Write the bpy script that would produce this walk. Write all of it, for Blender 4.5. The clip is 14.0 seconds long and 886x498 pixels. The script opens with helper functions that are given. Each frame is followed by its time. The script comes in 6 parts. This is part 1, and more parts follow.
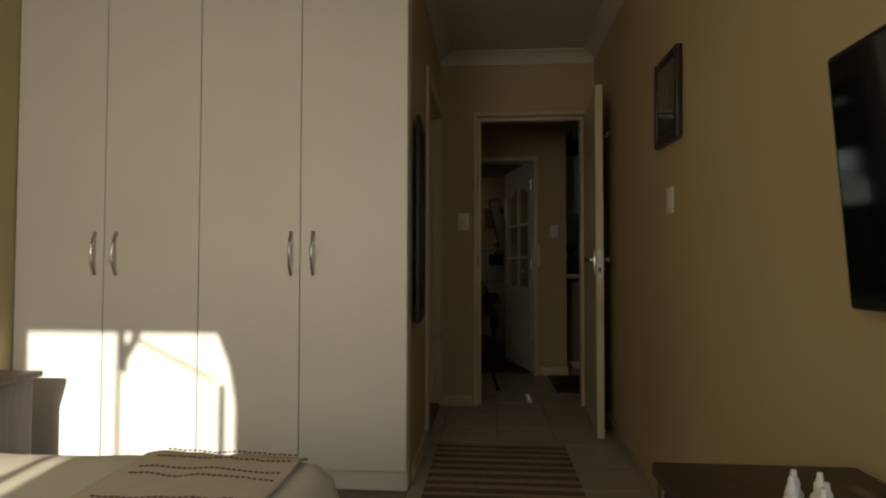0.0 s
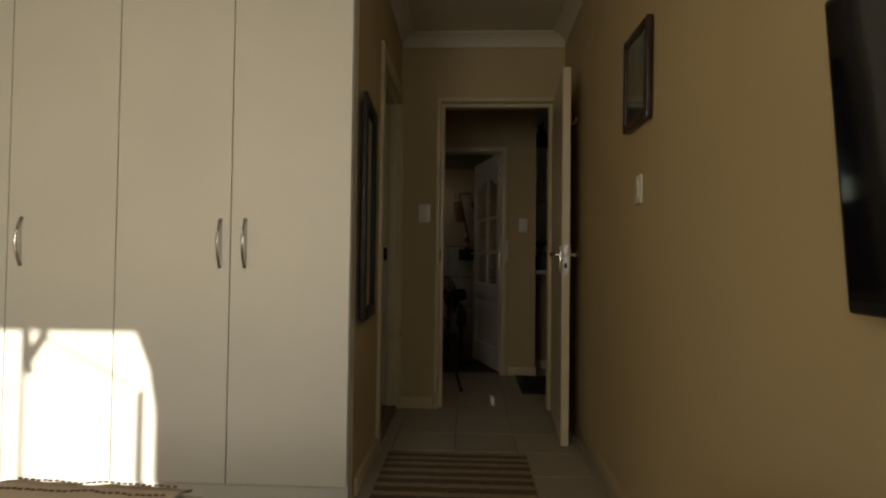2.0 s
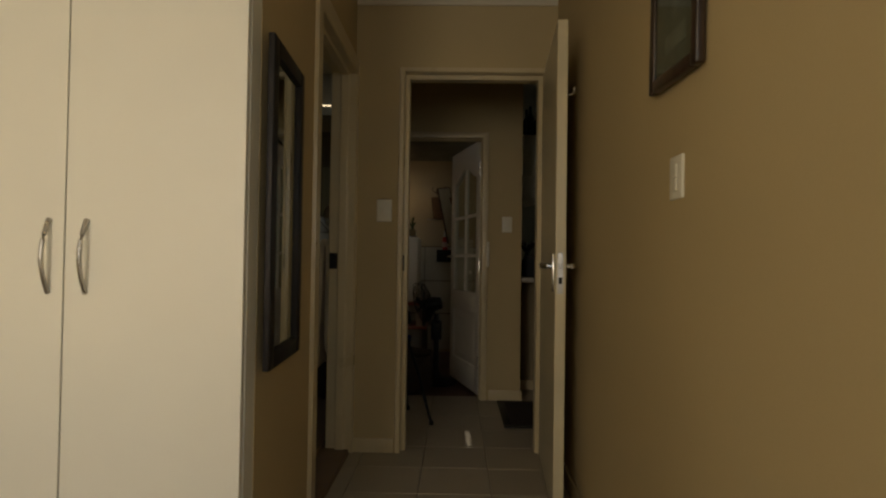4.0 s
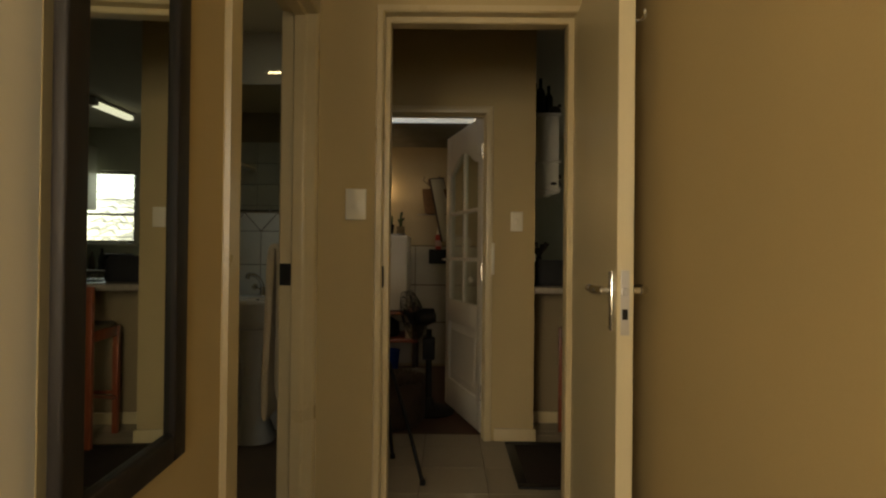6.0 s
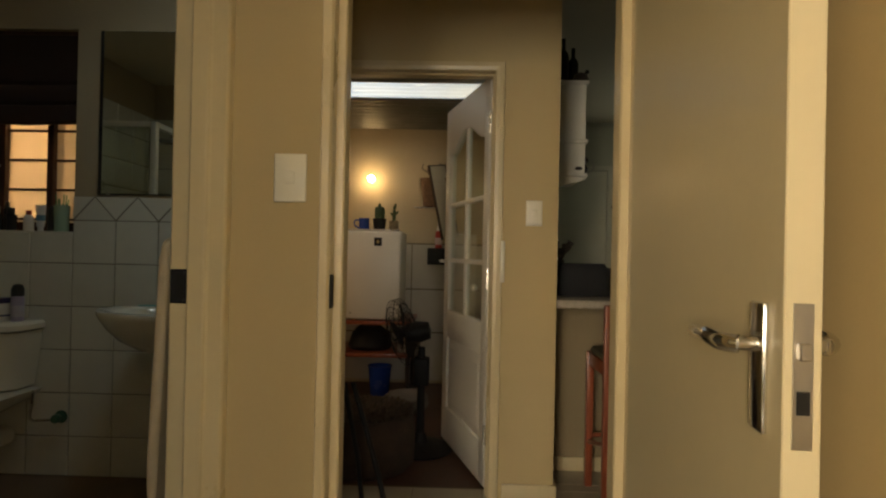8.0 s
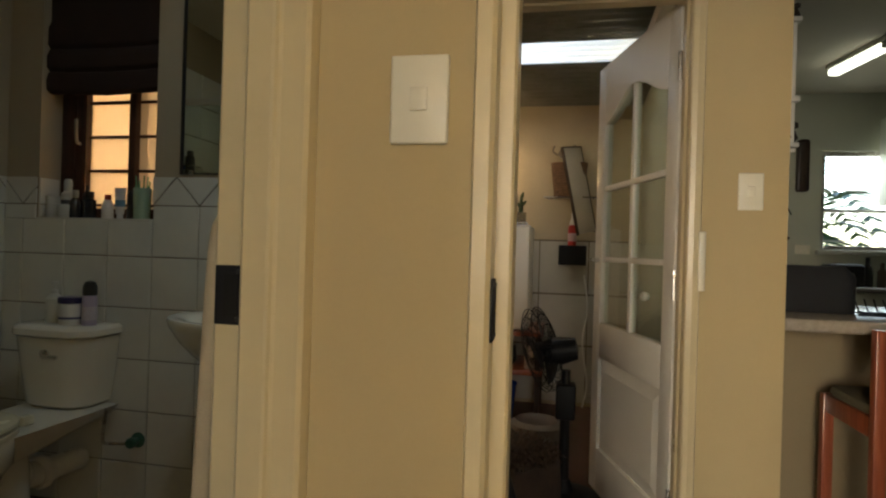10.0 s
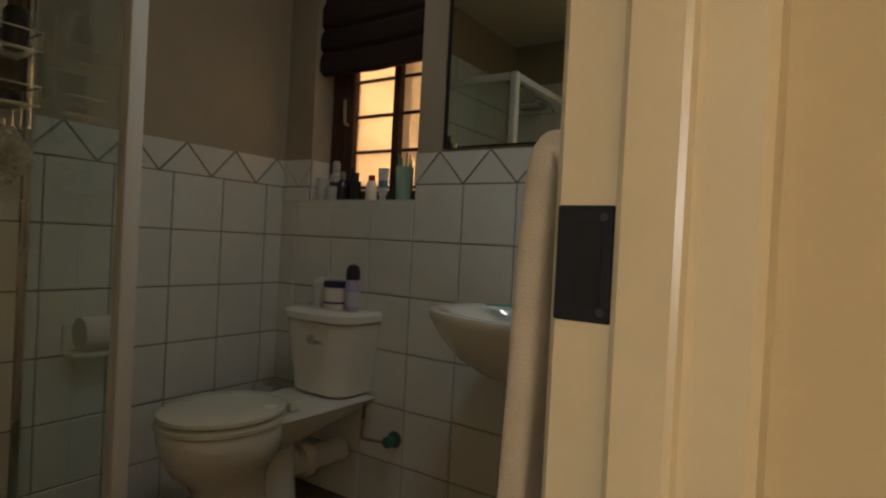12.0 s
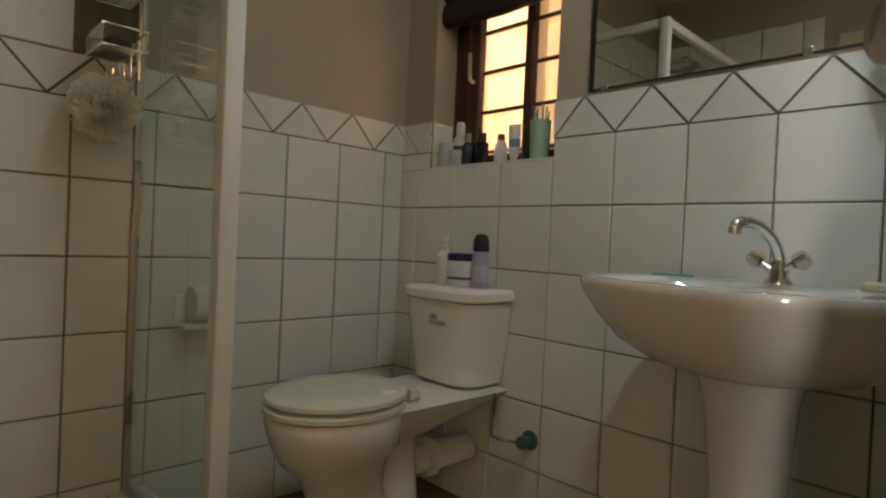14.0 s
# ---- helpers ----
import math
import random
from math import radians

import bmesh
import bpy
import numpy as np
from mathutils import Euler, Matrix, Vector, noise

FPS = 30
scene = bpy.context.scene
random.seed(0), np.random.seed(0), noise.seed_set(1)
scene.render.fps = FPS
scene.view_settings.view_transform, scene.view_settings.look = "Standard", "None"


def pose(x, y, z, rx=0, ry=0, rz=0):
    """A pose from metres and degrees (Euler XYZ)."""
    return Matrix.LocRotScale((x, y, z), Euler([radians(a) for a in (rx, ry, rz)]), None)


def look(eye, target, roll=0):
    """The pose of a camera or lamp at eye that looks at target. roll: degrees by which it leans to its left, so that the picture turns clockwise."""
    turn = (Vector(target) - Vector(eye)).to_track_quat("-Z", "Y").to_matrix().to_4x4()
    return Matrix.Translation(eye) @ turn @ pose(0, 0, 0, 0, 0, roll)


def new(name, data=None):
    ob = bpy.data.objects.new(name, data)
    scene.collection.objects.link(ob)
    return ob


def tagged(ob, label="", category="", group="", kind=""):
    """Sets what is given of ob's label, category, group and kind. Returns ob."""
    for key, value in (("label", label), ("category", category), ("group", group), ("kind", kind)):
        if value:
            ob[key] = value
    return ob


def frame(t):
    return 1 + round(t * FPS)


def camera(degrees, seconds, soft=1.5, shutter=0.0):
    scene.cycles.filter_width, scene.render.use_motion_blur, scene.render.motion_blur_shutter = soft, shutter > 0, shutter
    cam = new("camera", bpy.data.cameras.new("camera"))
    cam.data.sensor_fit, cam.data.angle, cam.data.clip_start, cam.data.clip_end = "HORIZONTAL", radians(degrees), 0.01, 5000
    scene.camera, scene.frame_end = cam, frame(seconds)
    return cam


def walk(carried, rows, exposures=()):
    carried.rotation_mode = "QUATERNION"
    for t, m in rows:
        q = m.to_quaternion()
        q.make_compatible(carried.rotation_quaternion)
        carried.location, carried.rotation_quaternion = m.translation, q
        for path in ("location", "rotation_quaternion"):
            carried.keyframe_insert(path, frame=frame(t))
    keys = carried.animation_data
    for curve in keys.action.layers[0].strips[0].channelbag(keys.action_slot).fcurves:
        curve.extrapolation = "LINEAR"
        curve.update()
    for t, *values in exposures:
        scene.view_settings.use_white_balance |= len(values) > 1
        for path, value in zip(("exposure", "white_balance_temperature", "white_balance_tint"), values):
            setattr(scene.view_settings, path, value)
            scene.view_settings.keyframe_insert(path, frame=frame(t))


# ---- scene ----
cam = camera(74.5, 14.0, soft=2.2)
PATH = [
    (0, (0.166, 0.170, 0.982), (0.002, 2.163, 1.046), 0.1),
    (0.5, (0.213, 0.203, 0.974), (0.073, 2.196, 1.036), 0.2),
    (1, (0.250, 0.238, 0.967), (0.128, 2.233, 1.030), 0.2),
    (1.5, (0.276, 0.302, 0.954), (0.167, 2.298, 1.014), 0.5),
    (2, (0.269, 0.425, 0.974), (0.180, 2.423, 1.024), 0.7),
    (2.5, (0.281, 0.558, 0.993), (0.219, 2.555, 1.035), 0.7),
    (3, (0.330, 0.771, 1.019), (0.278, 2.770, 1.059), 0.8),
    (3.2, (0.347, 0.860, 1.025), (0.297, 2.858, 1.068), 0.8),
    (5.5, (0.363, 1.819, 1.106), (0.337, 3.819, 1.123), 0.7),
    (6, (0.330, 2.067, 1.122), (0.314, 4.067, 1.138), 0.6),
    (6.5, (0.344, 2.275, 1.124), (0.338, 4.275, 1.142), 0.8),
    (7, (0.392, 2.500, 1.135), (0.382, 4.500, 1.146), 0.9),
    (7.2, (0.397, 2.578, 1.135), (0.385, 4.578, 1.145), 1.0),
    (9.5, (0.256, 3.444, 1.124), (-0.010, 5.426, 1.130), 1.4),
    (10, (0.164, 3.581, 1.109), (-0.236, 5.541, 1.110), 1.7),
    (10.5, (0.093, 3.703, 1.082), (-0.472, 5.621, 1.086), 2.3),
    (11, (0.034, 3.814, 1.070), (-0.731, 5.662, 1.064), 2.4),
    (11.5, (-0.040, 3.875, 1.056), (-1.012, 5.623, 1.044), 2.8),
    (12, (-0.151, 3.930, 1.044), (-1.273, 5.585, 1.023), 2.9),
    (12.5, (-0.251, 3.977, 1.032), (-1.478, 5.556, 1.011), 3.1),
    (13, (-0.305, 4.055, 1.001), (-1.642, 5.542, 0.972), 2.9),
    (13.5, (-0.351, 4.113, 0.954), (-1.752, 5.539, 0.933), 3.0),
    (14, (-0.377, 4.136, 0.924), (-1.807, 5.533, 0.896), 2.6),
]
walk(cam, [(t, look(eye, target, roll)) for t, eye, target, roll in PATH],
     [(0.0, 0.3, 6500, 10), (1.5, 0.5, 6500, 10), (3.2, 1.0, 6700, 10), (5.5, 1.7, 8000, 10), (6.0, 2.15, 8400, 10), (7.2, 2.8, 8100, 10), (9.5, 3.5, 6800, 10),
      (10.0, 3.6, 6800, 10), (11.0, 3.88, 6500, 14), (11.5, 3.85, 6700, 20), (12.5, 3.9, 7100, 18), (13.0, 4.35, 6700, 19), (14.0, 4.95, 6550, 20)])

# ---- world, sun, exposure ----
world = bpy.data.worlds.new("sky")
world.use_nodes = True
scene.world = world
wn = world.node_tree
sky = wn.nodes.new("ShaderNodeTexSky")
sky.sky_type = "NISHITA"
sky.sun_disc = False
sky.sun_elevation = radians(21)
sky.sun_rotation = radians(186)
wn.links.new(sky.outputs[0], wn.nodes["Background"].inputs[0])
wn.nodes["Background"].inputs[1].default_value = 0.09

sun_data = bpy.data.lights.new("sun", "SUN")
sun_data.energy = 5.0
sun_data.angle = radians(0.5)
sun_data.color = (1.0, 0.93, 0.82)
sun = new("sun", sun_data)
sun.matrix_world = look((0.36, -4.0, 3.0), (0.36 - 0.10, -3.0, 3.0 - 0.385))


def area_lamp(name, eye, target, w, h, watts, color):
    """A rectangular area lamp: the sky's light in a window, or an added fill."""
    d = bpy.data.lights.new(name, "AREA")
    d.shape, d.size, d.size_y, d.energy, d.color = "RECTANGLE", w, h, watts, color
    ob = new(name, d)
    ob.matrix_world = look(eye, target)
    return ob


area_lamp("window_light_south", (-1.07, -1.28, 1.575), (-1.07, 0.0, 1.45), 1.0, 1.40, 12, (1.0, 0.94, 0.84))
# East window is unseen and supposed; lamp added for cool light in the bedroom.
area_lamp("east_fill_light", (0.897, -0.40, 1.55), (-0.4, 0.2, 1.45), 1.40, 1.25, 8, (0.86, 0.94, 1.0))
area_lamp("window_light_kitchen", (2.86, 9.30, 1.63), (2.86, 8.0, 1.5), 0.98, 0.84, 0.7, (0.92, 1.0, 0.95))
# Added fill lamp, no known roof light: cool light for the basin wall.
area_lamp("bathroom_fill_light", (-0.61, 4.88, 2.464), (-0.60, 5.02, 1.5), 0.18, 0.18, 0.26, (0.72, 0.89, 1.0))


# ---- materials ----
def nodes_of(name):
    m = bpy.data.materials.new(name)
    m.use_nodes = True
    nt = m.node_tree
    return m, nt, nt.nodes["Principled BSDF"]


def surface(name, color, rough=0.6, metal=0.0, vary=0.10, scale=6.0, fine=120.0, bump=0.15, spec=0.5, island=0.0,
            stain=None, stretch=(1, 1, 1), coat=0.0, per_object=0.0):
    """Two scales of mottling over a base colour, with fine relief. stain: a colour for sparse blotches."""
    m, nt, bs = nodes_of(name)
    L = nt.links.new
    tc = nt.nodes.new("ShaderNodeTexCoord")
    mp = nt.nodes.new("ShaderNodeMapping")
    mp.inputs["Scale"].default_value = stretch
    geo = nt.nodes.new("ShaderNodeNewGeometry")
    L(geo.outputs["Position"], mp.inputs[0])
    big = nt.nodes.new("ShaderNodeTexNoise")
    big.inputs["Scale"].default_value = scale
    big.inputs["Detail"].default_value = 5
    L(mp.outputs[0], big.inputs["Vector"])
    small = nt.nodes.new("ShaderNodeTexNoise")
    small.inputs["Scale"].default_value = fine
    small.inputs["Detail"].default_value = 3
    L(mp.outputs[0], small.inputs["Vector"])
    add = nt.nodes.new("ShaderNodeMath")
    add.operation = "MULTIPLY_ADD"
    L(small.outputs[0], add.inputs[0])
    add.inputs[1].default_value = 0.35
    L(big.outputs[0], add.inputs[2])
    ramp = nt.nodes.new("ShaderNodeMapRange")
    ramp.inputs[1].default_value, ramp.inputs[2].default_value = 0.4, 0.95
    ramp.inputs[3].default_value, ramp.inputs[4].default_value = 1 - vary, 1 + vary * 0.6
    L(add.outputs[0], ramp.inputs[0])
    mul = nt.nodes.new("ShaderNodeMix")
    mul.data_type, mul.blend_type = "RGBA", "MULTIPLY"
    mul.inputs[0].default_value = 1
    mul.inputs[6].default_value = (*color, 1)
    L(ramp.outputs[0], mul.inputs[7])
    out = mul.outputs[2]
    if stain:
        st = nt.nodes.new("ShaderNodeTexNoise")
        st.inputs["Scale"].default_value = scale * 0.6
        st.inputs["Detail"].default_value = 8
        st.inputs["Roughness"].default_value = 0.7
        L(mp.outputs[0], st.inputs["Vector"])
        sr = nt.nodes.new("ShaderNodeMapRange")
        sr.inputs[1].default_value, sr.inputs[2].default_value = 0.55, 0.8
        sr.inputs[3].default_value, sr.inputs[4].default_value = 0.0, 0.6
        L(st.outputs[0], sr.inputs[0])
        mx = nt.nodes.new("ShaderNodeMix")
        mx.data_type = "RGBA"
        L(sr.outputs[0], mx.inputs[0])
        L(out, mx.inputs[6])
        mx.inputs[7].default_value = (*stain, 1)
        out = mx.outputs[2]
    rnd = None
    if per_object:
        oi = nt.nodes.new("ShaderNodeObjectInfo")
        rnd = oi.outputs["Random"]
    elif island:
        rnd = geo.outputs["Random Per Island"]
    if rnd:
        rr = nt.nodes.new("ShaderNodeMapRange")
        amount = per_object or island
        rr.inputs[3].default_value, rr.inputs[4].default_value = 1 - amount, 1 + amount * 0.5
        L(rnd, rr.inputs[0])
        m2 = nt.nodes.new("ShaderNodeMix")
        m2.data_type, m2.blend_type = "RGBA", "MULTIPLY"
        m2.inputs[0].default_value = 1
        L(out, m2.inputs[6])
        L(rr.outputs[0], m2.inputs[7])
        out = m2.outputs[2]
    L(out, bs.inputs["Base Color"])
    rr2 = nt.nodes.new("ShaderNodeMapRange")
    rr2.inputs[3].default_value, rr2.inputs[4].default_value = max(rough - 0.08, 0.02), min(rough + 0.08, 1)
    L(big.outputs[0], rr2.inputs[0])
    L(rr2.outputs[0], bs.inputs["Roughness"])
    bs.inputs["Metallic"].default_value = metal
    bs.inputs["Specular IOR Level"].default_value = spec
    bs.inputs["Coat Weight"].default_value = coat
    if bump:
        bp = nt.nodes.new("ShaderNodeBump")
        bp.inputs["Strength"].default_value = bump
        bp.inputs["Distance"].default_value = 0.002
        L(small.outputs[0], bp.inputs["Height"])
        L(bp.outputs[0], bs.inputs["Normal"])
    return m


def wood(name, dark, light, rough=0.4, scale=14.0, axis=(1, 1, 0.08), coat=0.0):
    m, nt, bs = nodes_of(name)
    L = nt.links.new
    geo = nt.nodes.new("ShaderNodeNewGeometry")
    mp = nt.nodes.new("ShaderNodeMapping")
    mp.inputs["Scale"].default_value = axis
    L(geo.outputs["Position"], mp.inputs[0])
    n1 = nt.nodes.new("ShaderNodeTexNoise")
    n1.inputs["Scale"].default_value = scale * 4
    n1.inputs["Detail"].default_value = 8
    n1.inputs["Distortion"].default_value = 0.6
    L(mp.outputs[0], n1.inputs["Vector"])
    cr = nt.nodes.new("ShaderNodeValToRGB")
    cr.color_ramp.elements[0].color = (*dark, 1)
    cr.color_ramp.elements[1].color = (*light, 1)
    cr.color_ramp.elements[0].position, cr.color_ramp.elements[1].position = 0.3, 0.7
    L(n1.outputs[0], cr.inputs[0])
    L(cr.outputs[0], bs.inputs["Base Color"])
    bs.inputs["Roughness"].default_value = rough
    bs.inputs["Coat Weight"].default_value = coat
    bp = nt.nodes.new("ShaderNodeBump")
    bp.inputs["Strength"].default_value = 0.15
    bp.inputs["Distance"].default_value = 0.002
    L(n1.outputs[0], bp.inputs["Height"])
    L(bp.outputs[0], bs.inputs["Normal"])
    return m


def glass(name, color=(0.95, 0.98, 0.96), rough=0.0, frosted=False):
    """Clear sheet: mostly see-through with a mirror gloss. Frosted sheet: scatters."""
    m, nt, bs = nodes_of(name)
    L = nt.links.new
    out = nt.nodes["Material Output"]
    nt.nodes.remove(bs)
    if frosted:
        tr = nt.nodes.new("ShaderNodeBsdfTranslucent")
        gl = nt.nodes.new("ShaderNodeBsdfDiffuse")
        nz = nt.nodes.new("ShaderNodeTexNoise")
        nz.inputs["Scale"].default_value = 260
        tr.inputs[0].default_value = (*color, 1)
        gl.inputs[0].default_value = (*color, 1)
        bp = nt.nodes.new("ShaderNodeBump")
        bp.inputs["Strength"].default_value = 0.4
        L(nz.outputs[0], bp.inputs["Height"])
        L(bp.outputs[0], tr.inputs["Normal"])
        mix = nt.nodes.new("ShaderNodeMixShader")
        mix.inputs[0].default_value = 0.2
        L(tr.outputs[0], mix.inputs[1])
        L(gl.outputs[0], mix.inputs[2])
    else:
        tr = nt.nodes.new("ShaderNodeBsdfTransparent")
        tr.inputs[0].default_value = (*color, 1)
        gl = nt.nodes.new("ShaderNodeBsdfGlossy")
        gl.inputs["Roughness"].default_value = rough
        lw = nt.nodes.new("ShaderNodeLayerWeight")
        lw.inputs[0].default_value = 0.5
        pw = nt.nodes.new("ShaderNodeMath")
        pw.operation = "POWER"
        pw.inputs[1].default_value = 4.0
        L(lw.outputs["Facing"], pw.inputs[0])
        fr = nt.nodes.new("ShaderNodeMapRange")
        fr.inputs[3].default_value, fr.inputs[4].default_value = 0.035, 0.9
        L(pw.outputs[0], fr.inputs[0])
        mix = nt.nodes.new("ShaderNodeMixShader")
        L(fr.outputs[0], mix.inputs[0])
        L(tr.outputs[0], mix.inputs[1])
        L(gl.outputs[0], mix.inputs[2])
    L(mix.outputs[0], out.inputs[0])
    return m


def mirror_mat(name):
    m, nt, bs = nodes_of(name)
    bs.inputs["Base Color"].default_value = (0.72, 0.77, 0.73, 1)
    bs.inputs["Metallic"].default_value = 1
    bs.inputs["Roughness"].default_value = 0.015
    return m


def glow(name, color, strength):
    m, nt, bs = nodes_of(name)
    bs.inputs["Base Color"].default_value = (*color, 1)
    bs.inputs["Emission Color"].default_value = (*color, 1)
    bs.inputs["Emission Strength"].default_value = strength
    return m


M_WALL = surface("cream_wall_paint", (0.500, 0.392, 0.213), 0.75, vary=0.05, scale=2.0, fine=160, bump=0.12)
M_GREY_WALL = surface("grey_green_wall_paint", (0.50, 0.51, 0.42), 0.75, vary=0.06, scale=2.0, fine=160, bump=0.12)
M_BATH_WALL = surface("dull_beige_paint", (0.40, 0.335, 0.235), 0.8, vary=0.07, scale=2.5, fine=160, bump=0.12)
M_PORCH_WALL = surface("beige_plaster", (0.48, 0.40, 0.27), 0.85, vary=0.10, scale=3.0, fine=90, bump=0.4)
M_CEIL = surface("white_ceiling_paint", (0.62, 0.56, 0.44), 0.85, vary=0.04, scale=2, bump=0.1)
M_FRAME = surface("cream_enamel", (0.60, 0.50, 0.31), 0.30, vary=0.06, scale=5, fine=60, bump=0.05, stain=(0.46, 0.36, 0.20))
M_DOOR = surface("ivory_enamel", (0.62, 0.54, 0.36), 0.35, vary=0.05, scale=4, fine=70, bump=0.06)
M_WHITE_DOOR = surface("white_gloss_paint", (0.78, 0.76, 0.70), 0.35, vary=0.04, scale=4, fine=70, bump=0.05)
M_WARD = surface("off_white_melamine", (0.78, 0.755, 0.66), 0.45, vary=0.03, scale=3, fine=200, bump=0.06)
def thin(m, color, share):
    """Let part of the light pass through a thin cloth."""
    nt = m.node_tree
    bs = next(n for n in nt.nodes if n.type == "BSDF_PRINCIPLED")
    out = next(n for n in nt.nodes if n.type == "OUTPUT_MATERIAL")
    tr = nt.nodes.new("ShaderNodeBsdfTranslucent")
    tr.inputs[0].default_value = (*color, 1)
    mx = nt.nodes.new("ShaderNodeMixShader")
    mx.inputs[0].default_value = share
    nt.links.new(bs.outputs[0], mx.inputs[1])
    nt.links.new(tr.outputs[0], mx.inputs[2])
    nt.links.new(mx.outputs[0], out.inputs[0])


# Near-black for rubber parts and for shade painted into slots and holes.
M_SHADE_RUBBER = surface("hole_shade_and_rubber", (0.008, 0.007, 0.006), 0.9, bump=0)
M_CHROME = surface("chrome", (0.72, 0.72, 0.72), 0.12, metal=1.0, vary=0.05, bump=0)
M_STEEL = surface("brushed_nickel", (0.50, 0.48, 0.45), 0.28, metal=1.0, vary=0.08, bump=0.02)
M_BLACK = surface("black_plastic", (0.010, 0.010, 0.011), 0.5, vary=0.2, bump=0.05, spec=0.25)
M_SCREW = surface("dark_zinc_screw", (0.05, 0.048, 0.046), 0.45, metal=0.6, vary=0.2, bump=0.05)
M_BLACKWOOD = surface("black_stained_wood", (0.018, 0.015, 0.014), 0.5, vary=0.3, scale=20, stretch=(1, 1, 0.1), bump=0.1, spec=0.25)
M_DARKWOOD = wood("dark_wood", (0.02, 0.011, 0.008), (0.06, 0.035, 0.022), 0.35)
M_REDWOOD = wood("red_stained_wood", (0.22, 0.050, 0.022), (0.36, 0.095, 0.042), 0.35, coat=0.2)
M_WINWOOD = wood("brown_window_wood", (0.045, 0.018, 0.012), (0.09, 0.035, 0.022), 0.45)
M_SWITCH = surface("ivory_plastic", (0.76, 0.72, 0.60), 0.3, vary=0.03, bump=0)
M_TILE_W = surface("glazed_white_tile", (0.70, 0.69, 0.62), 0.14, vary=0.05, scale=9, fine=30, bump=0.03, per_object=0.05)
M_GROUT = surface("brown_grout", (0.20, 0.165, 0.12), 0.9, vary=0.25, scale=12, bump=0.4)
M_FLOOR_TILE = surface("beige_floor_tile", (0.40, 0.35, 0.27), 0.42, vary=0.07, scale=5, fine=60, bump=0.06, per_object=0.08)
M_FLOOR_GROUT = surface("floor_grout", (0.24, 0.20, 0.15), 0.9, vary=0.2, bump=0.3)
M_BATH_FLOOR = surface("brown_bath_floor", (0.20, 0.13, 0.08), 0.5, vary=0.2, scale=10, bump=0.1)
M_CERAMIC = surface("white_vitreous_china", (0.78, 0.75, 0.66), 0.08, vary=0.03, scale=4, bump=0, coat=0.3)
M_GLASS = glass("clear_glass", (0.90, 0.95, 0.92))
M_WINGLASS = glass("window_glass", (0.98, 0.98, 0.98))
M_MIRROR = mirror_mat("mirror_silver")


# ---- building helpers ----
def mesh_of(bm, name, material, smooth=False):
    me = bpy.data.meshes.new(name)
    bmesh.ops.recalc_face_normals(bm, faces=bm.faces[:])
    bm.to_mesh(me)
    bm.free()
    for m in (material if isinstance(material, (list, tuple)) else [material]):
        me.materials.append(m)
    if smooth:
        for p in me.polygons:
            p.use_smooth = True
        me.set_sharp_from_angle(angle=radians(40))
    return me


def part(name, bm, material, parent, label="", smooth=True):
    ob = new(name, mesh_of(bm, name, material, smooth))
    ob.parent = parent
    if label:
        ob["label"] = label
    return ob


def thing(name, at, label, category, group="", kind="", turn=0.0):
    ob = new(name)
    ob.empty_display_size = 0.05
    ob.matrix_basis = pose(*at, 0, 0, turn)
    return tagged(ob, label, category, group, kind)


def solid(name, bm, material, label, category, group="", kind="", smooth=True):
    return tagged(new(name, mesh_of(bm, name, material, smooth)), label, category, group, kind)


def setting(name, bm, material, label="", smooth=False):
    return tagged(new(name, mesh_of(bm, name, material, smooth)), label, "", "", "structure")


def add_box(bm, x0, y0, z0, x1, y1, z1, bevel=0.0, seg=2, m=None):
    vs = [bm.verts.new(v) for v in ((x0, y0, z0), (x1, y0, z0), (x1, y1, z0), (x0, y1, z0),
                                    (x0, y0, z1), (x1, y0, z1), (x1, y1, z1), (x0, y1, z1))]
    fs = [bm.faces.new([vs[i] for i in q]) for q in ((3, 2, 1, 0), (4, 5, 6, 7), (0, 1, 5, 4), (1, 2, 6, 5), (2, 3, 7, 6), (3, 0, 4, 7))]
    if bevel:
        edges = list({e for f in fs for e in f.edges})
        r = bmesh.ops.bevel(bm, geom=edges, offset=bevel, segments=seg, affect="EDGES", profile=0.5)
        vs = list({v for f in r["faces"] for v in f.verts} | {v for v in vs if v.is_valid})
    if m is not None:
        bmesh.ops.transform(bm, matrix=m, verts=[v for v in vs if v.is_valid])
    return bm


def box(x0, y0, z0, x1, y1, z1, bevel=0.0, seg=2, m=None):
    return add_box(bmesh.new(), x0, y0, z0, x1, y1, z1, bevel, seg, m)


def boxes(*rows, bevel=0.0):
    bm = bmesh.new()
    for r in rows:
        add_box(bm, *r, bevel=bevel)
    return bm


def add_lathe(bm, profile, at=(0, 0, 0), seg=20, sx=1.0, sy=1.0, m=None):
    """Turns rows of (radius, height) round the z axis."""
    rings = []
    for r, z in profile:
        if r < 1e-5:
            rings.append([bm.verts.new((at[0], at[1], at[2] + z))])
        else:
            rings.append([bm.verts.new((at[0] + r * sx * math.cos(2 * math.pi * k / seg), at[1] + r * sy * math.sin(2 * math.pi * k / seg), at[2] + z)) for k in range(seg)])
    for a, b in zip(rings, rings[1:]):
        for k in range(seg):
            q = [a[k % len(a)], a[(k + 1) % len(a)], b[(k + 1) % len(b)], b[k % len(b)]]
            q = [v for i, v in enumerate(q) if v not in q[:i]]
            if len(q) > 2:
                bm.faces.new(q)
    for ring in (rings[0], rings[-1]):
        if len(ring) > 2:
            bm.faces.new(ring)
    if m is not None:
        bmesh.ops.transform(bm, matrix=m, verts=[v for r in rings for v in r])
    return bm


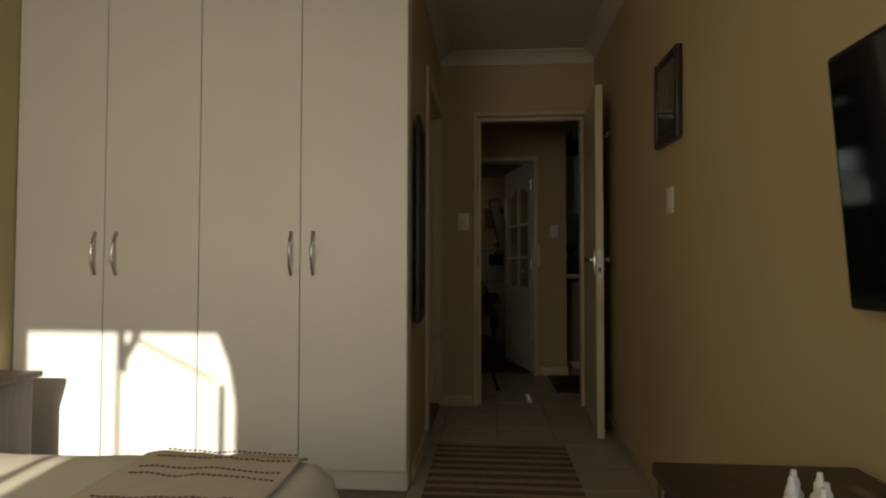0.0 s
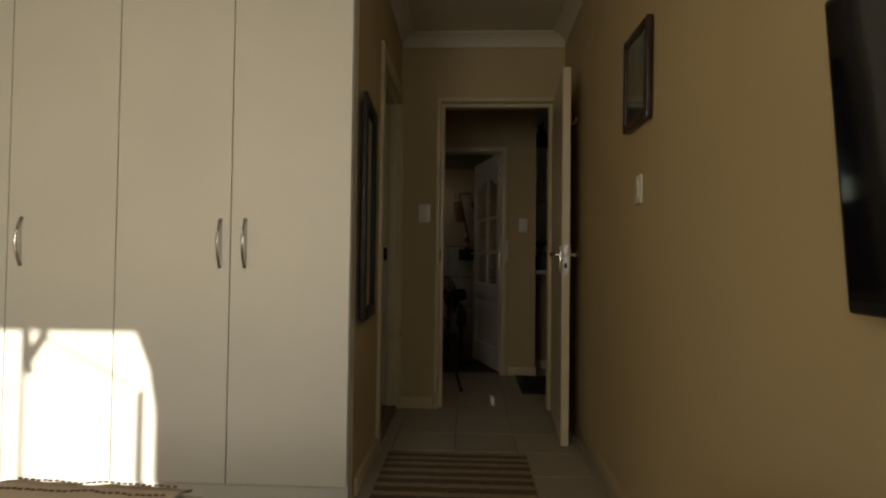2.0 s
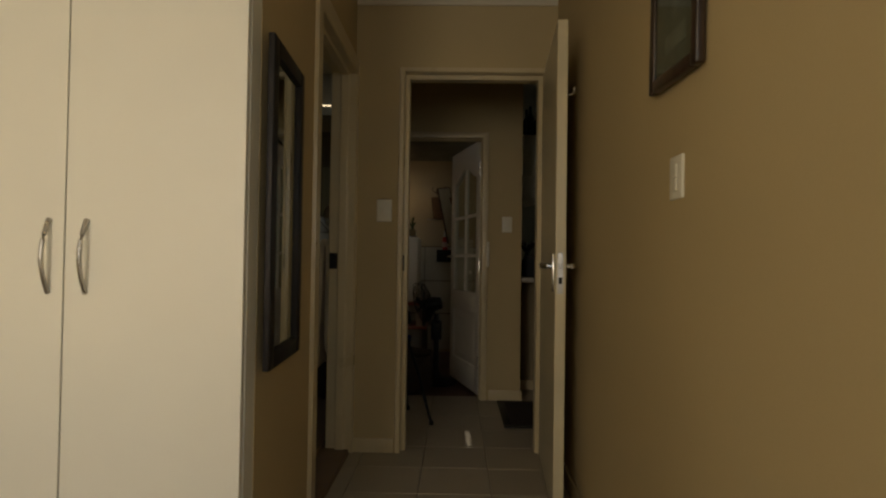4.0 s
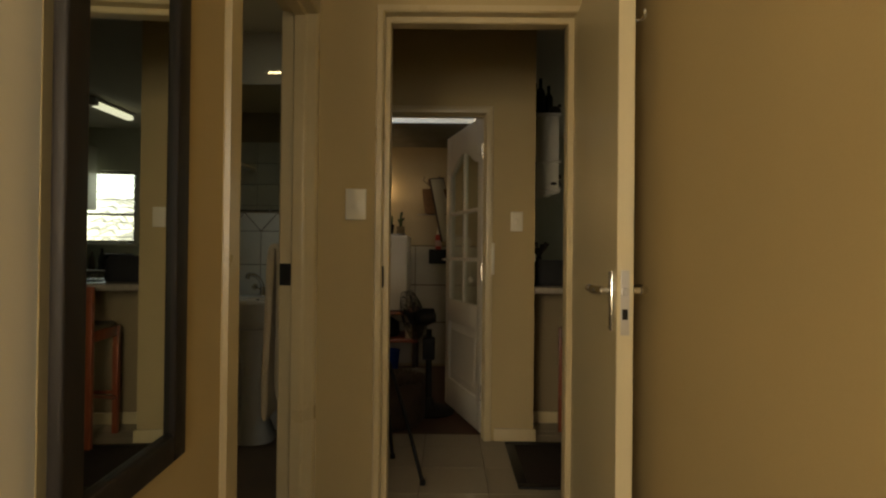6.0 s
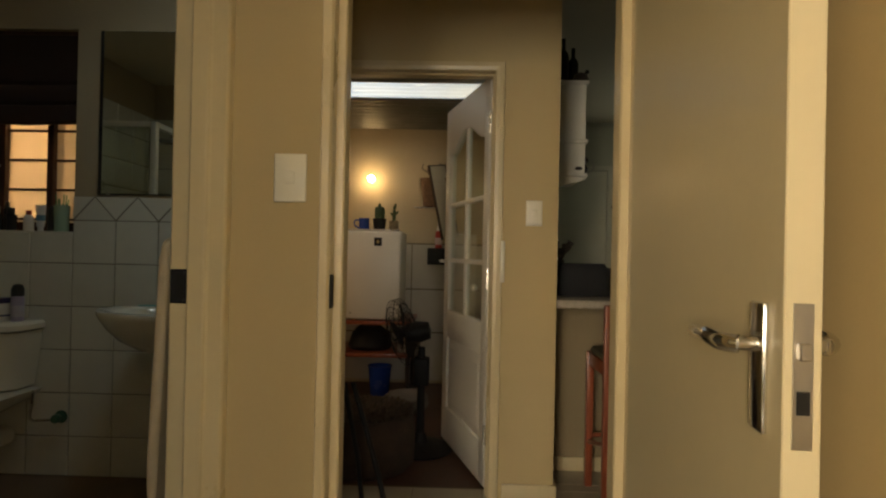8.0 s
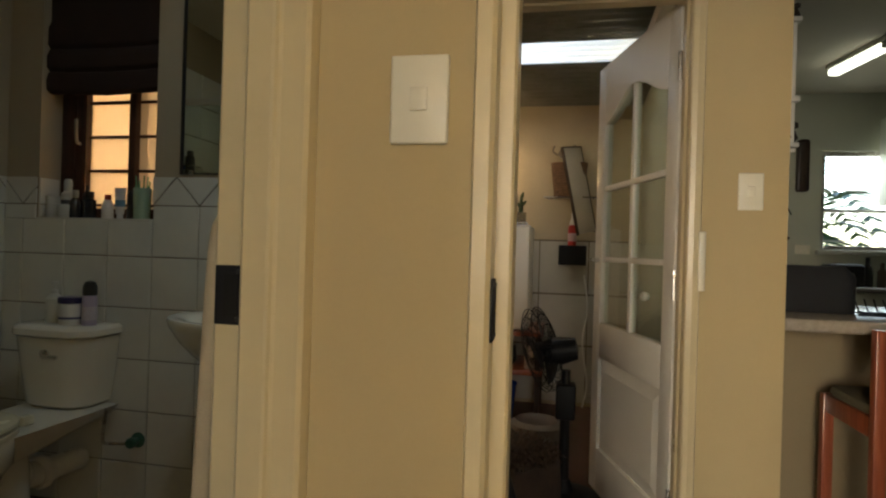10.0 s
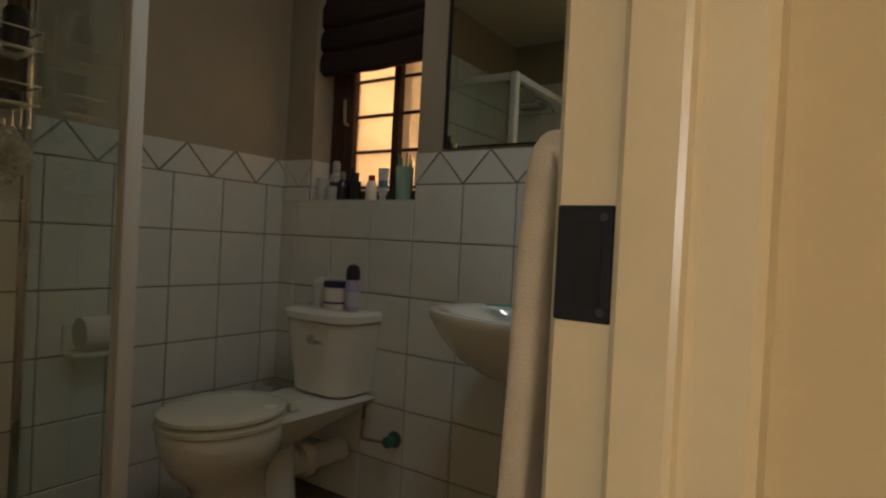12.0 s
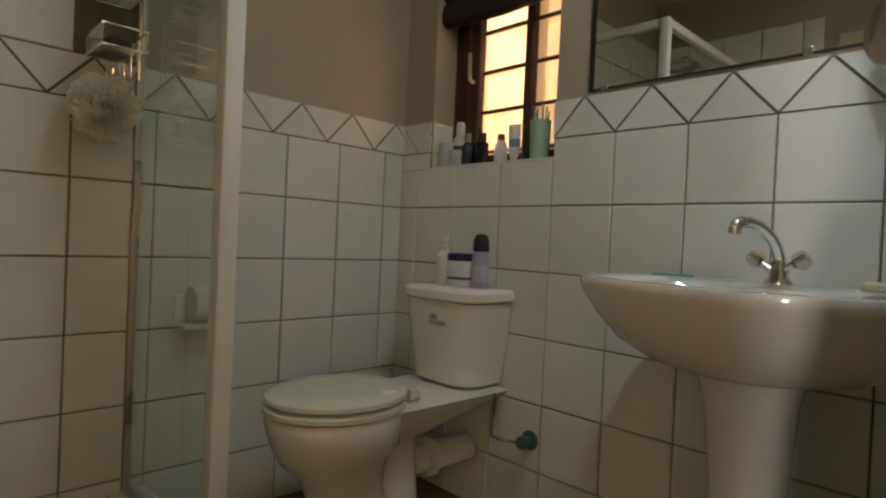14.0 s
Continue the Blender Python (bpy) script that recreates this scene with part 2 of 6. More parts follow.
def lathe(profile, at=(0, 0, 0), seg=20, sx=1.0, sy=1.0, m=None):
    return add_lathe(bmesh.new(), profile, at, seg, sx, sy, m)


def add_tube(bm, points, radius, seg=10, flat=1.0):
    """A round bar along a smooth line of points. radius: one number or one for each point."""
    pts = [Vector(p) for p in points]
    rad = radius if isinstance(radius, (list, tuple)) else [radius] * len(pts)
    up = Vector((0, 0, 1))
    rings = []
    for i, p in enumerate(pts):
        d = (pts[min(i + 1, len(pts) - 1)] - pts[max(i - 1, 0)]).normalized()
        ref = up if abs(d.dot(up)) < 0.95 else Vector((0, 1, 0))
        u = d.cross(ref).normalized()
        v = u.cross(d).normalized()
        rings.append([bm.verts.new(p + rad[i] * (u * math.cos(2 * math.pi * k / seg) + v * flat * math.sin(2 * math.pi * k / seg))) for k in range(seg)])
    for a, b in zip(rings, rings[1:]):
        for k in range(seg):
            bm.faces.new((a[k], a[(k + 1) % seg], b[(k + 1) % seg], b[k]))
    bm.faces.new(rings[0])
    bm.faces.new(rings[-1])
    return bm


def tube(points, radius, seg=10, flat=1.0):
    return add_tube(bmesh.new(), points, radius, seg, flat)


def curve_points(keys, n=24):
    """Points along a smooth line through keys."""
    ks = [Vector(k) for k in keys]
    out = []
    for i in range(len(ks) - 1):
        p0, p1, p2, p3 = ks[max(i - 1, 0)], ks[i], ks[i + 1], ks[min(i + 2, len(ks) - 1)]
        steps = max(2, n // (len(ks) - 1))
        for s in range(steps):
            t = s / steps
            out.append(0.5 * ((2 * p1) + (p2 - p0) * t + (2 * p0 - 5 * p1 + 4 * p2 - p3) * t * t + (3 * p1 - p0 - 3 * p2 + p3) * t ** 3))
    out.append(ks[-1])
    return out


def add_sections(bm, sections, cap=True):
    """Skins rings of equal length into one closed body."""
    rings = [[bm.verts.new(p) for p in s] for s in sections]
    n = len(rings[0])
    for a, b in zip(rings, rings[1:]):
        for k in range(n):
            bm.faces.new((a[k], a[(k + 1) % n], b[(k + 1) % n], b[k]))
    if cap:
        bm.faces.new(rings[0])
        bm.faces.new(rings[-1])
    return bm


def wall_with_hole(axis, c0, c1, a0, a1, z0, z1, holes):
    """A wall that is thick from c0 to c1 along its axis and runs from a0 to a1, with holes (a, a, z, z) through it."""
    bm = bmesh.new()
    cuts_a = sorted({a0, a1, *[h[0] for h in holes], *[h[1] for h in holes]})
    cuts_z = sorted({z0, z1, *[h[2] for h in holes], *[h[3] for h in holes]})
    inside = lambda a, z: any(h[0] < a < h[1] and h[2] < z < h[3] for h in holes)
    na, nz = len(cuts_a) - 1, len(cuts_z) - 1
    full = {(i, j) for i in range(na) for j in range(nz) if not inside((cuts_a[i] + cuts_a[i + 1]) / 2, (cuts_z[j] + cuts_z[j + 1]) / 2)}
    cache = {}

    def v(i, j, c):
        key = (i, j, c)
        if key not in cache:
            a, z = cuts_a[i], cuts_z[j]
            cache[key] = bm.verts.new((c, a, z) if axis == "x" else (a, c, z))
        return cache[key]
    for i, j in full:
        for c in (c0, c1):
            bm.faces.new((v(i, j, c), v(i + 1, j, c), v(i + 1, j + 1, c), v(i, j + 1, c)))
        for (di, dj), (p, q) in {(-1, 0): ((i, j), (i, j + 1)), (1, 0): ((i + 1, j), (i + 1, j + 1)), (0, -1): ((i, j), (i + 1, j)), (0, 1): ((i, j + 1), (i + 1, j + 1))}.items():
            if (i + di, j + dj) not in full:
                bm.faces.new((v(*p, c0), v(*q, c0), v(*q, c1), v(*p, c1)))
    return bm


# ---- structure ----
CEIL_Z = 2.53
setting("ceiling", boxes((-2.22, -1.42, CEIL_Z, 1.02, 3.40, CEIL_Z + 0.1), (-0.35, 3.40, CEIL_Z, 1.02, 4.47, CEIL_Z + 0.1)), M_CEIL, "painted bedroom and passage ceiling")
setting("ceiling_kitchen", boxes((-0.35, 4.47, 2.56, 3.72, 5.72, 2.66), (0.72, 5.72, 2.56, 3.72, 9.32, 2.66)), M_CEIL, "painted kitchen ceiling")
# The square hole is added to hold the bathroom fill lamp.
setting("ceiling_bathroom", boxes((-2.235, 3.40, 2.46, -0.71, 5.95, CEIL_Z - 0.004), (-0.71, 3.40, 2.46, -0.35, 4.78, CEIL_Z - 0.004), (-0.71, 4.98, 2.46, -0.35, 5.95, CEIL_Z - 0.004), (-0.51, 4.78, 2.46, -0.35, 4.98, CEIL_Z - 0.004)), M_CEIL, "painted bathroom ceiling")

setting("floor", boxes((-2.22, -1.42, -0.1, 1.02, 4.47, -0.006), (-0.35, 4.47, -0.1, 3.72, 5.72, -0.006), (0.72, 5.72, -0.1, 3.72, 9.32, -0.006)),
        M_FLOOR_GROUT, "beige tiled floor with grey-brown grout")
setting("floor_porch", boxes((-1.7, 5.72, -0.12, 0.72, 8.2, -0.03)), surface("dark_red_floor", (0.10, 0.045, 0.03), 0.5, vary=0.3, bump=0.2), "dark red porch floor")
setting("floor_bathroom", boxes((-2.115, 3.55, -0.1, -0.35, 5.60, 0.045)), M_BATH_FLOOR, "brown bathroom floor")
setting("threshold", boxes((-0.345, 3.50, -0.1, -0.205, 4.37, 0.02)), M_BATH_FLOOR, "brown door threshold")

# The opening belongs to the added east lamp; no window is known there.
setting("wall_east", wall_with_hole("x", 0.902, 1.02, -1.42, 4.47, -0.1, CEIL_Z, [(-1.10, 0.30, 0.90, 2.18)]), M_WALL, "plain cream painted wall")
setting("wall_west", boxes((-2.22, -1.42, -0.1, -2.055, 3.40, CEIL_Z)), M_WALL, "plain cream painted wall")
setting("wall_south", wall_with_hole("y", -1.42, -1.30, -2.10, 0.902, -0.1, CEIL_Z, [(-1.62, -0.52, 0.85, 2.30)]), M_WALL, "cream wall with a wide window")
setting("wall_passage", wall_with_hole("x", -0.332, -0.20, 2.82, 5.60, -0.1, 2.56, [(3.474, 4.374, -0.1, 2.095)]), M_WALL, "cream passage wall with a doorway")
setting("wall_end", wall_with_hole("y", 4.36, 4.47, -0.20, 0.902, -0.1, 2.56, [(0.046, 0.852, -0.1, 2.095)]), M_WALL, "cream wall with a doorway")
setting("wall_hall", wall_with_hole("y", 5.585, 5.72, -0.20, 0.855, -0.1, 2.56, [(-0.199, 0.598, -0.1, 2.01)]), M_WALL, "cream wall with the porch doorway")
setting("wall_kitchen_side", boxes((0.72, 5.72, -0.1, 0.855, 9.32, 2.56)), M_GREY_WALL, "grey-green kitchen wall")
setting("wall_kitchen_north", wall_with_hole("y", 9.20, 9.32, 0.855, 3.60, -0.1, 2.56, [(2.36, 3.36, 1.20, 2.06)]), M_GREY_WALL, "grey-green kitchen wall with a window")
setting("wall_kitchen_east", boxes((3.60, 4.35, -0.1, 3.72, 9.32, 2.56)), M_GREY_WALL, "grey-green kitchen wall")
setting("wall_kitchen_south", boxes((1.0, 4.35, -0.1, 3.60, 4.47, 2.56)), M_WALL, "cream wall")
setting("wall_bath_west", boxes((-2.235, 3.40, -0.1, -2.117, 5.602, 2.46)), M_BATH_WALL, "cream plaster above white tiles")
setting("wall_bath_north", wall_with_hole("y", 5.602, 5.95, -2.235, -0.20, -0.1, 2.46, [(-1.958, -1.415, 1.185, 2.15)]), M_BATH_WALL, "cream plaster above white tiles with a deep window")
setting("wall_bath_south", boxes((-2.117, 3.40, -0.1, -0.35, 3.548, 2.46)), M_BATH_WALL, "wall behind the shower")
setting("wall_porch_north", boxes((-1.7, 8.05, -0.12, 0.72, 8.2, 2.5)), M_PORCH_WALL, "beige plastered porch wall")
setting("wall_porch_west", boxes((-1.82, 5.95, -0.12, -1.7, 8.2, 2.6)), M_PORCH_WALL, "beige plastered porch wall")

# cornice of the passage: a cove run along each wall
def cove(a, b, inward, top):
    """A cove from a to b (x, y) that bulges towards inward."""
    bm = bmesh.new()
    d = Vector((*inward, 0))
    prof = [(0.0, -0.085), (0.012, -0.085), (0.014, -0.07), (0.03, -0.045), (0.055, -0.02), (0.075, -0.014), (0.082, -0.012), (0.082, 0.0), (0.0, 0.0)]
    return add_sections(bm, [[Vector((*p, top)) + d * u + Vector((0, 0, w)) for u, w in prof] for p in (a, b)])


setting("cornice_end", cove((-0.198, 4.358), (0.900, 4.358), (0, -1), CEIL_Z - 0.002), M_CEIL, "white cove cornice", True)
setting("cornice_east", cove((0.900, -1.30), (0.900, 4.27), (-1, 0), CEIL_Z - 0.004), M_CEIL, "white cove cornice", True)
setting("cornice_west", cove((-0.198, 2.84), (-0.198, 4.27), (1, 0), CEIL_Z - 0.004), M_CEIL, "white cove cornice", True)


def skirting(name, x0, y0, x1, y1, h=0.075):
    bm = box(x0, y0, 0.0, x1, y1, h, 0.004, 2)
    return setting(name, bm, M_FRAME, "painted skirting board", True)


skirting("baseboard_east", 0.888, -1.30, 0.904, 4.34)
skirting("baseboard_end", -0.189, 4.346, 0.035, 4.362)
skirting("baseboard_hall", 0.62, 5.570, 0.870, 5.587)
skirting("baseboard_pier", 0.853, 5.589, 0.870, 5.95)
skirting("baseboard_passage", -0.202, 2.86, -0.186, 3.425)


def pressed_frame(name, width, height, depth, label, rebate_front=False, face=0.030):
    """A pressed steel door frame in the plane of x and z, its foot at z 0, as three folded lengths; depth runs along +y.
    width: between the rebates; the stop stands 22 mm into the opening."""
    t = thing(name, (0, 0, 0), label, "", "", "structure")
    f, s = -face, 0.024
    if rebate_front:
        prof = [(f, 0.0), (f + 0.004, -0.012), (-0.006, -0.012), (0.0, -0.005), (0.0, 0.042), (s - 0.004, 0.043), (s, 0.048), (s, depth - 0.004), (s - 0.006, depth), (f, depth), (f, depth - 0.006)]
    else:
        prof = [(f, 0.0), (f + 0.004, -0.012), (s - 0.030, -0.013), (s - 0.014, -0.010), (s - 0.009, -0.004), (s - 0.009, 0.030), (s - 0.006, 0.035), (s - 0.001, 0.038), (s, 0.043), (s, depth - 0.050), (s - 0.004, depth - 0.045), (0.0, depth - 0.044), (0.0, depth + 0.004), (-0.006, depth + 0.010), (f, depth + 0.010), (f, depth - 0.006)]
    for side in (0, 1):
        g = 1 if side == 0 else -1
        x0 = 0 if side == 0 else width
        part("jamb", add_sections(bmesh.new(), [[(x0 + g * u, v, 0 if z == 0 else z - u) for u, v in prof] for z in (0.0, height)]), M_FRAME, t, smooth=False)
    part("head", add_sections(bmesh.new(), [[(u if g > 0 else width - u, v, height - u) for u, v in prof] for g in (1, -1)]), M_FRAME, t, smooth=False)
    return t


frame_a = pressed_frame("door_frame_1", 0.756, 2.072, 0.11, "cream enamelled steel door frame", True)
frame_a.matrix_basis = pose(0.072, 4.356, 0)
frame_b = pressed_frame("door_frame_2", 0.848, 2.07, 0.128, "cream enamelled steel bathroom door frame", face=0.070)
frame_b.matrix_basis = pose(-0.196, 3.500, 0, 0, 0, 90)
frame_f = pressed_frame("door_frame_3", 0.755, 1.985, 0.14, "cream enamelled porch door frame")
frame_f.matrix_basis = pose(-0.185, 5.580, 0)

# ---- bedroom ----
ward = thing("wardrobe", (-1.15, 3.018, 0), "built-in off-white wardrobe with four tall doors", "wardrobe")
part("carcass", boxes((-0.902, -0.27, 0.0, 0.948, 0.35, CEIL_Z - 0.004)), M_WARD, ward)
part("plinth", boxes((-0.902, -0.279, 0.0, 0.940, -0.272, 0.085)), M_WARD, ward)
for x0, x1, hx in ((-2.050, -1.616, -1.657), (-1.612, -1.161, -1.556), (-1.157, -0.689, -0.729), (-0.685, -0.203, -0.627)):
    d = part("door", box(x0 + 1.15, -0.298, 0.088, x1 + 1.15, -0.279, CEIL_Z - 0.01, 0.0015, 1), M_WARD, ward)
    pts = [(hx + 1.15 + 0.0, -0.298 - 0.030 * math.sin(math.pi * k / 14) ** 0.8, 0.947 + 0.195 * k / 14) for k in range(15)]
    part("handle", tube(pts, [0.006 if 0 < k < 14 else 0.008 for k in range(15)], 8), M_STEEL, d, "brushed metal bow handle")


def flat_switch(name, at, turn, label, w=0.075, h=0.122, rockers=1):
    """A wall switch plate with rockers, its back at y 0 and its face towards -y before the turn."""
    t = thing(name, at, label, "light switch", "", "", turn)
    part("plate", box(-w / 2, -0.009, -h / 2, w / 2, 0, h / 2, 0.004, 3), M_SWITCH, t)
    for k in range(rockers):
        z = (k - (rockers - 1) / 2) * 0.034
        part("rocker", box(-0.012, -0.012, z - 0.016, 0.012, -0.008, z + 0.016, 0.002, 2), M_SWITCH, t)
    return t


flat_switch("light_switch", (-0.033, 4.360, 1.313), 0, "ivory plastic light switch on the passage wall", 0.082, 0.122)
flat_switch("light_switch", (0.744, 5.585, 1.320), 0, "ivory plastic light switch beside the porch door", 0.074, 0.118)
flat_switch("light_switch", (0.902, 2.617, 1.258), -90, "ivory plastic double light switch on the cream wall", 0.079, 0.107, 2)


def lever_set(parent, x, z, side, out):
    """A back plate with a lever on one face of a door; out: the way the face looks along x."""
    pl = part("lock_plate", box(x if out > 0 else x - 0.007, side - 0.021, z - 0.107, x + 0.007 if out > 0 else x, side + 0.021, z + 0.052, 0.003, 2), M_CHROME, parent, "chrome lock plate")
    bm = tube([(x + out * 0.004, side, z + 0.0), (x + out * 0.030, side, z)], 0.0095, 12)
    add_tube(bm, curve_points([(x + out * 0.030, side - 0.006, z), (x + out * 0.046, side + 0.012, z + 0.001), (x + out * 0.050, side + 0.055, z + 0.004), (x + out * 0.046, side + 0.105, z + 0.001)], 15), [0.0095] * 10 + [0.0085] * 6, 10, 1.25)
    part("lever", bm, M_CHROME, pl, "chrome lever handle")


# the open bedroom door
door_a = thing("door_1", (0.766, 3.571, 0.012), "ivory painted flush door standing open against the passage wall", "door", "", "structure", -4.0)
part("leaf", box(0.0, 0.0, 0.0, 0.043, 0.775, 2.032, 0.002, 1), M_DOOR, door_a)
lever_set(door_a, 0.0, 1.017, 0.056, -1)
lever_set(door_a, 0.043, 1.017, 0.056, 1)
part("lock_forend", boxes((0.010, -0.0025, 0.905, 0.032, 0.001, 1.072)), M_STEEL, door_a, "worn steel lock forend")
part("latch", box(0.014, -0.010, 1.007, 0.028, 0.0, 1.027, 0.002, 1), M_STEEL, door_a)
# Dark block paints the bolt hole's shade; nothing is cut.
part("dead_bolt_slot", boxes((0.014, -0.0042, 0.945, 0.028, -0.002, 0.972)), M_SHADE_RUBBER, door_a)
hook = part("coat_hook", tube(curve_points([(0.043, 0.035, 1.735), (0.062, 0.035, 1.730), (0.075, 0.035, 1.742), (0.074, 0.035, 1.760)], 12), 0.004, 8), M_STEEL, door_a, "small metal coat hook")

# keep of the bedroom door and of the bathroom door
def keep(name, at, turn, label, w=0.040, h=0.086):
    t = thing(name, at, label, "strike plate", "", "", turn)
    part("plate", box(-w / 2, -0.004, -h / 2, w / 2, 0.002, h / 2, 0.0015, 1), M_BLACK, t)
    # Raised dark block puts the slot's inner shade into colour.
    part("slot", boxes((-w * 0.15, -0.0052, -h * 0.36, w * 0.30, -0.003, h * 0.36)), M_SHADE_RUBBER, t)
    for s in (-1, 1):
        part("screw", lathe([(0, 0.0), (0.0038, 0.0), (0.003, 0.0016), (0, 0.0018)], (0, 0, 0), 10, m=pose(w * 0.34, -0.004, s * h * 0.40, 90, 0, 0)), M_SCREW, t)
    return t


keep("strike_plate", (-0.306, 4.347, 1.034), 0, "black steel strike plate in the bathroom door frame", 0.044)
keep("strike_plate", (0.072, 4.372, 1.028), 90, "black steel strike plate in the bedroom door frame", 0.030, 0.086)

# long wall mirror
wm = thing("wall_mirror", (-0.188, 3.002, 1.206), "tall wall mirror in a broad black wooden frame", "mirror", turn=3.0)
for z0, z1, y0, y1 in ((-0.478, 0.478, -0.201, -0.148), (-0.478, 0.478, 0.148, 0.201), (-0.478, -0.425, -0.148, 0.148), (0.425, 0.478, -0.148, 0.148)):
    bm = box(0.001, y0, z0, 0.022, y1, z1, 0.005, 3)
    part("frame_rail", bm, M_BLACKWOOD, wm)
part("mirror_glass", boxes((0.004, -0.149, -0.426, 0.010, 0.149, 0.426)), M_MIRROR, wm, "silvered glass", False)

# framed picture on the long wall
pic = thing("picture_frame", (0.888, 2.605, 1.672), "small picture in a dark moulded frame hung askew on the wall", "picture")
tilt = pose(0, 0, 0, 2, 0, 0)
for z0, z1, y0, y1 in ((-0.18, 0.18, -0.155, -0.123), (-0.18, 0.18, 0.123, 0.155), (-0.18, -0.146, -0.123, 0.123), (0.146, 0.18, -0.123, 0.123)):
    part("frame_rail", box(-0.014, y0, z0, 0.010, y1, z1, 0.006, 3, tilt), M_DARKWOOD, pic)
part("print", box(-0.003, -0.124, -0.147, 0.004, 0.124, 0.147, 0, 1, tilt), surface("faded_print", (0.10, 0.11, 0.10), 0.5, vary=0.5, scale=9, fine=40), pic, "faded grey-green print", False)
part("print_subject", boxes((-0.0045, -0.018, -0.02, -0.0032, 0.010, 0.075), (-0.0045, -0.07, -0.10, -0.0032, 0.06, -0.055)), surface("print_pale", (0.22, 0.23, 0.21), 0.6, vary=0.4, scale=30), pic)
part("picture_glass", box(-0.0085, -0.124, -0.147, -0.0065, 0.124, 0.147, 0, 1, tilt), M_GLASS, pic, "clear glass", False)

# television on its tilted bracket
tv = thing("television", (0.842, 0.910, 1.148), "black flat-screen television tilted on a wall bracket", "television")
tv.matrix_basis = pose(0.842, 0.910, 1.148, 0, -4.2, 0)
part("cabinet", box(-0.004, -0.448, -0.245, 0.030, 0.448, 0.245, 0.008, 3), M_BLACK, tv)
part("screen", boxes((-0.0065, -0.433, -0.223, -0.003, 0.433, 0.231)), surface("tv_screen", (0.006, 0.006, 0.008), 0.02, vary=0.1, bump=0), tv, "glossy black screen", False)
part("bracket", boxes((0.030, -0.15, -0.12, 0.048, -0.11, 0.12), (0.030, 0.11, -0.12, 0.048, 0.15, 0.12), (0.040, -0.2, -0.03, 0.058, 0.2, 0.03)), M_BLACK, tv)

# low cabinet below the television
tab = thing("side_table", (0.672, 0.68, 0), "dark-stained side table with a plain top below the television", "table")
part("tabletop", box(-0.190, -0.70, 0.572, 0.195, 0.685, 0.600, 0.004, 2), M_DARKWOOD, tab)
for lx in (-0.165, 0.165):
    for ly in (-0.66, 0.645):
        part("leg", box(lx - 0.02, ly - 0.02, 0.0, lx + 0.02, ly + 0.02, 0.572, 0.003, 2), M_DARKWOOD, tab)
part("apron", boxes((-0.165, 0.655, 0.50, 0.165, 0.672, 0.572), (-0.172, -0.64, 0.50, -0.155, 0.64, 0.572)), M_DARKWOOD, tab)

M_WHITE_PL = surface("white_plastic", (0.72, 0.70, 0.64), 0.3, vary=0.04, bump=0)
for bx, by, bz in ((0.601, 1.065, 1.0), (0.621, 1.100, 0.98), (0.648, 1.080, 1.02), (0.641, 1.050, 0.97), (0.626, 1.030, 0.96)):
    b = thing("dropper_bottle", (bx, by, 0.600), "small white plastic dropper bottle with a pointed cap", "bottle", "dropper bottles on the side table")
    part("bottle_body", lathe([(0, 0), (0.012, 0), (0.013, 0.002), (0.013, 0.045 * bz), (0.009, 0.051 * bz), (0.006, 0.054 * bz)], seg=16), M_WHITE_PL, b)
    part("cap", lathe([(0.0082, 0.053 * bz), (0.0086, 0.054 * bz), (0.0082, 0.064 * bz), (0.005, 0.069 * bz), (0.004, 0.080 * bz), (0, 0.081 * bz)], seg=16), M_WHITE_PL, b)

# rug of woven stripes
rug = thing("floor_rug", (0.215, 2.95, 0.0), "striped cotton rug in brown and cream lying in the passage", "rug")
M_RUG_D = surface("rug_brown", (0.15, 0.105, 0.068), 0.95, vary=0.35, scale=60, fine=400, bump=0.8)
M_RUG_L = surface("rug_cream", (0.34, 0.27, 0.18), 0.95, vary=0.3, scale=60, fine=400, bump=0.8)
y = -0.78
k = 0
while y < 0.50:
    w = 0.032 + 0.014 * random.random()
    if k % 2:
        w *= 1.2
    bm = bmesh.new()
    n = 22
    secs = []
    for i in range(n + 1):
        x = -0.345 + 0.70 * i / n
        z = 0.007 + 0.0016 * noise.noise((x * 9, y * 9, 3))
        e = 0.002 * noise.noise((x * 14, y * 30, 5))
        secs.append([(x, y + e, 0.0), (x, y + w + e, 0.0), (x, y + w + e, z), (x, y + w * 0.5 + e, z + 0.0015), (x, y + e, z)])
    add_sections(bm, secs)
    part("stripe", bm, M_RUG_D if k % 2 else M_RUG_L, rug)
    y += w
    k += 1

# bed
bed = thing("bed", (-0.92, 0.45, 0), "made bed with a cream quilt and low base", "bed")
part("base", box(-0.98, -1.55, 0.0, 0.72, 1.10, 0.26, 0.02, 2), surface("bed_fabric", (0.30, 0.26, 0.20), 0.9, vary=0.1), bed)
M_QUILT = surface("cream_quilt", (0.66, 0.60, 0.47), 0.9, vary=0.06, scale=12, fine=250, bump=0.5)
bm = bmesh.new()
nu, nv = 44, 56


def quilt_z(u, v):
    """Height of the quilt over the bed; u, v run 0 to 1 across and along."""
    ex = min(u, 1 - u) * 1.78
    ey = min(v, 1 - v) * 2.72
    drop = 0.0
    for e in (ex, ey):
        if e < 0.12:
            drop += 0.36 * (1 - e / 0.12) ** 2.2
    drop = min(drop, 0.37)
    wob = 0.008 * noise.noise((u * 5, v * 7, 1)) + 0.004 * noise.noise((u * 17, v * 19, 2))
    return 0.512 + wob - drop


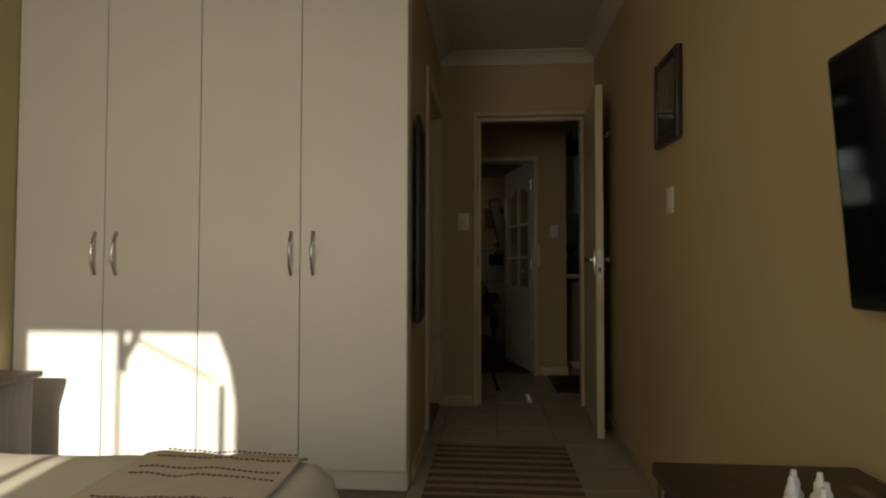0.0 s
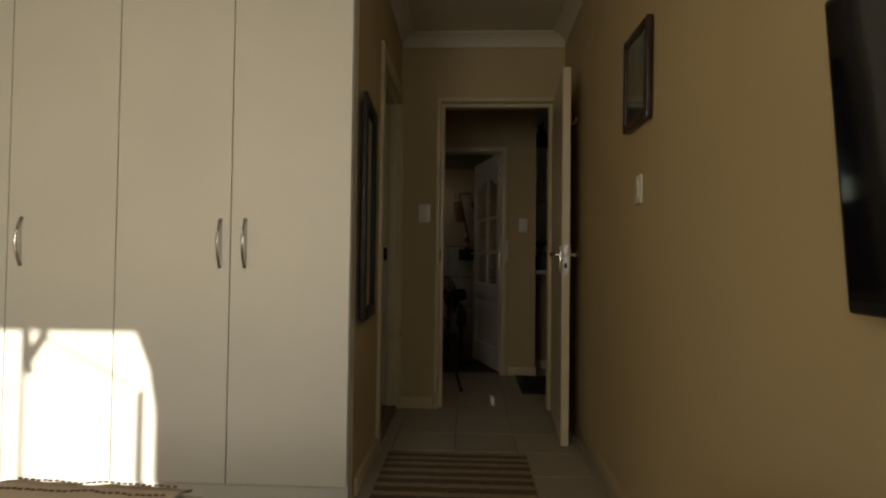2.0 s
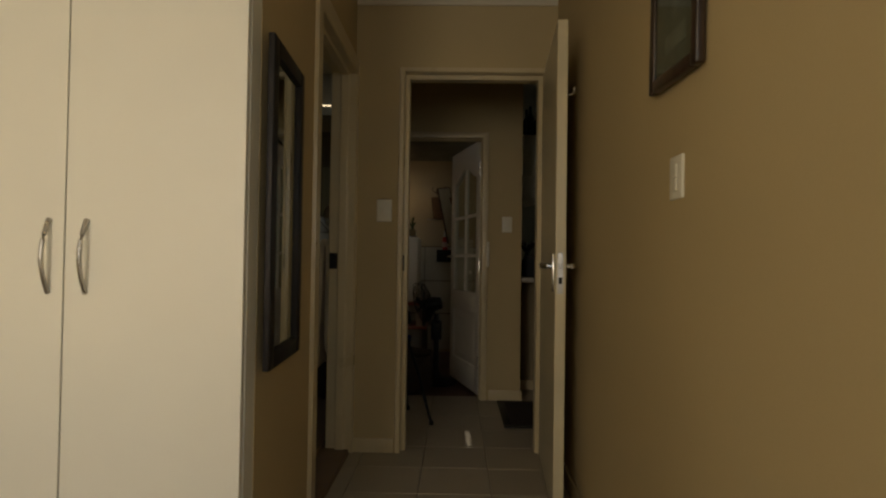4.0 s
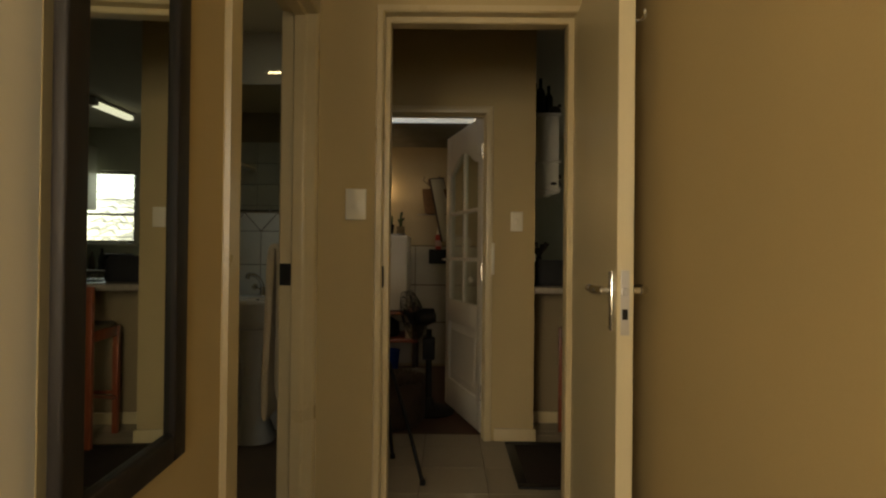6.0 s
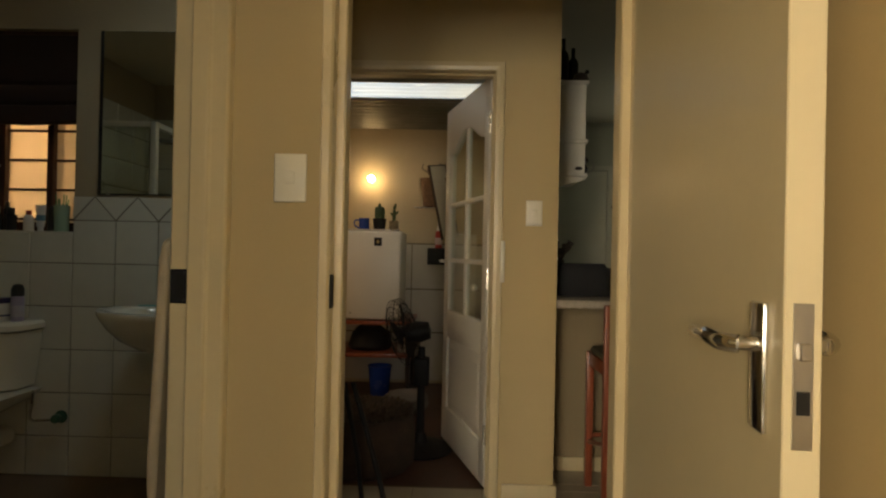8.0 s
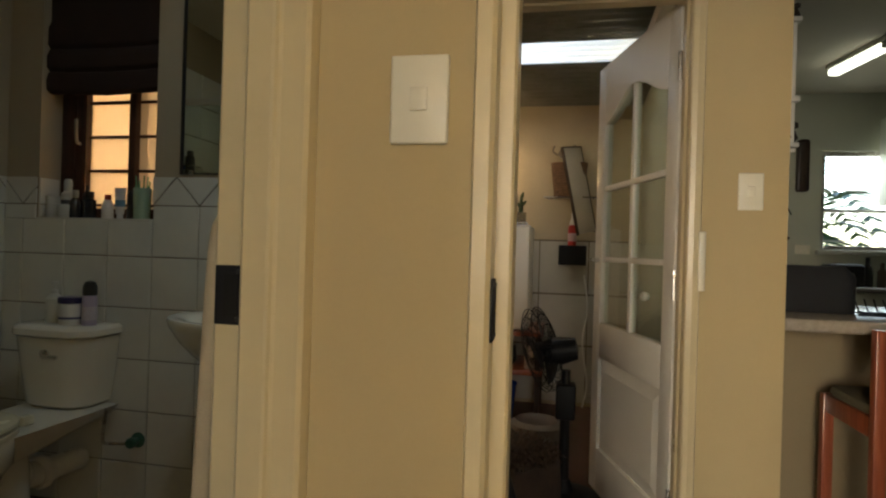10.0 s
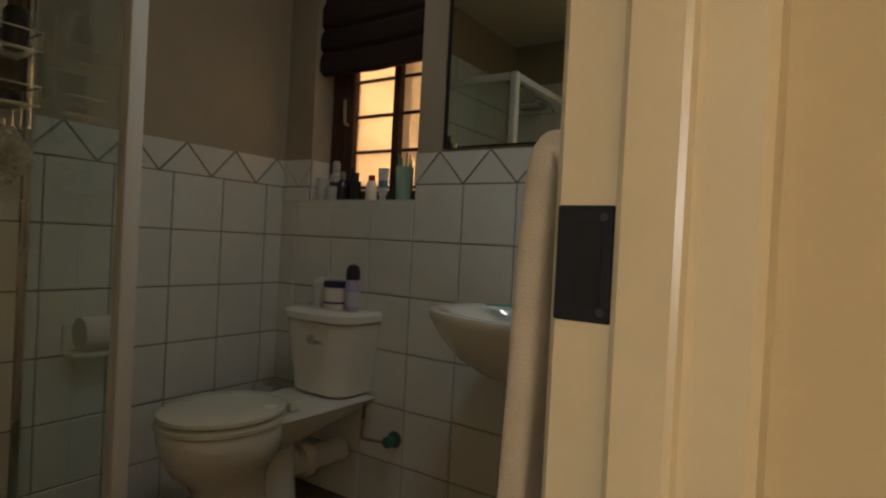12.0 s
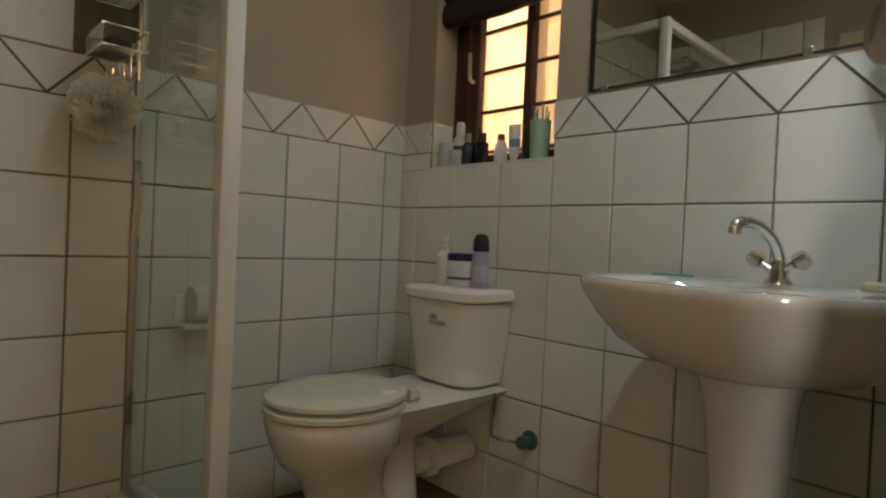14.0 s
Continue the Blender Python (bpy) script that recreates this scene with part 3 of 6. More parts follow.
grid = []
for j in range(nv + 1):
    v = j / nv
    row = []
    for i in range(nu + 1):
        u = i / nu
        cx = -1.02 + 1.80 * u
        cy = -1.60 + 2.84 * v
        row.append(bm.verts.new((cx, cy, quilt_z(u, v))))
    grid.append(row)
for j in range(nv):
    for i in range(nu):
        bm.faces.new((grid[j][i], grid[j][i + 1], grid[j + 1][i + 1], grid[j + 1][i]))
q = part("quilt", bm, M_QUILT, bed, "cream cotton quilt")
sol = q.modifiers.new("thick", "SOLIDIFY")
sol.thickness = 0.012
sol.offset = -1
part("mattress", box(-0.96, -1.52, 0.26, 0.70, 1.07, 0.46, 0.05, 3), M_QUILT, bed)

# woven throw across the foot of the bed
throw = thing("throw_blanket", (-0.92, 0.45, 0), "thin cream throw with rows of brown woven dashes across the bed", "blanket")
M_THROW = surface("cream_throw", (0.58, 0.48, 0.35), 0.95, vary=0.08, scale=30, fine=300, bump=0.6)
M_DASH = surface("brown_yarn", (0.16, 0.075, 0.045), 0.95, vary=0.2)


def throw_pos(s, t):
    u = 0.715 + 0.215 * s + 0.012 * (1 - t) * s
    v = 0.68 + 0.285 * t
    return Vector((-1.02 + 1.78 * u, -1.60 + 2.84 * v, quilt_z(u, v) + 0.010 + 0.004 * noise.noise((s * 8, t * 6, 9))))


bm = bmesh.new()
g = [[bm.verts.new(throw_pos(i / 40, j / 16)) for i in range(41)] for j in range(17)]
for j in range(16):
    for i in range(40):
        bm.faces.new((g[j][i], g[j][i + 1], g[j + 1][i + 1], g[j + 1][i]))
c = part("cloth", bm, M_THROW, throw)
sol = c.modifiers.new("thick", "SOLIDIFY")
sol.thickness = 0.005
sol.offset = 1
bm = bmesh.new()
for t0 in (0.97, 0.91, 0.82, 0.77, 0.62, 0.57, 0.40, 0.35):
    for i in range(26):
        s0 = 0.10 + i / 26 * 0.86
        pts = [throw_pos(s0 + 0.020 * k, t0 + 0.004 * noise.noise((i, t0 * 50, 0))) + Vector((0, 0, 0.0062)) for k in (0, 0.5, 1)]
        add_tube(bm, pts, 0.0035, 5, 0.5)
tagged(part("woven_band", bm, M_DASH, throw, "brown woven dashes"), kind="stuff")

# carved chest by the wardrobe
chest = thing("bedside_chest", (-1.94, 2.36, 0), "small dark wooden chest with woven front panels and a moulded top", "bedside cabinet")
M_CHEST = wood("worn_brown_wood", (0.03, 0.016, 0.011), (0.075, 0.042, 0.028), 0.5)
part("top", box(-0.16, -0.20, 0.508, 0.175, 0.20, 0.535, 0.009, 3), M_CHEST, chest)
part("body", box(-0.145, -0.175, 0.03, 0.145, 0.18, 0.508, 0.004, 2), M_CHEST, chest)
for px in (-0.145, 0.125):
    part("post", box(px, -0.190, 0.0, px + 0.035, -0.150, 0.508, 0.005, 2), M_CHEST, chest)
for z in (0.07, 0.295):
    d = part("drawer", box(-0.108, -0.186, z, 0.122, -0.174, z + 0.19, 0.004, 2), M_DARKWOOD, chest, "dark woven drawer front")
    bm = bmesh.new()
    for r in range(11):
        for cidx in range(13):
            if (r + cidx) % 2 == 0:
                add_box(bm, -0.102 + cidx * 0.017, -0.192, z + 0.006 + r * 0.0163, -0.088 + cidx * 0.017, -0.185, z + 0.018 + r * 0.0163)
    tagged(part("weave", bm, M_CHEST, d), kind="stuff")

# window behind, with curtains
M_CURT = surface("cream_curtain", (0.60, 0.54, 0.42), 0.9, vary=0.08, scale=10, fine=300, bump=0.4)
win = thing("window_1", (-1.07, -1.36, 1.575), "white window frame with one mullion", "", "", "structure")
for x0, x1, z0, z1 in ((-0.55, -0.50, -0.725, 0.725), (0.50, 0.55, -0.725, 0.725), (-0.062, -0.048, -0.675, 0.685), (0.424, 0.450, -0.675, 0.44), (-0.50, 0.50, -0.725, -0.675), (-0.50, 0.50, 0.685, 0.725)):
    part("window_frame", box(x0, -0.03, z0, x1, 0.03, z1, 0.004, 2), M_WHITE_DOOR, win)
for x0, x1 in ((-0.50, -0.062), (-0.048, 0.50)):
    p = part("pane", boxes((x0, -0.003, -0.675, x1, 0.003, 0.685)), M_WINGLASS, win, "", False)
    p.visible_shadow = False
stay = part("window_stay", tube(curve_points([(-0.03, 0.05, 0.55), (0.03, 0.06, 0.66), (0.0, 0.05, 0.74)], 10), 0.022, 8), M_STEEL, win, "dark window latch")
part("stay_bar", tube([(0.02, 0.06, 0.63), (0.40, 0.06, 0.44)], 0.007, 8), M_STEEL, win)
part("latch_arm", tube([(-0.05, 0.055, 0.66), (-0.03, 0.055, 0.48)], 0.017, 8), M_STEEL, win)


def curtain(name, x0, x1, label, swag=0.0):
    bm = bmesh.new()
    n = 60
    rows = []
    for j in range(13):
        z = 0.30 + (2.40 - 0.30) * j / 12
        row = []
        for i in range(n + 1):
            s = i / n
            x = x0 + (x1 - x0) * s
            if swag:
                f = max(0.0, min(1.0, (z - 1.96) / 0.25))
                x = x - swag * (1 - s) * (f * f * (3 - 2 * f)) * -1
            row.append(bm.verts.new((x, -1.22 + 0.03 * math.sin(s * (x1 - x0) * 52) + 0.006 * noise.noise((s * 9, z * 3, 2)), z)))
        rows.append(row)
    for a, b in zip(rows, rows[1:]):
        for i in range(n):
            bm.faces.new((a[i], a[i + 1], b[i + 1], b[i]))
    ob = solid(name, bm, M_CURT, label, "curtain")
    so = ob.modifiers.new("thick", "SOLIDIFY")
    so.thickness = 0.003
    return ob


curtain("curtain", -2.05, -1.595, "cream curtain drawn back beside the window")
curtain("curtain", -0.583, 0.10, "cream curtain drawn back beside the window", -0.10)
solid("curtain_rail", tube([(-2.06, -1.22, 2.415), (0.70, -1.22, 2.415)], 0.014, 12), M_STEEL, "metal curtain rail above the window", "curtain rail")

# ---- bathroom ----
def ellipse(cx, cy, z, rx, ry, n=32, back=None, power=2.0):
    """A ring of points; back: y beyond which it is cut straight."""
    out = []
    for k in range(n):
        a = 2 * math.pi * k / n
        c, s = math.cos(a), math.sin(a)
        x = cx + rx * math.copysign(abs(c) ** (2 / power), c)
        y = cy + ry * math.copysign(abs(s) ** (2 / power), s)
        out.append((x, min(y, back) if back is not None else y, z))
    return out


toilet = thing("toilet", (-1.690, 5.0, 0.045), "white close-coupled toilet with a closed lid", "toilet")
bowl = [ellipse(0, 0.11, 0.0, 0.105, 0.20, 32, None, 2.6), ellipse(0, 0.11, 0.02, 0.100, 0.195, 32, None, 2.6), ellipse(0, 0.09, 0.10, 0.078, 0.14), ellipse(0, 0.085, 0.17, 0.076, 0.115),
        ellipse(0, 0.07, 0.24, 0.094, 0.128), ellipse(0, 0.052, 0.285, 0.122, 0.162), ellipse(0, 0.055, 0.32, 0.150, 0.184), ellipse(0, 0.045, 0.37, 0.163, 0.192), ellipse(0, 0.043, 0.405, 0.167, 0.195), ellipse(0, 0.043, 0.415, 0.163, 0.191), ellipse(0, 0.022, 0.415, 0.12, 0.16), ellipse(0, 0.03, 0.30, 0.06, 0.08)]
part("bowl", add_sections(bmesh.new(), bowl), M_CERAMIC, toilet)
part("rear_shelf", add_sections(bmesh.new(), [[(-0.10, 0.10, 0.30), (0.10, 0.10, 0.30), (0.12, 0.10, 0.37), (0.13, 0.10, 0.41), (-0.13, 0.10, 0.41), (-0.12, 0.10, 0.37)],
                                              [(-0.07, 0.40, 0.325), (0.07, 0.40, 0.325), (0.125, 0.40, 0.365), (0.165, 0.40, 0.420), (-0.165, 0.40, 0.420), (-0.125, 0.40, 0.365)],
                                              [(-0.07, 0.575, 0.355), (0.07, 0.575, 0.355), (0.12, 0.575, 0.380), (0.165, 0.575, 0.420), (-0.165, 0.575, 0.420), (-0.12, 0.575, 0.395)]]), M_CERAMIC, toilet)
M_SEAT = surface("ivory_toilet_seat", (0.68, 0.65, 0.50), 0.25, vary=0.03, bump=0)
part("seat", add_sections(bmesh.new(), [ellipse(0, 0.043, 0.418, 0.166, 0.194, 40), ellipse(0, 0.043, 0.421, 0.172, 0.200, 40), ellipse(0, 0.043, 0.434, 0.172, 0.200, 40), ellipse(0, 0.043, 0.438, 0.166, 0.194, 40)]), M_SEAT, toilet, "ivory plastic seat")
part("lid", add_sections(bmesh.new(), [ellipse(0, 0.046, 0.446, 0.164, 0.192, 40), ellipse(0, 0.046, 0.449, 0.171, 0.199, 40), ellipse(0, 0.046, 0.460, 0.170, 0.198, 40), ellipse(0, 0.046, 0.469, 0.154, 0.180, 40), ellipse(0, 0.046, 0.472, 0.10, 0.12, 40)]), M_SEAT, toilet, "ivory plastic lid")
for s in (-0.07, 0.07):
    part("hinge", box(s - 0.016, 0.235, 0.42, s + 0.016, 0.275, 0.452, 0.005, 2), M_SEAT, toilet)


def rounded(cx, y0, y1, z, w, r, n=5):
    pts = []
    for (ax, ay, a0) in ((cx + w / 2 - r, y1 - 0.01, 0), (cx - w / 2 + r, y1 - 0.01, 90), (cx - w / 2 + r, y0 + r, 180), (cx + w / 2 - r, y0 + r, 270)):
        rr = 0.01 if a0 in (0, 90) else r
        for k in range(n + 1):
            a = radians(a0 + 90 * k / n)
            pts.append((ax + rr * math.cos(a) + (r - rr) * (1 if a0 in (0,) else (-1 if a0 == 90 else 0)), ay + rr * math.sin(a), z))
    return pts


cist = [rounded(-0.02, 0.44, 0.592, 0.421, 0.25, 0.07), rounded(-0.02, 0.425, 0.592, 0.434, 0.28, 0.08), rounded(-0.02, 0.41, 0.592, 0.55, 0.315, 0.09), rounded(-0.02, 0.40, 0.592, 0.69, 0.345, 0.09)]
part("cistern", add_sections(bmesh.new(), cist), M_CERAMIC, toilet)
part("cistern_lid", add_sections(bmesh.new(), [rounded(-0.02, 0.395, 0.592, 0.694, 0.352, 0.09), rounded(-0.02, 0.388, 0.592, 0.70, 0.366, 0.095), rounded(-0.02, 0.388, 0.592, 0.722, 0.366, 0.095), rounded(-0.02, 0.40, 0.588, 0.735, 0.342, 0.09), rounded(-0.02, 0.43, 0.56, 0.739, 0.26, 0.06)]), M_CERAMIC, toilet)
lev = lathe([(0, 0), (0.018, 0.0), (0.018, 0.008), (0.010, 0.014), (0, 0.016)], seg=16, m=pose(-0.010, 0.404, 0.632, 90, 0, 0))
add_tube(lev, curve_points([(-0.010, 0.386, 0.632), (0.020, 0.378, 0.628), (0.060, 0.384, 0.626)], 8), [0.006, 0.006, 0.007, 0.007, 0.008, 0.008, 0.008, 0.008, 0.007], 8)
part("flush_lever", lev, M_CHROME, toilet, "chrome flush lever")
part("waste_pipe", add_lathe(lathe([(0.040, 0), (0.050, 0.002), (0.050, 0.04), (0.043, 0.042), (0.043, 0.185)], seg=20, m=pose(-0.025, 0.40, 0.19, -90, 0, -4)), [(0.054, -0.01), (0.060, 0.0), (0.060, 0.022), (0.054, 0.03)], seg=20, m=pose(-0.025, 0.40, 0.19, -90, 0, -4)), M_WHITE_PL, toilet, "white plastic waste pipe")
part("trap", tube(curve_points([(0.0, 0.17, 0.27), (-0.01, 0.25, 0.25), (-0.02, 0.33, 0.205), (-0.025, 0.40, 0.19)], 18), [0.062] * 6 + [0.056] * 6 + [0.048] * 7, 16), M_CERAMIC, toilet)
part("trapway", add_sections(bmesh.new(), [ellipse(0, 0.27, 0.0, 0.075, 0.085, 28), ellipse(0, 0.265, 0.05, 0.064, 0.075, 28), ellipse(0, 0.255, 0.16, 0.058, 0.075, 28), ellipse(0, 0.24, 0.25, 0.066, 0.085, 28), ellipse(0, 0.21, 0.31, 0.080, 0.10, 28)]), M_CERAMIC, toilet)
part("supply_hose", tube(curve_points([(0.175, 0.50, 0.425), (0.168, 0.50, 0.36), (0.155, 0.51, 0.29), (0.175, 0.54, 0.275), (0.205, 0.555, 0.272), (0.240, 0.560, 0.278)], 30), 0.006, 8), M_STEEL, toilet, "braided supply hose")
vb = lathe([(0.030, 0), (0.030, 0.004), (0.012, 0.008), (0.012, 0.045), (0.009, 0.045)], seg=18, m=pose(0.245, 0.590, 0.28, 90, 0, 0))
add_lathe(vb, [(0.019, 0.0), (0.021, 0.004), (0.021, 0.016), (0.017, 0.022), (0, 0.023)], seg=14, m=pose(0.245, 0.560, 0.28, 90, 0, 0))
part("angle_valve", vb, surface("green_valve", (0.05, 0.13, 0.09), 0.3, vary=0.1, bump=0), toilet, "chrome and green angle valve")

# wash basin on its pedestal
basin = thing("wash_basin", (-0.772, 5.352, 0.048), "white wash basin on a pedestal with a chrome mixer tap", "basin")
rim = [ellipse(0, 0.03, 0.640, 0.120, 0.12, 40, 0.228), ellipse(0, 0.025, 0.656, 0.195, 0.165, 40, 0.228), ellipse(0, 0.015, 0.690, 0.258, 0.198, 40, 0.228), ellipse(0, 0.008, 0.738, 0.306, 0.222, 40, 0.228), ellipse(0, 0.0, 0.786, 0.336, 0.238, 40, 0.228), ellipse(0, 0.0, 0.806, 0.344, 0.242, 40, 0.228), ellipse(0, 0.0, 0.816, 0.340, 0.239, 40, 0.228),
       ellipse(0, 0.0, 0.818, 0.320, 0.220, 40, 0.205), ellipse(0, -0.02, 0.806, 0.275, 0.165, 40, 0.115), ellipse(0, -0.022, 0.77, 0.240, 0.145, 40, 0.11), ellipse(0, -0.02, 0.725, 0.15, 0.10, 40), ellipse(0, -0.02, 0.712, 0.03, 0.03, 40)]
part("basin_bowl", add_sections(bmesh.new(), rim), M_CERAMIC, basin)
part("pedestal", add_sections(bmesh.new(), [ellipse(0, 0.07, -0.004, 0.115, 0.125, 32, 0.19, 2.6), ellipse(0, 0.07, 0.02, 0.110, 0.12, 32, 0.19, 2.6), ellipse(0, 0.07, 0.12, 0.080, 0.10, 32, 0.17), ellipse(0, 0.065, 0.40, 0.072, 0.092, 32, 0.16), ellipse(0, 0.055, 0.58, 0.086, 0.105, 32, 0.17), ellipse(0, 0.04, 0.69, 0.112, 0.13, 32, 0.18)]), M_CERAMIC, basin)
tap = lathe([(0.026, 0), (0.026, 0.006), (0.02, 0.014), (0.017, 0.04), (0.013, 0.05), (0.011, 0.055)], (0.018, 0.13, 0.817), 18)
add_tube(tap, curve_points([(0.018, 0.13, 0.850), (0.017, 0.127, 0.878), (0.007, 0.110, 0.912), (-0.012, 0.080, 0.938), (-0.030, 0.054, 0.942), (-0.039, 0.040, 0.934), (-0.041, 0.036, 0.917)], 36), [0.012] * 25 + [0.0135] * 12, 12)
for sx in (-1, 1):
    add_tube(tap, [(0.018, 0.13, 0.842), (0.018 + sx * 0.030, 0.122, 0.860)], 0.009, 10)
mixer = part("mixer_tap", tap, M_CHROME, basin, "chrome mixer tap")
M_CRYSTAL = glass("crystal_plastic", (0.85, 0.82, 0.76), 0.1)
for sx in (-1, 1):
    kn = lathe([(0.010, 0), (0.017, 0.004), (0.020, 0.012), (0.018, 0.026), (0.012, 0.031), (0, 0.032)], seg=8, m=pose(0.018 + sx * 0.030, 0.121, 0.860, 0, sx * 55, 0))
    part("tap_knob", kn, M_CRYSTAL, mixer, "clear faceted plastic knob", False)
    part("knob_core", lathe([(0, 0.002), (0.011, 0.004), (0.011, 0.026), (0, 0.027)], seg=10, m=pose(0.018 + sx * 0.030, 0.121, 0.860, 0, sx * 55, 0)), M_CHROME, mixer)
# Dark disc paints the shade inside the overflow hole.
part("overflow", lathe([(0, 0), (0.010, 0), (0.010, 0.003), (0, 0.003)], seg=14, m=pose(0.0, 0.098, 0.79, 62, 0, 0)), M_SHADE_RUBBER, basin)
solid("razor", box(-0.045, -0.008, 0, 0.045, 0.008, 0.006, 0.002, 2, pose(-0.955, 5.43, 0.868, 0, 0, 10)), surface("teal_plastic", (0.10, 0.38, 0.38), 0.3, bump=0), "teal plastic razor handle on the basin", "razor")
solid("soap_dish", box(-0.045, -0.03, 0, 0.045, 0.03, 0.018, 0.006, 3, pose(-0.555, 5.44, 0.866)), surface("pale_soap", (0.62, 0.56, 0.38), 0.5), "pale soap block on the basin edge", "soap")

# mirror above the basin
bmir = thing("bathroom_mirror", (-0.85, 5.601, 1.78), "wide frameless bathroom mirror above the basin", "mirror")
part("mirror_glass", boxes((-0.434, -0.008, -0.405, 0.46, 0.0, 0.36)), M_MIRROR, bmir, "silvered glass", False)
for sx in (-0.4, 0.1, 0.42):
    part("mirror_clip", box(sx - 0.01, -0.012, -0.412, sx + 0.01, 0.0, -0.395, 0.002, 1), M_CHROME, bmir)
part("edge_trim", boxes((-0.448, -0.0095, -0.410, 0.46, -0.001, -0.4055), (-0.449, -0.0095, -0.41, -0.4345, -0.001, 0.36)), M_SCREW, bmir)

sm = thing("shaving_mirror", (-0.575, 5.50, 1.365), "round shaving mirror on a chrome arm beside the wall mirror", "mirror")
part("mirror_rim", add_lathe(lathe([(0.070, -0.006), (0.076, -0.004), (0.076, 0.006), (0.070, 0.008)], seg=40, m=pose(0, 0, 0, 90, 0, -35)), [(0.02, 0.008), (0.02, 0.01)], seg=10, m=pose(0, 0, 0, 90, 0, -35)), M_CHROME, sm)
part("mirror_glass", lathe([(0, -0.002), (0.069, -0.002), (0.069, 0.003), (0, 0.003)], seg=40, m=pose(0, 0, 0, 90, 0, -35)), M_MIRROR, sm, "", False)
part("arm", tube(curve_points([(0.0, 0.012, 0.0), (0.05, 0.05, -0.02), (0.10, 0.085, -0.02), (0.10, 0.100, 0.0)], 14), 0.006, 8), M_CHROME, sm)

# window in its deep reveal
bw = thing("window_2", (-1.6865, 5.735, 1.193), "brown wooden window with small frosted panes", "", "", "structure")
for x0, x1, z0, z1 in ((-0.270, -0.205, 0, 0.955), (-0.198, -0.148, 0.006, 0.95), (0.222, 0.270, 0, 0.955), (-0.148, 0.222, 0.0, 0.045), (-0.148, 0.222, 0.90, 0.955), (0.060, 0.092, 0.045, 0.90)):
    part("window_frame", box(x0, -0.03, z0, x1, 0.03, z1, 0.004, 2), M_WINWOOD, bw)
M_FROST = glass("frosted_pane", (0.92, 0.86, 0.74), frosted=True)
for x0, x1 in ((-0.148, 0.060), (0.092, 0.222)):
    for k in range(7):
        z0 = -0.079 + k * 0.1455
        p = part("pane", boxes((x0 + 0.001, -0.002, max(z0, 0.045), x1 - 0.001, 0.002, min(z0 + 0.135, 0.90))), M_FROST, bw, "frosted glass", False)
        if k < 6:
            part("glazing_bar", box(x0, -0.014, z0 + 0.135, x1, 0.012, z0 + 0.1455, 0.002, 1), M_WINWOOD, bw)
part("window_handle", tube(curve_points([(-0.175, -0.025, 0.32), (-0.175, -0.05, 0.33), (-0.175, -0.055, 0.42)], 8), 0.007, 8), M_STEEL, bw)
solid("window_sill", boxes((-1.956, 5.595, 1.1855, -1.417, 5.764, 1.193)), M_TILE_W, "white tiled window ledge", "sill", "", "structure", False)

blind = thing("window_blind", (-1.6865, 5.64, 1.712), "dark brown fabric roman blind half raised", "blind")
M_BLIND = surface("dark_brown_cloth", (0.030, 0.015, 0.012), 0.95, vary=0.2, fine=300, bump=0.4)
prof = [(0.0, 0.0), (-0.018, 0.012), (-0.022, 0.05), (-0.012, 0.085), (-0.004, 0.09), (-0.020, 0.105), (-0.022, 0.15), (-0.010, 0.18), (-0.004, 0.185), (-0.018, 0.20), (-0.018, 0.27), (-0.004, 0.30), (-0.006, 0.434), (0.006, 0.434), (0.008, 0.2), (0.008, 0.02)]
secs = []
for i in range(13):
    x = -0.268 + 0.536 * i / 12
    sag = -0.010 * math.sin(math.pi * i / 12) + 0.006 * noise.noise((i * 0.7, 0, 0))
    secs.append([(x, y, z + sag * (1 - z / 0.434)) for y, z in prof])
part("fabric", add_sections(bmesh.new(), secs), M_BLIND, blind)
part("head_rail", box(-0.269, -0.010, 0.418, 0.269, 0.016, 0.436, 0.003, 2), M_WINWOOD, blind, "brown head rail")
part("bottom_bar", tube([(-0.266, 0.010, 0.004), (0.0, 0.010, -0.006), (0.266, 0.010, 0.004)], 0.006, 8), M_WINWOOD, blind)

# outdoors beyond the frosted panes: an added backdrop that glows as warm outdoor light
setting("backdrop", boxes((-3.2, 6.62, 0.4, -0.9, 6.66, 3.4)), glow("warm_backdrop_glow", (1.0, 0.70, 0.42), 0.065), "glowing backdrop outside the bathroom window")


# toiletries
def bottle(name, at, profile, color, label, cap=None, cap_color=(0.02, 0.02, 0.02), category="bottle", group="toiletries", sx=1.0, sy=1.0, band=None, rough=0.3, turn=0.0):
    t = thing(name, at, label, category, group, "", turn)
    part("bottle_body", lathe(profile, seg=20, sx=sx, sy=sy), surface("toiletry", color, rough, vary=0.03, bump=0), t)
    if cap:
        part("cap", lathe(cap, seg=18, sx=sx if sx == sy else 1, sy=1), surface("toiletry_cap", cap_color, 0.3, vary=0.05, bump=0), t)
    if band:
        r, z0, z1, col = band
        part("label_band", lathe([(r, z0), (r, z1), (r - 0.001, z1), (r - 0.001, z0)], seg=20, sx=sx, sy=sy), surface("toiletry_label", col, 0.4, vary=0.1, scale=90, bump=0), t)
    return t


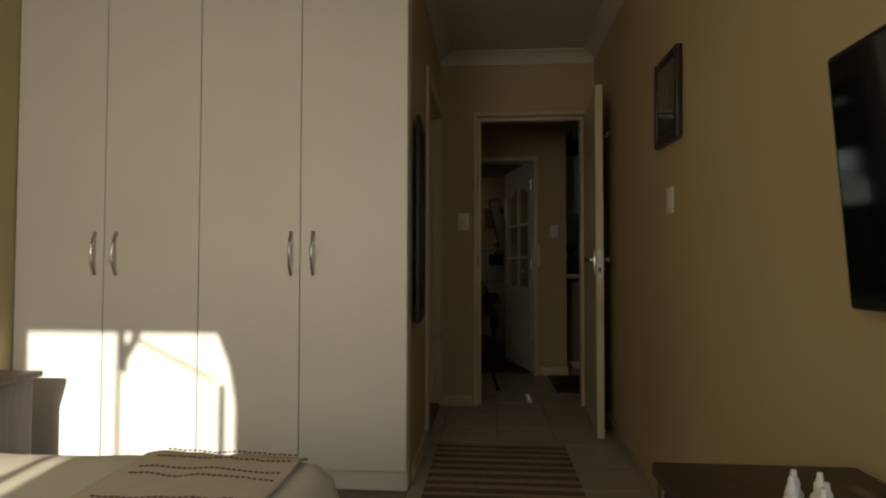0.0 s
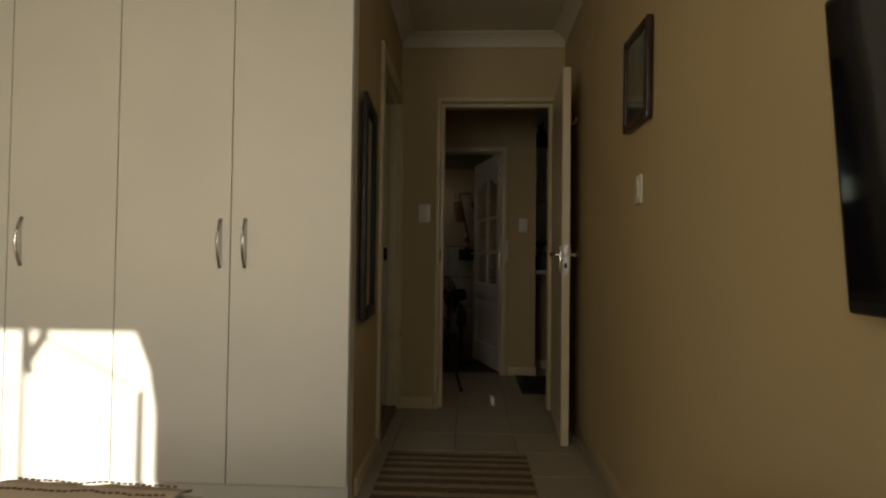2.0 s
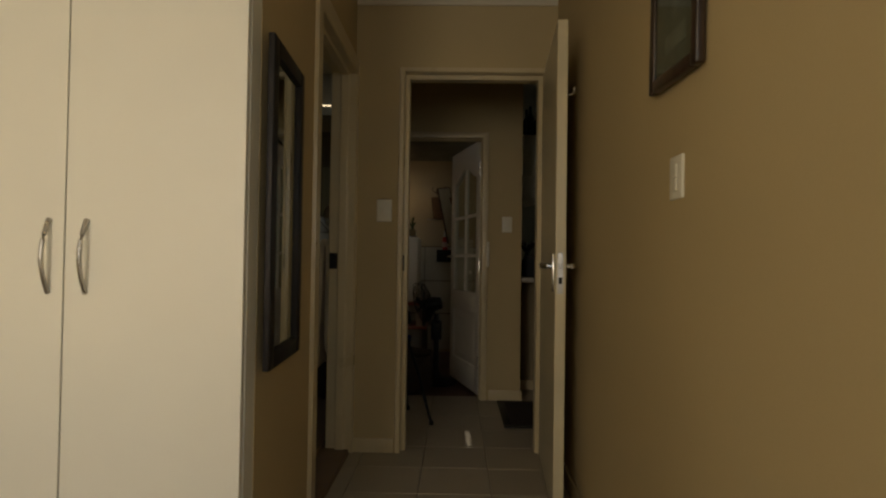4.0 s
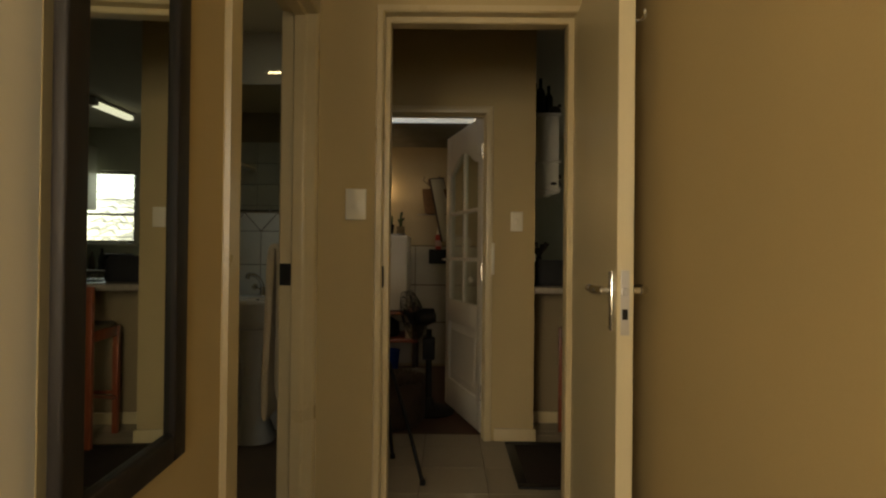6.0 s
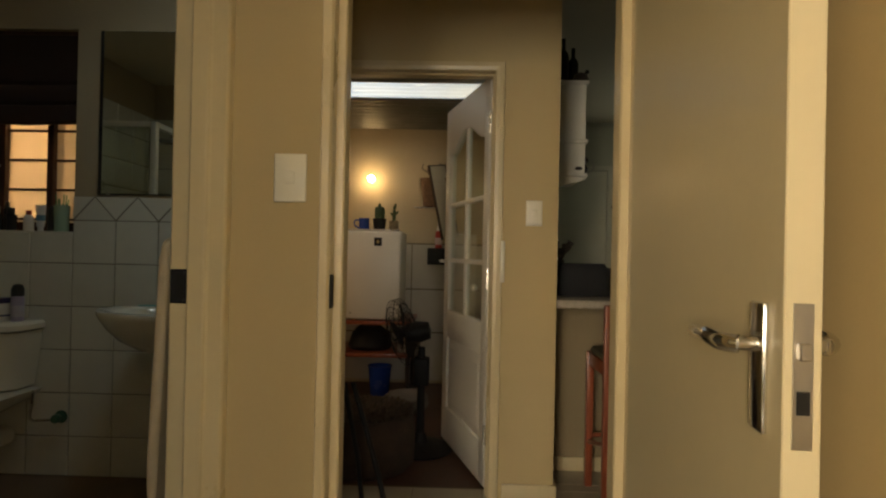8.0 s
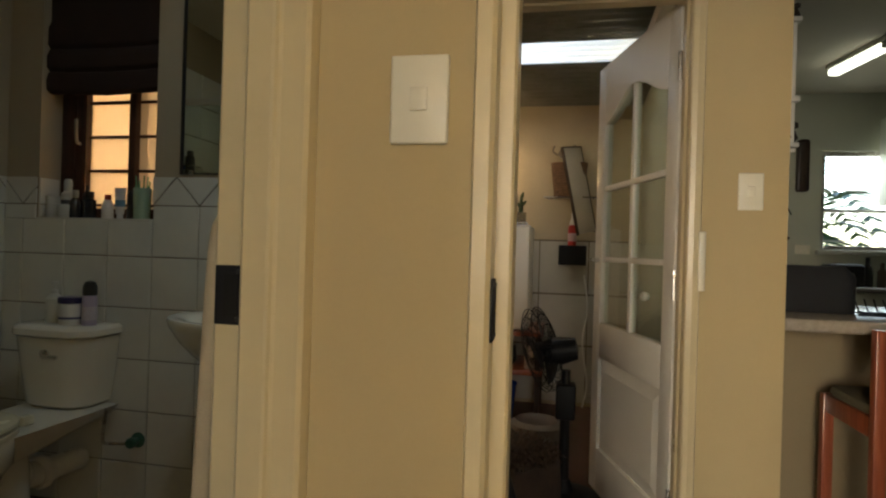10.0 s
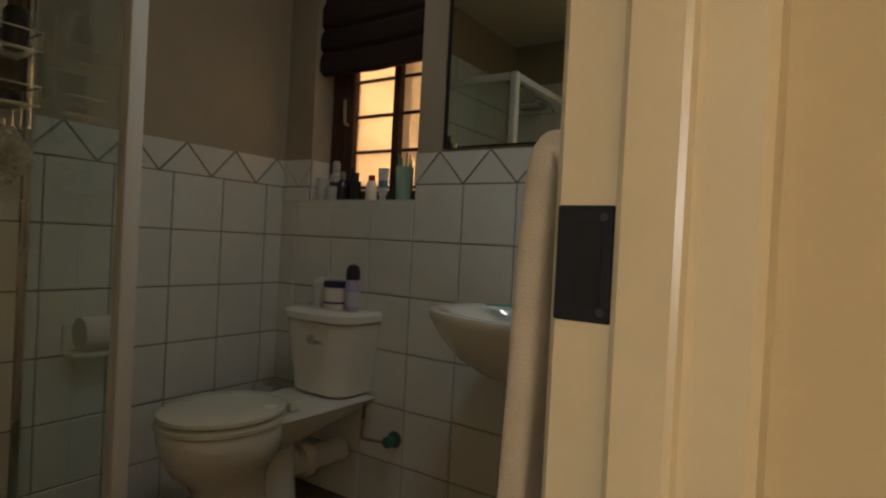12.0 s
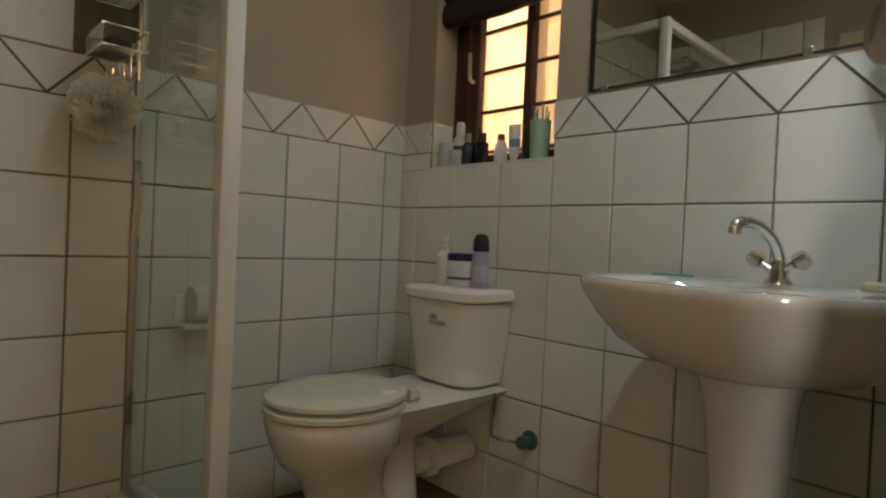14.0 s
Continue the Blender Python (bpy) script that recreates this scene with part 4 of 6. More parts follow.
CT = 0.784
bottle("deodorant_can", (-1.575, 5.47, CT), [(0, 0), (0.025, 0), (0.026, 0.003), (0.026, 0.10), (0.022, 0.112), (0.021, 0.114)], (0.40, 0.36, 0.52), "lilac deodorant can with a black cap on the cistern", [(0.0245, 0.112), (0.0255, 0.118), (0.025, 0.145), (0.018, 0.163), (0.006, 0.168), (0, 0.168)], band=(0.0265, 0.02, 0.07, (0.52, 0.50, 0.58)))
bottle("cream_jar", (-1.650, 5.465, CT), [(0, 0), (0.041, 0), (0.043, 0.003), (0.043, 0.078), (0.040, 0.082)], (0.72, 0.70, 0.66), "white cream jar with a dark blue lid on the cistern", [(0.044, 0.080), (0.046, 0.082), (0.046, 0.100), (0.042, 0.104), (0, 0.104)], (0.02, 0.018, 0.08), "jar", band=(0.0435, 0.022, 0.030, (0.05, 0.05, 0.14)))
bottle("pump_bottle", (-1.752, 5.49, CT), [(0, 0), (0.028, 0), (0.030, 0.004), (0.030, 0.09), (0.014, 0.108), (0.010, 0.112)], (0.66, 0.66, 0.60), "pale pump bottle on the cistern", [(0.011, 0.11), (0.012, 0.125), (0.004, 0.127), (0.004, 0.145), (0.012, 0.147), (0.012, 0.155), (0, 0.156)], (0.6, 0.6, 0.56))
SL = 1.193
bottle("tumbler", (-1.918, 5.645, SL), [(0, 0), (0.030, 0), (0.034, 0.09), (0.031, 0.09), (0.028, 0.006), (0, 0.006)], (0.60, 0.60, 0.56), "pale plastic tumbler on the window ledge", category="tumbler", rough=0.1)
bottle("spray_bottle", (-1.862, 5.650, SL), [(0, 0), (0.024, 0), (0.025, 0.003), (0.025, 0.10), (0.012, 0.115)], (0.62, 0.60, 0.55), "white spray bottle on the window ledge", [(0.014, 0.113), (0.016, 0.116), (0.016, 0.15), (0.012, 0.162), (0, 0.163)], (0.55, 0.55, 0.52), band=(0.0255, 0.02, 0.075, (0.05, 0.05, 0.06)))
bottle("perfume_bottle", (-1.815, 5.640, SL), [(0, 0), (0.022, 0), (0.024, 0.004), (0.022, 0.07), (0.010, 0.085)], (0.03, 0.03, 0.035), "dark perfume bottle on the window ledge", [(0.011, 0.084), (0.012, 0.086), (0.012, 0.115), (0, 0.117)], (0.35, 0.33, 0.28), rough=0.1)
bottle("tall_black_bottle", (-1.790, 5.675, SL), [(0, 0), (0.017, 0), (0.018, 0.003), (0.018, 0.10), (0.009, 0.115), (0.008, 0.14), (0, 0.141)], (0.02, 0.02, 0.02), "slim black bottle on the window ledge")
bottle("aftershave_bottle", (-1.748, 5.640, SL), [(0, 0), (0.028, 0), (0.030, 0.004), (0.030, 0.075), (0.010, 0.082)], (0.018, 0.018, 0.022), "squat black bottle on the window ledge", [(0.016, 0.08), (0.017, 0.082), (0.017, 0.11), (0, 0.112)], sx=1.0, sy=0.6, rough=0.1)
bottle("small_white_bottle", (-1.660, 5.640, SL), [(0, 0), (0.020, 0), (0.022, 0.003), (0.022, 0.055), (0.017, 0.072), (0.011, 0.078)], (0.74, 0.72, 0.68), "small white bottle with a red cap on the window ledge", [(0.012, 0.077), (0.0125, 0.079), (0.012, 0.098), (0, 0.099)], (0.30, 0.045, 0.03))
bottle("toothpaste_tube", (-1.606, 5.645, SL), [(0, 0), (0.014, 0), (0.014, 0.018), (0.019, 0.024), (0.024, 0.10), (0.025, 0.125), (0, 0.126)], (0.68, 0.70, 0.72), "upright white toothpaste tube on the window ledge", sx=1.0, sy=0.55, band=(0.0225, 0.05, 0.085, (0.12, 0.28, 0.42)))
bottle("black_jar", (-1.560, 5.655, SL), [(0, 0), (0.018, 0), (0.018, 0.10), (0.010, 0.12), (0, 0.121)], (0.02, 0.02, 0.022), "slim dark bottle on the window ledge")
cup = bottle("brush_cup", (-1.500, 5.640, SL), [(0, 0), (0.030, 0), (0.034, 0.125), (0.031, 0.125), (0.028, 0.006), (0, 0.006)], (0.30, 0.45, 0.34), "pale green cup of combs on the window ledge", category="cup", rough=0.2)
M_COMB = surface("green_comb", (0.10, 0.36, 0.20), 0.35, bump=0)
for k in range(9):
    a = k * 0.7
    part("comb", add_tube(bmesh.new(), [(0.012 * math.cos(a), 0.012 * math.sin(a), 0.02), (0.026 * math.cos(a), 0.026 * math.sin(a), 0.135 + 0.02 * (k % 3))], 0.003, 6), M_COMB, cup, "green plastic comb")
for k, tx in enumerate((-1.905, -1.845)):
    bottle("glass_jar", (tx, 5.618 - 0.004 * k, SL), [(0, 0), (0.022, 0), (0.024, 0.003), (0.024, 0.05), (0.020, 0.055), (0, 0.056)], (0.50, 0.50, 0.46), "small clear jar on the window ledge", category="jar", rough=0.08)

# towel over its rail
rail = thing("towel_rail", (-0.332, 4.44, 1.128), "chrome towel rail on the bathroom wall", "towel rail")
part("bar", tube([(-0.043, 0.03, 0), (-0.043, 0.56, 0)], 0.008, 12), M_CHROME, rail)
for yy in (0.12, 0.54):
    part("bracket", add_lathe(tube([(-0.0, yy, 0.0), (-0.043, yy, 0.0)], 0.007, 10), [(0.02, 0), (0.02, 0.008), (0.014, 0.010)], seg=14, m=pose(0, yy, 0, 0, -90, 0)), M_CHROME, rail)
M_TOWEL = surface("beige_terry", (0.56, 0.47, 0.33), 1.0, vary=0.16, scale=14, fine=420, bump=0.6)
towel = thing("bath_towel", (-0.352, 4.435, 1.128), "thick beige towel folded over the rail", "towel")
fold = [(-0.056, -0.70), (-0.058, -0.56), (-0.056, -0.42), (-0.052, -0.28), (-0.048, -0.16), (-0.046, -0.07), (-0.044, -0.025), (-0.040, 0.006), (-0.032, 0.018), (-0.020, 0.016), (-0.010, 0.004), (-0.006, -0.03), (-0.004, -0.10), (-0.004, -0.24), (-0.005, -0.42), (-0.005, -0.62)]
bm = bmesh.new()
rows = []
for i in range(33):
    yy = 0.005 + 0.44 * i / 32
    row = []
    for k, (u, w) in enumerate(fold):
        amp = min(1.0, abs(w) * 3)
        front = 1.0 if k < 8 else 0.35
        du = front * (0.012 * amp * noise.noise((yy * 8 + w * 1.5, w * 2, 1)) + 0.005 * noise.noise((yy * 22, w * 5, 3)) + 0.003 * noise.noise((yy * 45, w * 24, 8)))
        dy = 0.012 * amp * noise.noise((w * 5, u * 20, 4)) + 0.004 * noise.noise((w * 26, u * 20, 9)) - 0.015 * abs(w)
        row.append(bm.verts.new((u + du, yy + dy, w + (0.010 * noise.noise((yy * 8, u * 10, 7)) if w < -0.5 else 0.004 * noise.noise((yy * 14, u * 30, 2))))))
    rows.append(row)
for r0, r1 in zip(rows, rows[1:]):
    for k in range(len(fold) - 1):
        bm.faces.new((r0[k], r0[k + 1], r1[k + 1], r1[k]))
tw = part("cloth", bm, M_TOWEL, towel)
so = tw.modifiers.new("pile", "SOLIDIFY")
so.thickness, so.offset = 0.030, 0.0
sb = tw.modifiers.new("round", "SUBSURF")
sb.levels = sb.render_levels = 2

# shower
tray = thing("shower_tray", (-1.795, 4.14, 0.045), "raised shower base with a tiled edge", "shower tray")
part("kerb", boxes((-0.318, 0.46, 0.0, 0.320, 0.56, 0.155), (0.24, -0.585, 0.0, 0.320, 0.46, 0.155)), M_TILE_W, tray, "white tiled kerb", False)
part("tray_floor", boxes((-0.318, -0.585, 0.0, 0.24, 0.46, 0.06)), M_BATH_FLOOR, tray, "brown shower floor", False)
sh = thing("shower_screen", (-1.535, 4.645, 0.200), "shower screen of clear glass with white aluminium posts and rails", "shower screen")
M_ALU = surface("white_aluminium", (0.70, 0.67, 0.60), 0.35, vary=0.05, bump=0.03)
part("corner_post", box(-0.020, -0.020, 0.0, 0.020, 0.020, 1.72, 0.005, 2), M_ALU, sh)
part("top_rail", box(-0.568, -0.016, 1.685, -0.027, 0.016, 1.72, 0.003, 2), M_ALU, sh)
part("top_rail", box(-0.016, -1.090, 1.685, 0.016, -0.027, 1.72, 0.003, 2), M_ALU, sh)
part("wall_channel", box(-0.578, -0.012, 0.0, -0.560, 0.010, 1.684, 0.002, 1), M_STEEL, sh, "grey wall channel")
part("bottom_rail", box(-0.559, -0.010, 0.0, -0.027, 0.010, 0.018, 0.002, 1), M_STEEL, sh)
part("glass_panel", boxes((-0.560, -0.003, 0.018, -0.026, 0.003, 1.685)), M_GLASS, sh, "clear glass panel", False)
part("seal", boxes((-0.0285, -0.006, 0.02, -0.0255, 0.006, 1.68)), M_SHADE_RUBBER, sh)

head = thing("overhead_shower", (-1.80, 3.552, 1.98), "round chrome shower head on its arm", "shower head")
part("arm", tube(curve_points([(0, 0, 0), (0, 0.14, 0.03), (0, 0.30, 0.02), (0, 0.36, -0.03)], 16), 0.010, 10), M_CHROME, head)
part("rose", lathe([(0.012, 0.03), (0.02, 0.02), (0.10, 0.008), (0.104, 0.0), (0.10, -0.006), (0, -0.007)], (0, 0.365, -0.05), 32), M_STEEL, head)
for xx in (-1.83, -1.60):
    tpn = thing("shower_tap", (xx, 3.552, 1.12), "chrome shower tap on the tiled wall", "tap", "shower taps")
    part("flange", lathe([(0.03, 0), (0.03, 0.005), (0.012, 0.012), (0.012, 0.03)], seg=18, m=pose(0, 0, 0, -90, 0, 0)), M_CHROME, tpn)
    part("tap_knob", lathe([(0.018, 0.03), (0.024, 0.034), (0.024, 0.056), (0.016, 0.062), (0, 0.062)], seg=8, m=pose(0, 0, 0, -90, 0, 0)), M_WHITE_PL, tpn)

caddy = thing("shower_caddy", (-2.015, 4.610, 1.200), "wire shower caddy with hooks hung over the glass panel", "shower caddy")
part("hanger_rod", tube(curve_points([(0.0, 0.005, 0.10), (0.0, 0.006, 0.40), (0.0, 0.008, 0.675), (0.0, 0.022, 0.692), (0.0, 0.042, 0.690), (0.0, 0.046, 0.66)], 20), 0.004, 8), M_CHROME, caddy)
for z0 in (0.155, 0.300):
    bsk = part("basket_frame", tube([(-0.075, 0.0, z0 + 0.05), (0.075, 0.0, z0 + 0.05)], 0.003, 6), M_CHROME, caddy)
    loop = [(-0.075, -0.10), (0.075, -0.10), (0.075, 0.0), (-0.075, 0.0), (-0.075, -0.10)]
    for zz in (z0, z0 + 0.05):
        part("rim_wire", tube([(x, y, zz) for x, y in loop], 0.0027, 6), M_CHROME, bsk)
    for k in range(9):
        xx = -0.075 + 0.15 * k / 8
        part("wire", tube([(xx, 0.0, z0 + 0.05), (xx, 0.0, z0), (xx, -0.10, z0), (xx, -0.10, z0 + 0.05)], 0.0016, 5), M_CHROME, bsk)
for hx in (-0.05, 0.01, 0.065):
    part("hook", tube(curve_points([(hx, -0.02, 0.155), (hx, -0.02, 0.105), (hx, -0.038, 0.082), (hx, -0.056, 0.096), (hx, -0.058, 0.115)], 16), 0.0028, 6), M_CHROME, caddy)
bottle("shampoo_bottle", (-2.050, 4.560, 1.500), [(0, 0), (0.026, 0), (0.030, 0.005), (0.030, 0.13), (0.018, 0.145)], (0.66, 0.66, 0.64), "white shampoo bottle in the caddy", [(0.017, 0.144), (0.018, 0.146), (0.018, 0.170), (0, 0.171)], (0.5, 0.5, 0.5), sx=1, sy=0.65, band=(0.0305, 0.03, 0.06, (0.06, 0.12, 0.35)))
bottle("conditioner_bottle", (-1.985, 4.560, 1.500), [(0, 0), (0.024, 0), (0.027, 0.005), (0.027, 0.10), (0.018, 0.112)], (0.03, 0.03, 0.035), "black conditioner bottle in the caddy", [(0.017, 0.111), (0.018, 0.113), (0.018, 0.14), (0, 0.141)], (0.05, 0.05, 0.05))
bottle("soap_tin", (-2.020, 4.560, 1.355), [(0, 0), (0.032, 0), (0.036, 0.008), (0.036, 0.03), (0.02, 0.042), (0, 0.043)], (0.05, 0.05, 0.05), "dark soap tin in the caddy", category="tin")

# bath puff: many folds of netting
puff = thing("bath_puff", (-2.000, 4.535, 1.215), "cream net bath puff hanging from a caddy hook", "bath sponge")
bm = bmesh.new()
rng = random.Random(5)
for k in range(420):
    a, b = rng.uniform(0, 2 * math.pi), math.acos(rng.uniform(-1, 1))
    d = Vector((math.sin(b) * math.cos(a), math.sin(b) * math.sin(a), math.cos(b)))
    side = d.orthogonal().normalized()
    side.rotate(Matrix.Rotation(rng.uniform(0, 6.28), 3, d))
    up = d.cross(side)
    r = 0.076 * rng.uniform(0.78, 1.14)
    w, ph = rng.uniform(0.018, 0.034), rng.uniform(0, 6.28)
    inner, outer = [], []
    for j in range(9):
        f = -1 + j / 4
        edge = d * (r - 0.012 * f * f) + side * (w * f) + up * (0.009 * math.sin(j * 1.7 + ph))
        outer.append(bm.verts.new(edge))
        inner.append(bm.verts.new(edge * 0.72 + up * 0.004 * math.sin(j * 1.1 + ph)))
    for j in range(8):
        bm.faces.new((inner[j], inner[j + 1], outer[j + 1], outer[j]))
M_NET = surface("cream_net", (0.90, 0.88, 0.80), 0.9, vary=0.04, scale=40, island=0.05, bump=0)
thin(M_NET, (0.93, 0.91, 0.83), 0.5)
tagged(part("netting", bm, M_NET, puff), kind="stuff")
part("core", lathe([(0, -0.064), (0.040, -0.052), (0.063, -0.020), (0.064, 0.012), (0.046, 0.044), (0, 0.060)], seg=16), surface("cream_net_core", (0.90, 0.88, 0.80), 0.95), puff)
part("cord", tube(curve_points([(0, 0, 0.05), (0.006, 0.0, 0.085), (0, 0.005, 0.110)], 8), 0.002, 6), M_WHITE_PL, puff)

roll = thing("toilet_roll_holder", (-2.107, 4.83, 0.685), "white ceramic holder with a toilet roll on the tiled wall", "toilet roll holder")
part("holder", add_box(box(0.0, -0.075, -0.045, 0.012, 0.075, 0.05, 0.004, 2), 0.010, -0.075, -0.045, 0.085, 0.075, -0.028, 0.006, 3), M_CERAMIC, roll)
part("paper_roll", lathe([(0.02, -0.05), (0.05, -0.05), (0.051, -0.048), (0.051, 0.048), (0.05, 0.05), (0.02, 0.05)], seg=24, m=pose(0.062, 0, 0.026, 90, 0, 0)), surface("tissue", (0.70, 0.68, 0.62), 1.0, vary=0.05), roll, "white paper roll")
brush = thing("toilet_brush_pot", (-2.02, 5.46, 0.045), "clear plastic pot beside the toilet", "pot")
part("pot", lathe([(0, 0), (0.05, 0), (0.052, 0.01), (0.045, 0.36), (0.040, 0.40), (0.036, 0.40), (0.040, 0.36), (0.046, 0.02), (0, 0.015)], seg=20), surface("cloudy_plastic", (0.60, 0.58, 0.52), 0.2), brush)

bin_ = thing("waste_bin", (-0.52, 5.42, 0.045), "dark brown woven waste bin beside the basin", "bin")
part("bin_body", lathe([(0, 0), (0.10, 0), (0.11, 0.01), (0.13, 0.26), (0.134, 0.27), (0.126, 0.27), (0.104, 0.02), (0, 0.015)], seg=28), M_DARKWOOD, bin_)

# bathroom door, open into the room
door_b = thing("door_2", (-0.368, 3.572, 0.055), "ivory painted bathroom door standing open", "door", "", "structure")
part("leaf", box(-0.760, -0.020, 0.0, 0.0, 0.020, 2.00, 0.002, 1), M_DOOR, door_b)
bm = tube([(-0.70, 0.02, 0.98), (-0.70, 0.065, 0.98), (-0.60, 0.070, 0.98)], 0.009, 10)
part("lever", bm, M_CHROME, door_b, "chrome lever handle")
hg = thing("hinge_plate", (-0.2, 3.462, 1.83), "small ivory hinge on the bathroom door frame", "hinge")
part("hinge_leaf", box(0.0, -0.014, -0.03, 0.014, 0.014, 0.03, 0.002, 1), M_SWITCH, hg)
for zz in (-0.018, 0.018):
    part("screw", lathe([(0, 0), (0.004, 0), (0.003, 0.002), (0, 0.002)], seg=8, m=pose(0.014, 0, zz, 0, 90, 0)), M_STEEL, hg)

# ---- hall ----
mat = thing("door_mat", (0.99, 5.20, 0.0), "dark brown door mat with a raised border", "mat")
M_MAT = surface("dark_mat_pile", (0.030, 0.020, 0.016), 1.0, vary=0.3, scale=40, fine=300, bump=1.0)
part("mat_surface", box(-0.26, -0.29, 0.0, 0.26, 0.29, 0.009, 0.003, 2), M_MAT, mat)
bm = bmesh.new()
for r in ((-0.31, -0.34, 0.31, -0.29), (-0.31, 0.29, 0.31, 0.34), (-0.31, -0.29, -0.26, 0.29), (0.26, -0.29, 0.31, 0.29)):
    add_box(bm, r[0], r[1], 0.0, r[2], r[3], 0.011, 0.003, 2)
part("border", bm, M_BLACK, mat, "black rubber border")

stand = thing("clothes_stand", (0.02, 5.10, 0.0), "black metal folding stand with splayed legs", "stand")
for a, b in (((0.20, -0.20, 0.008), (-0.02, 0.05, 0.62)), ((0.02, 0.16, 0.008), (-0.05, 0.03, 0.62)), ((-0.17, -0.05, 0.008), (-0.06, 0.04, 0.62))):
    lg = part("leg", tube([a, tuple((p + q) / 2 + (0.012 if i == 0 else 0) for i, (p, q) in enumerate(zip(a, b))), b], 0.010, 10), M_BLACK, stand)
    part("rubber_foot", lathe([(0, -0.008), (0.014, -0.008), (0.015, 0.008), (0.012, 0.02), (0, 0.02)], a, 12), M_SHADE_RUBBER, lg)

# porch door: six glazed panes over a raised panel
pd = thing("door_3", (0.562, 5.700, 0.010), "white panelled porch door with arched glazing standing ajar", "door", "", "structure")
pd.matrix_basis = pose(0.562, 5.700, 0.010, 0, 0, 106.2)
W, H = 0.80, 1.975
st = 0.088
part("stile", box(0.0, -0.02, 0.0, st, 0.02, H, 0.003, 2), M_WHITE_DOOR, pd)
part("stile", box(W - st, -0.02, 0.0, W, 0.02, H, 0.003, 2), M_WHITE_DOOR, pd)
part("bottom_rail", box(st, -0.02, 0.0, W - st, 0.02, 0.20, 0.003, 2), M_WHITE_DOOR, pd)
part("lock_rail", box(st, -0.02, 0.62, W - st, 0.02, 0.78, 0.003, 2), M_WHITE_DOOR, pd)
# arched top rail
bm = bmesh.new()
secs = []
for i in range(17):
    s = i / 16
    x = st + (W - 2 * st) * s
    zz = 1.700 + 0.105 * (0.5 - 0.5 * math.cos(2 * math.pi * min(1, max(0, s)))) ** 0.9
    secs.append([(x, -0.02, zz), (x, 0.02, zz), (x, 0.02, H), (x, -0.02, H)])
add_sections(bm, secs)
part("top_rail", bm, M_WHITE_DOOR, pd)
part("glazing_bar", box(W / 2 - 0.014, -0.014, 0.78, W / 2 + 0.014, 0.014, 1.815, 0.003, 2), M_WHITE_DOOR, pd)
for z in (1.075, 1.40):
    for x0, x1 in ((st, W / 2 - 0.014), (W / 2 + 0.014, W - st)):
        part("glazing_bar", box(x0, -0.014, z - 0.012, x1, 0.014, z + 0.012, 0.003, 2), M_WHITE_DOOR, pd)
for x0, x1 in ((st - 0.004, W / 2), (W / 2, W - st + 0.004)):
    for z0, z1 in ((0.778, 1.075), (1.075, 1.40), (1.40, 1.83)):
        p = part("pane", boxes((x0, -0.0025, z0, x1, 0.0025, z1)), M_GLASS, pd, "clear glass", False)
for s in (-1, 1):
    bm = add_sections(bmesh.new(), [[(st, 0.004 * s, 0.20), (W - st, 0.004 * s, 0.20), (W - st, 0.004 * s, 0.62), (st, 0.004 * s, 0.62)],
                                    [(st + 0.02, 0.008 * s, 0.22), (W - st - 0.02, 0.008 * s, 0.22), (W - st - 0.02, 0.008 * s, 0.60), (st + 0.02, 0.008 * s, 0.60)],
                                    [(st + 0.055, 0.017 * s, 0.255), (W - st - 0.055, 0.017 * s, 0.255), (W - st - 0.055, 0.017 * s, 0.565), (st + 0.055, 0.017 * s, 0.565)]])
    part("raised_panel", bm, M_WHITE_DOOR, pd, smooth=False)
bm = tube([(W - 0.055, 0.02, 1.07), (W - 0.055, 0.06, 1.07), (W - 0.15, 0.065, 1.07)], 0.009, 10)
add_tube(bm, [(W - 0.055, -0.02, 1.07), (W - 0.055, -0.06, 1.07), (W - 0.15, -0.065, 1.07)], 0.009, 10)
part("door_handle", bm, M_STEEL, pd, "dull metal lever handle")
part("suncatcher", lathe([(0, -0.02), (0.016, -0.012), (0.02, 0.0), (0.012, 0.014), (0, 0.02)], seg=8, m=pose(0.26, 0.006, 0.94, 90, 0, 0)), surface("pale_trinket", (0.6, 0.6, 0.5), 0.3), pd, "small pale trinket")
for z in (0.25, 1.0, 1.75):
    part("hinge", tube([(-0.004, 0.022, z - 0.05), (-0.004, 0.022, z + 0.05)], 0.007, 8), M_STEEL, pd)
solid("strike_box", box(0.592, 5.562, 1.00, 0.612, 5.578, 1.19, 0.003, 2), M_SWITCH, "ivory plastic door contact on the frame", "door contact")

# ---- porch ----
M_TIN = surface("galvanised_sheet", (0.26, 0.25, 0.22), 0.45, metal=0.6, vary=0.25, scale=6, bump=0.1)
M_CLEARSHEET = glass("fibreglass_sheet", (0.88, 0.86, 0.80), frosted=True)


def sheet(name, y0, y1, material, label):
    bm = bmesh.new()
    n = int((y1 - y0) / 0.0095)
    rows = []
    for i in range(n + 1):
        y = y0 + (y1 - y0) * i / n
        z = 2.45 - 0.098 * (y - 5.7) + 0.010 * math.sin(2 * math.pi * y / 0.076)
        rows.append([bm.verts.new((x, y, z)) for x in (-1.82, -0.5, 0.72)])
    for a, b in zip(rows, rows[1:]):
        for k in range(2):
            bm.faces.new((a[k], a[k + 1], b[k + 1], b[k]))
    ob = setting(name, bm, material, label, True)
    so = ob.modifiers.new("thick", "SOLIDIFY")
    so.thickness = 0.002
    return ob


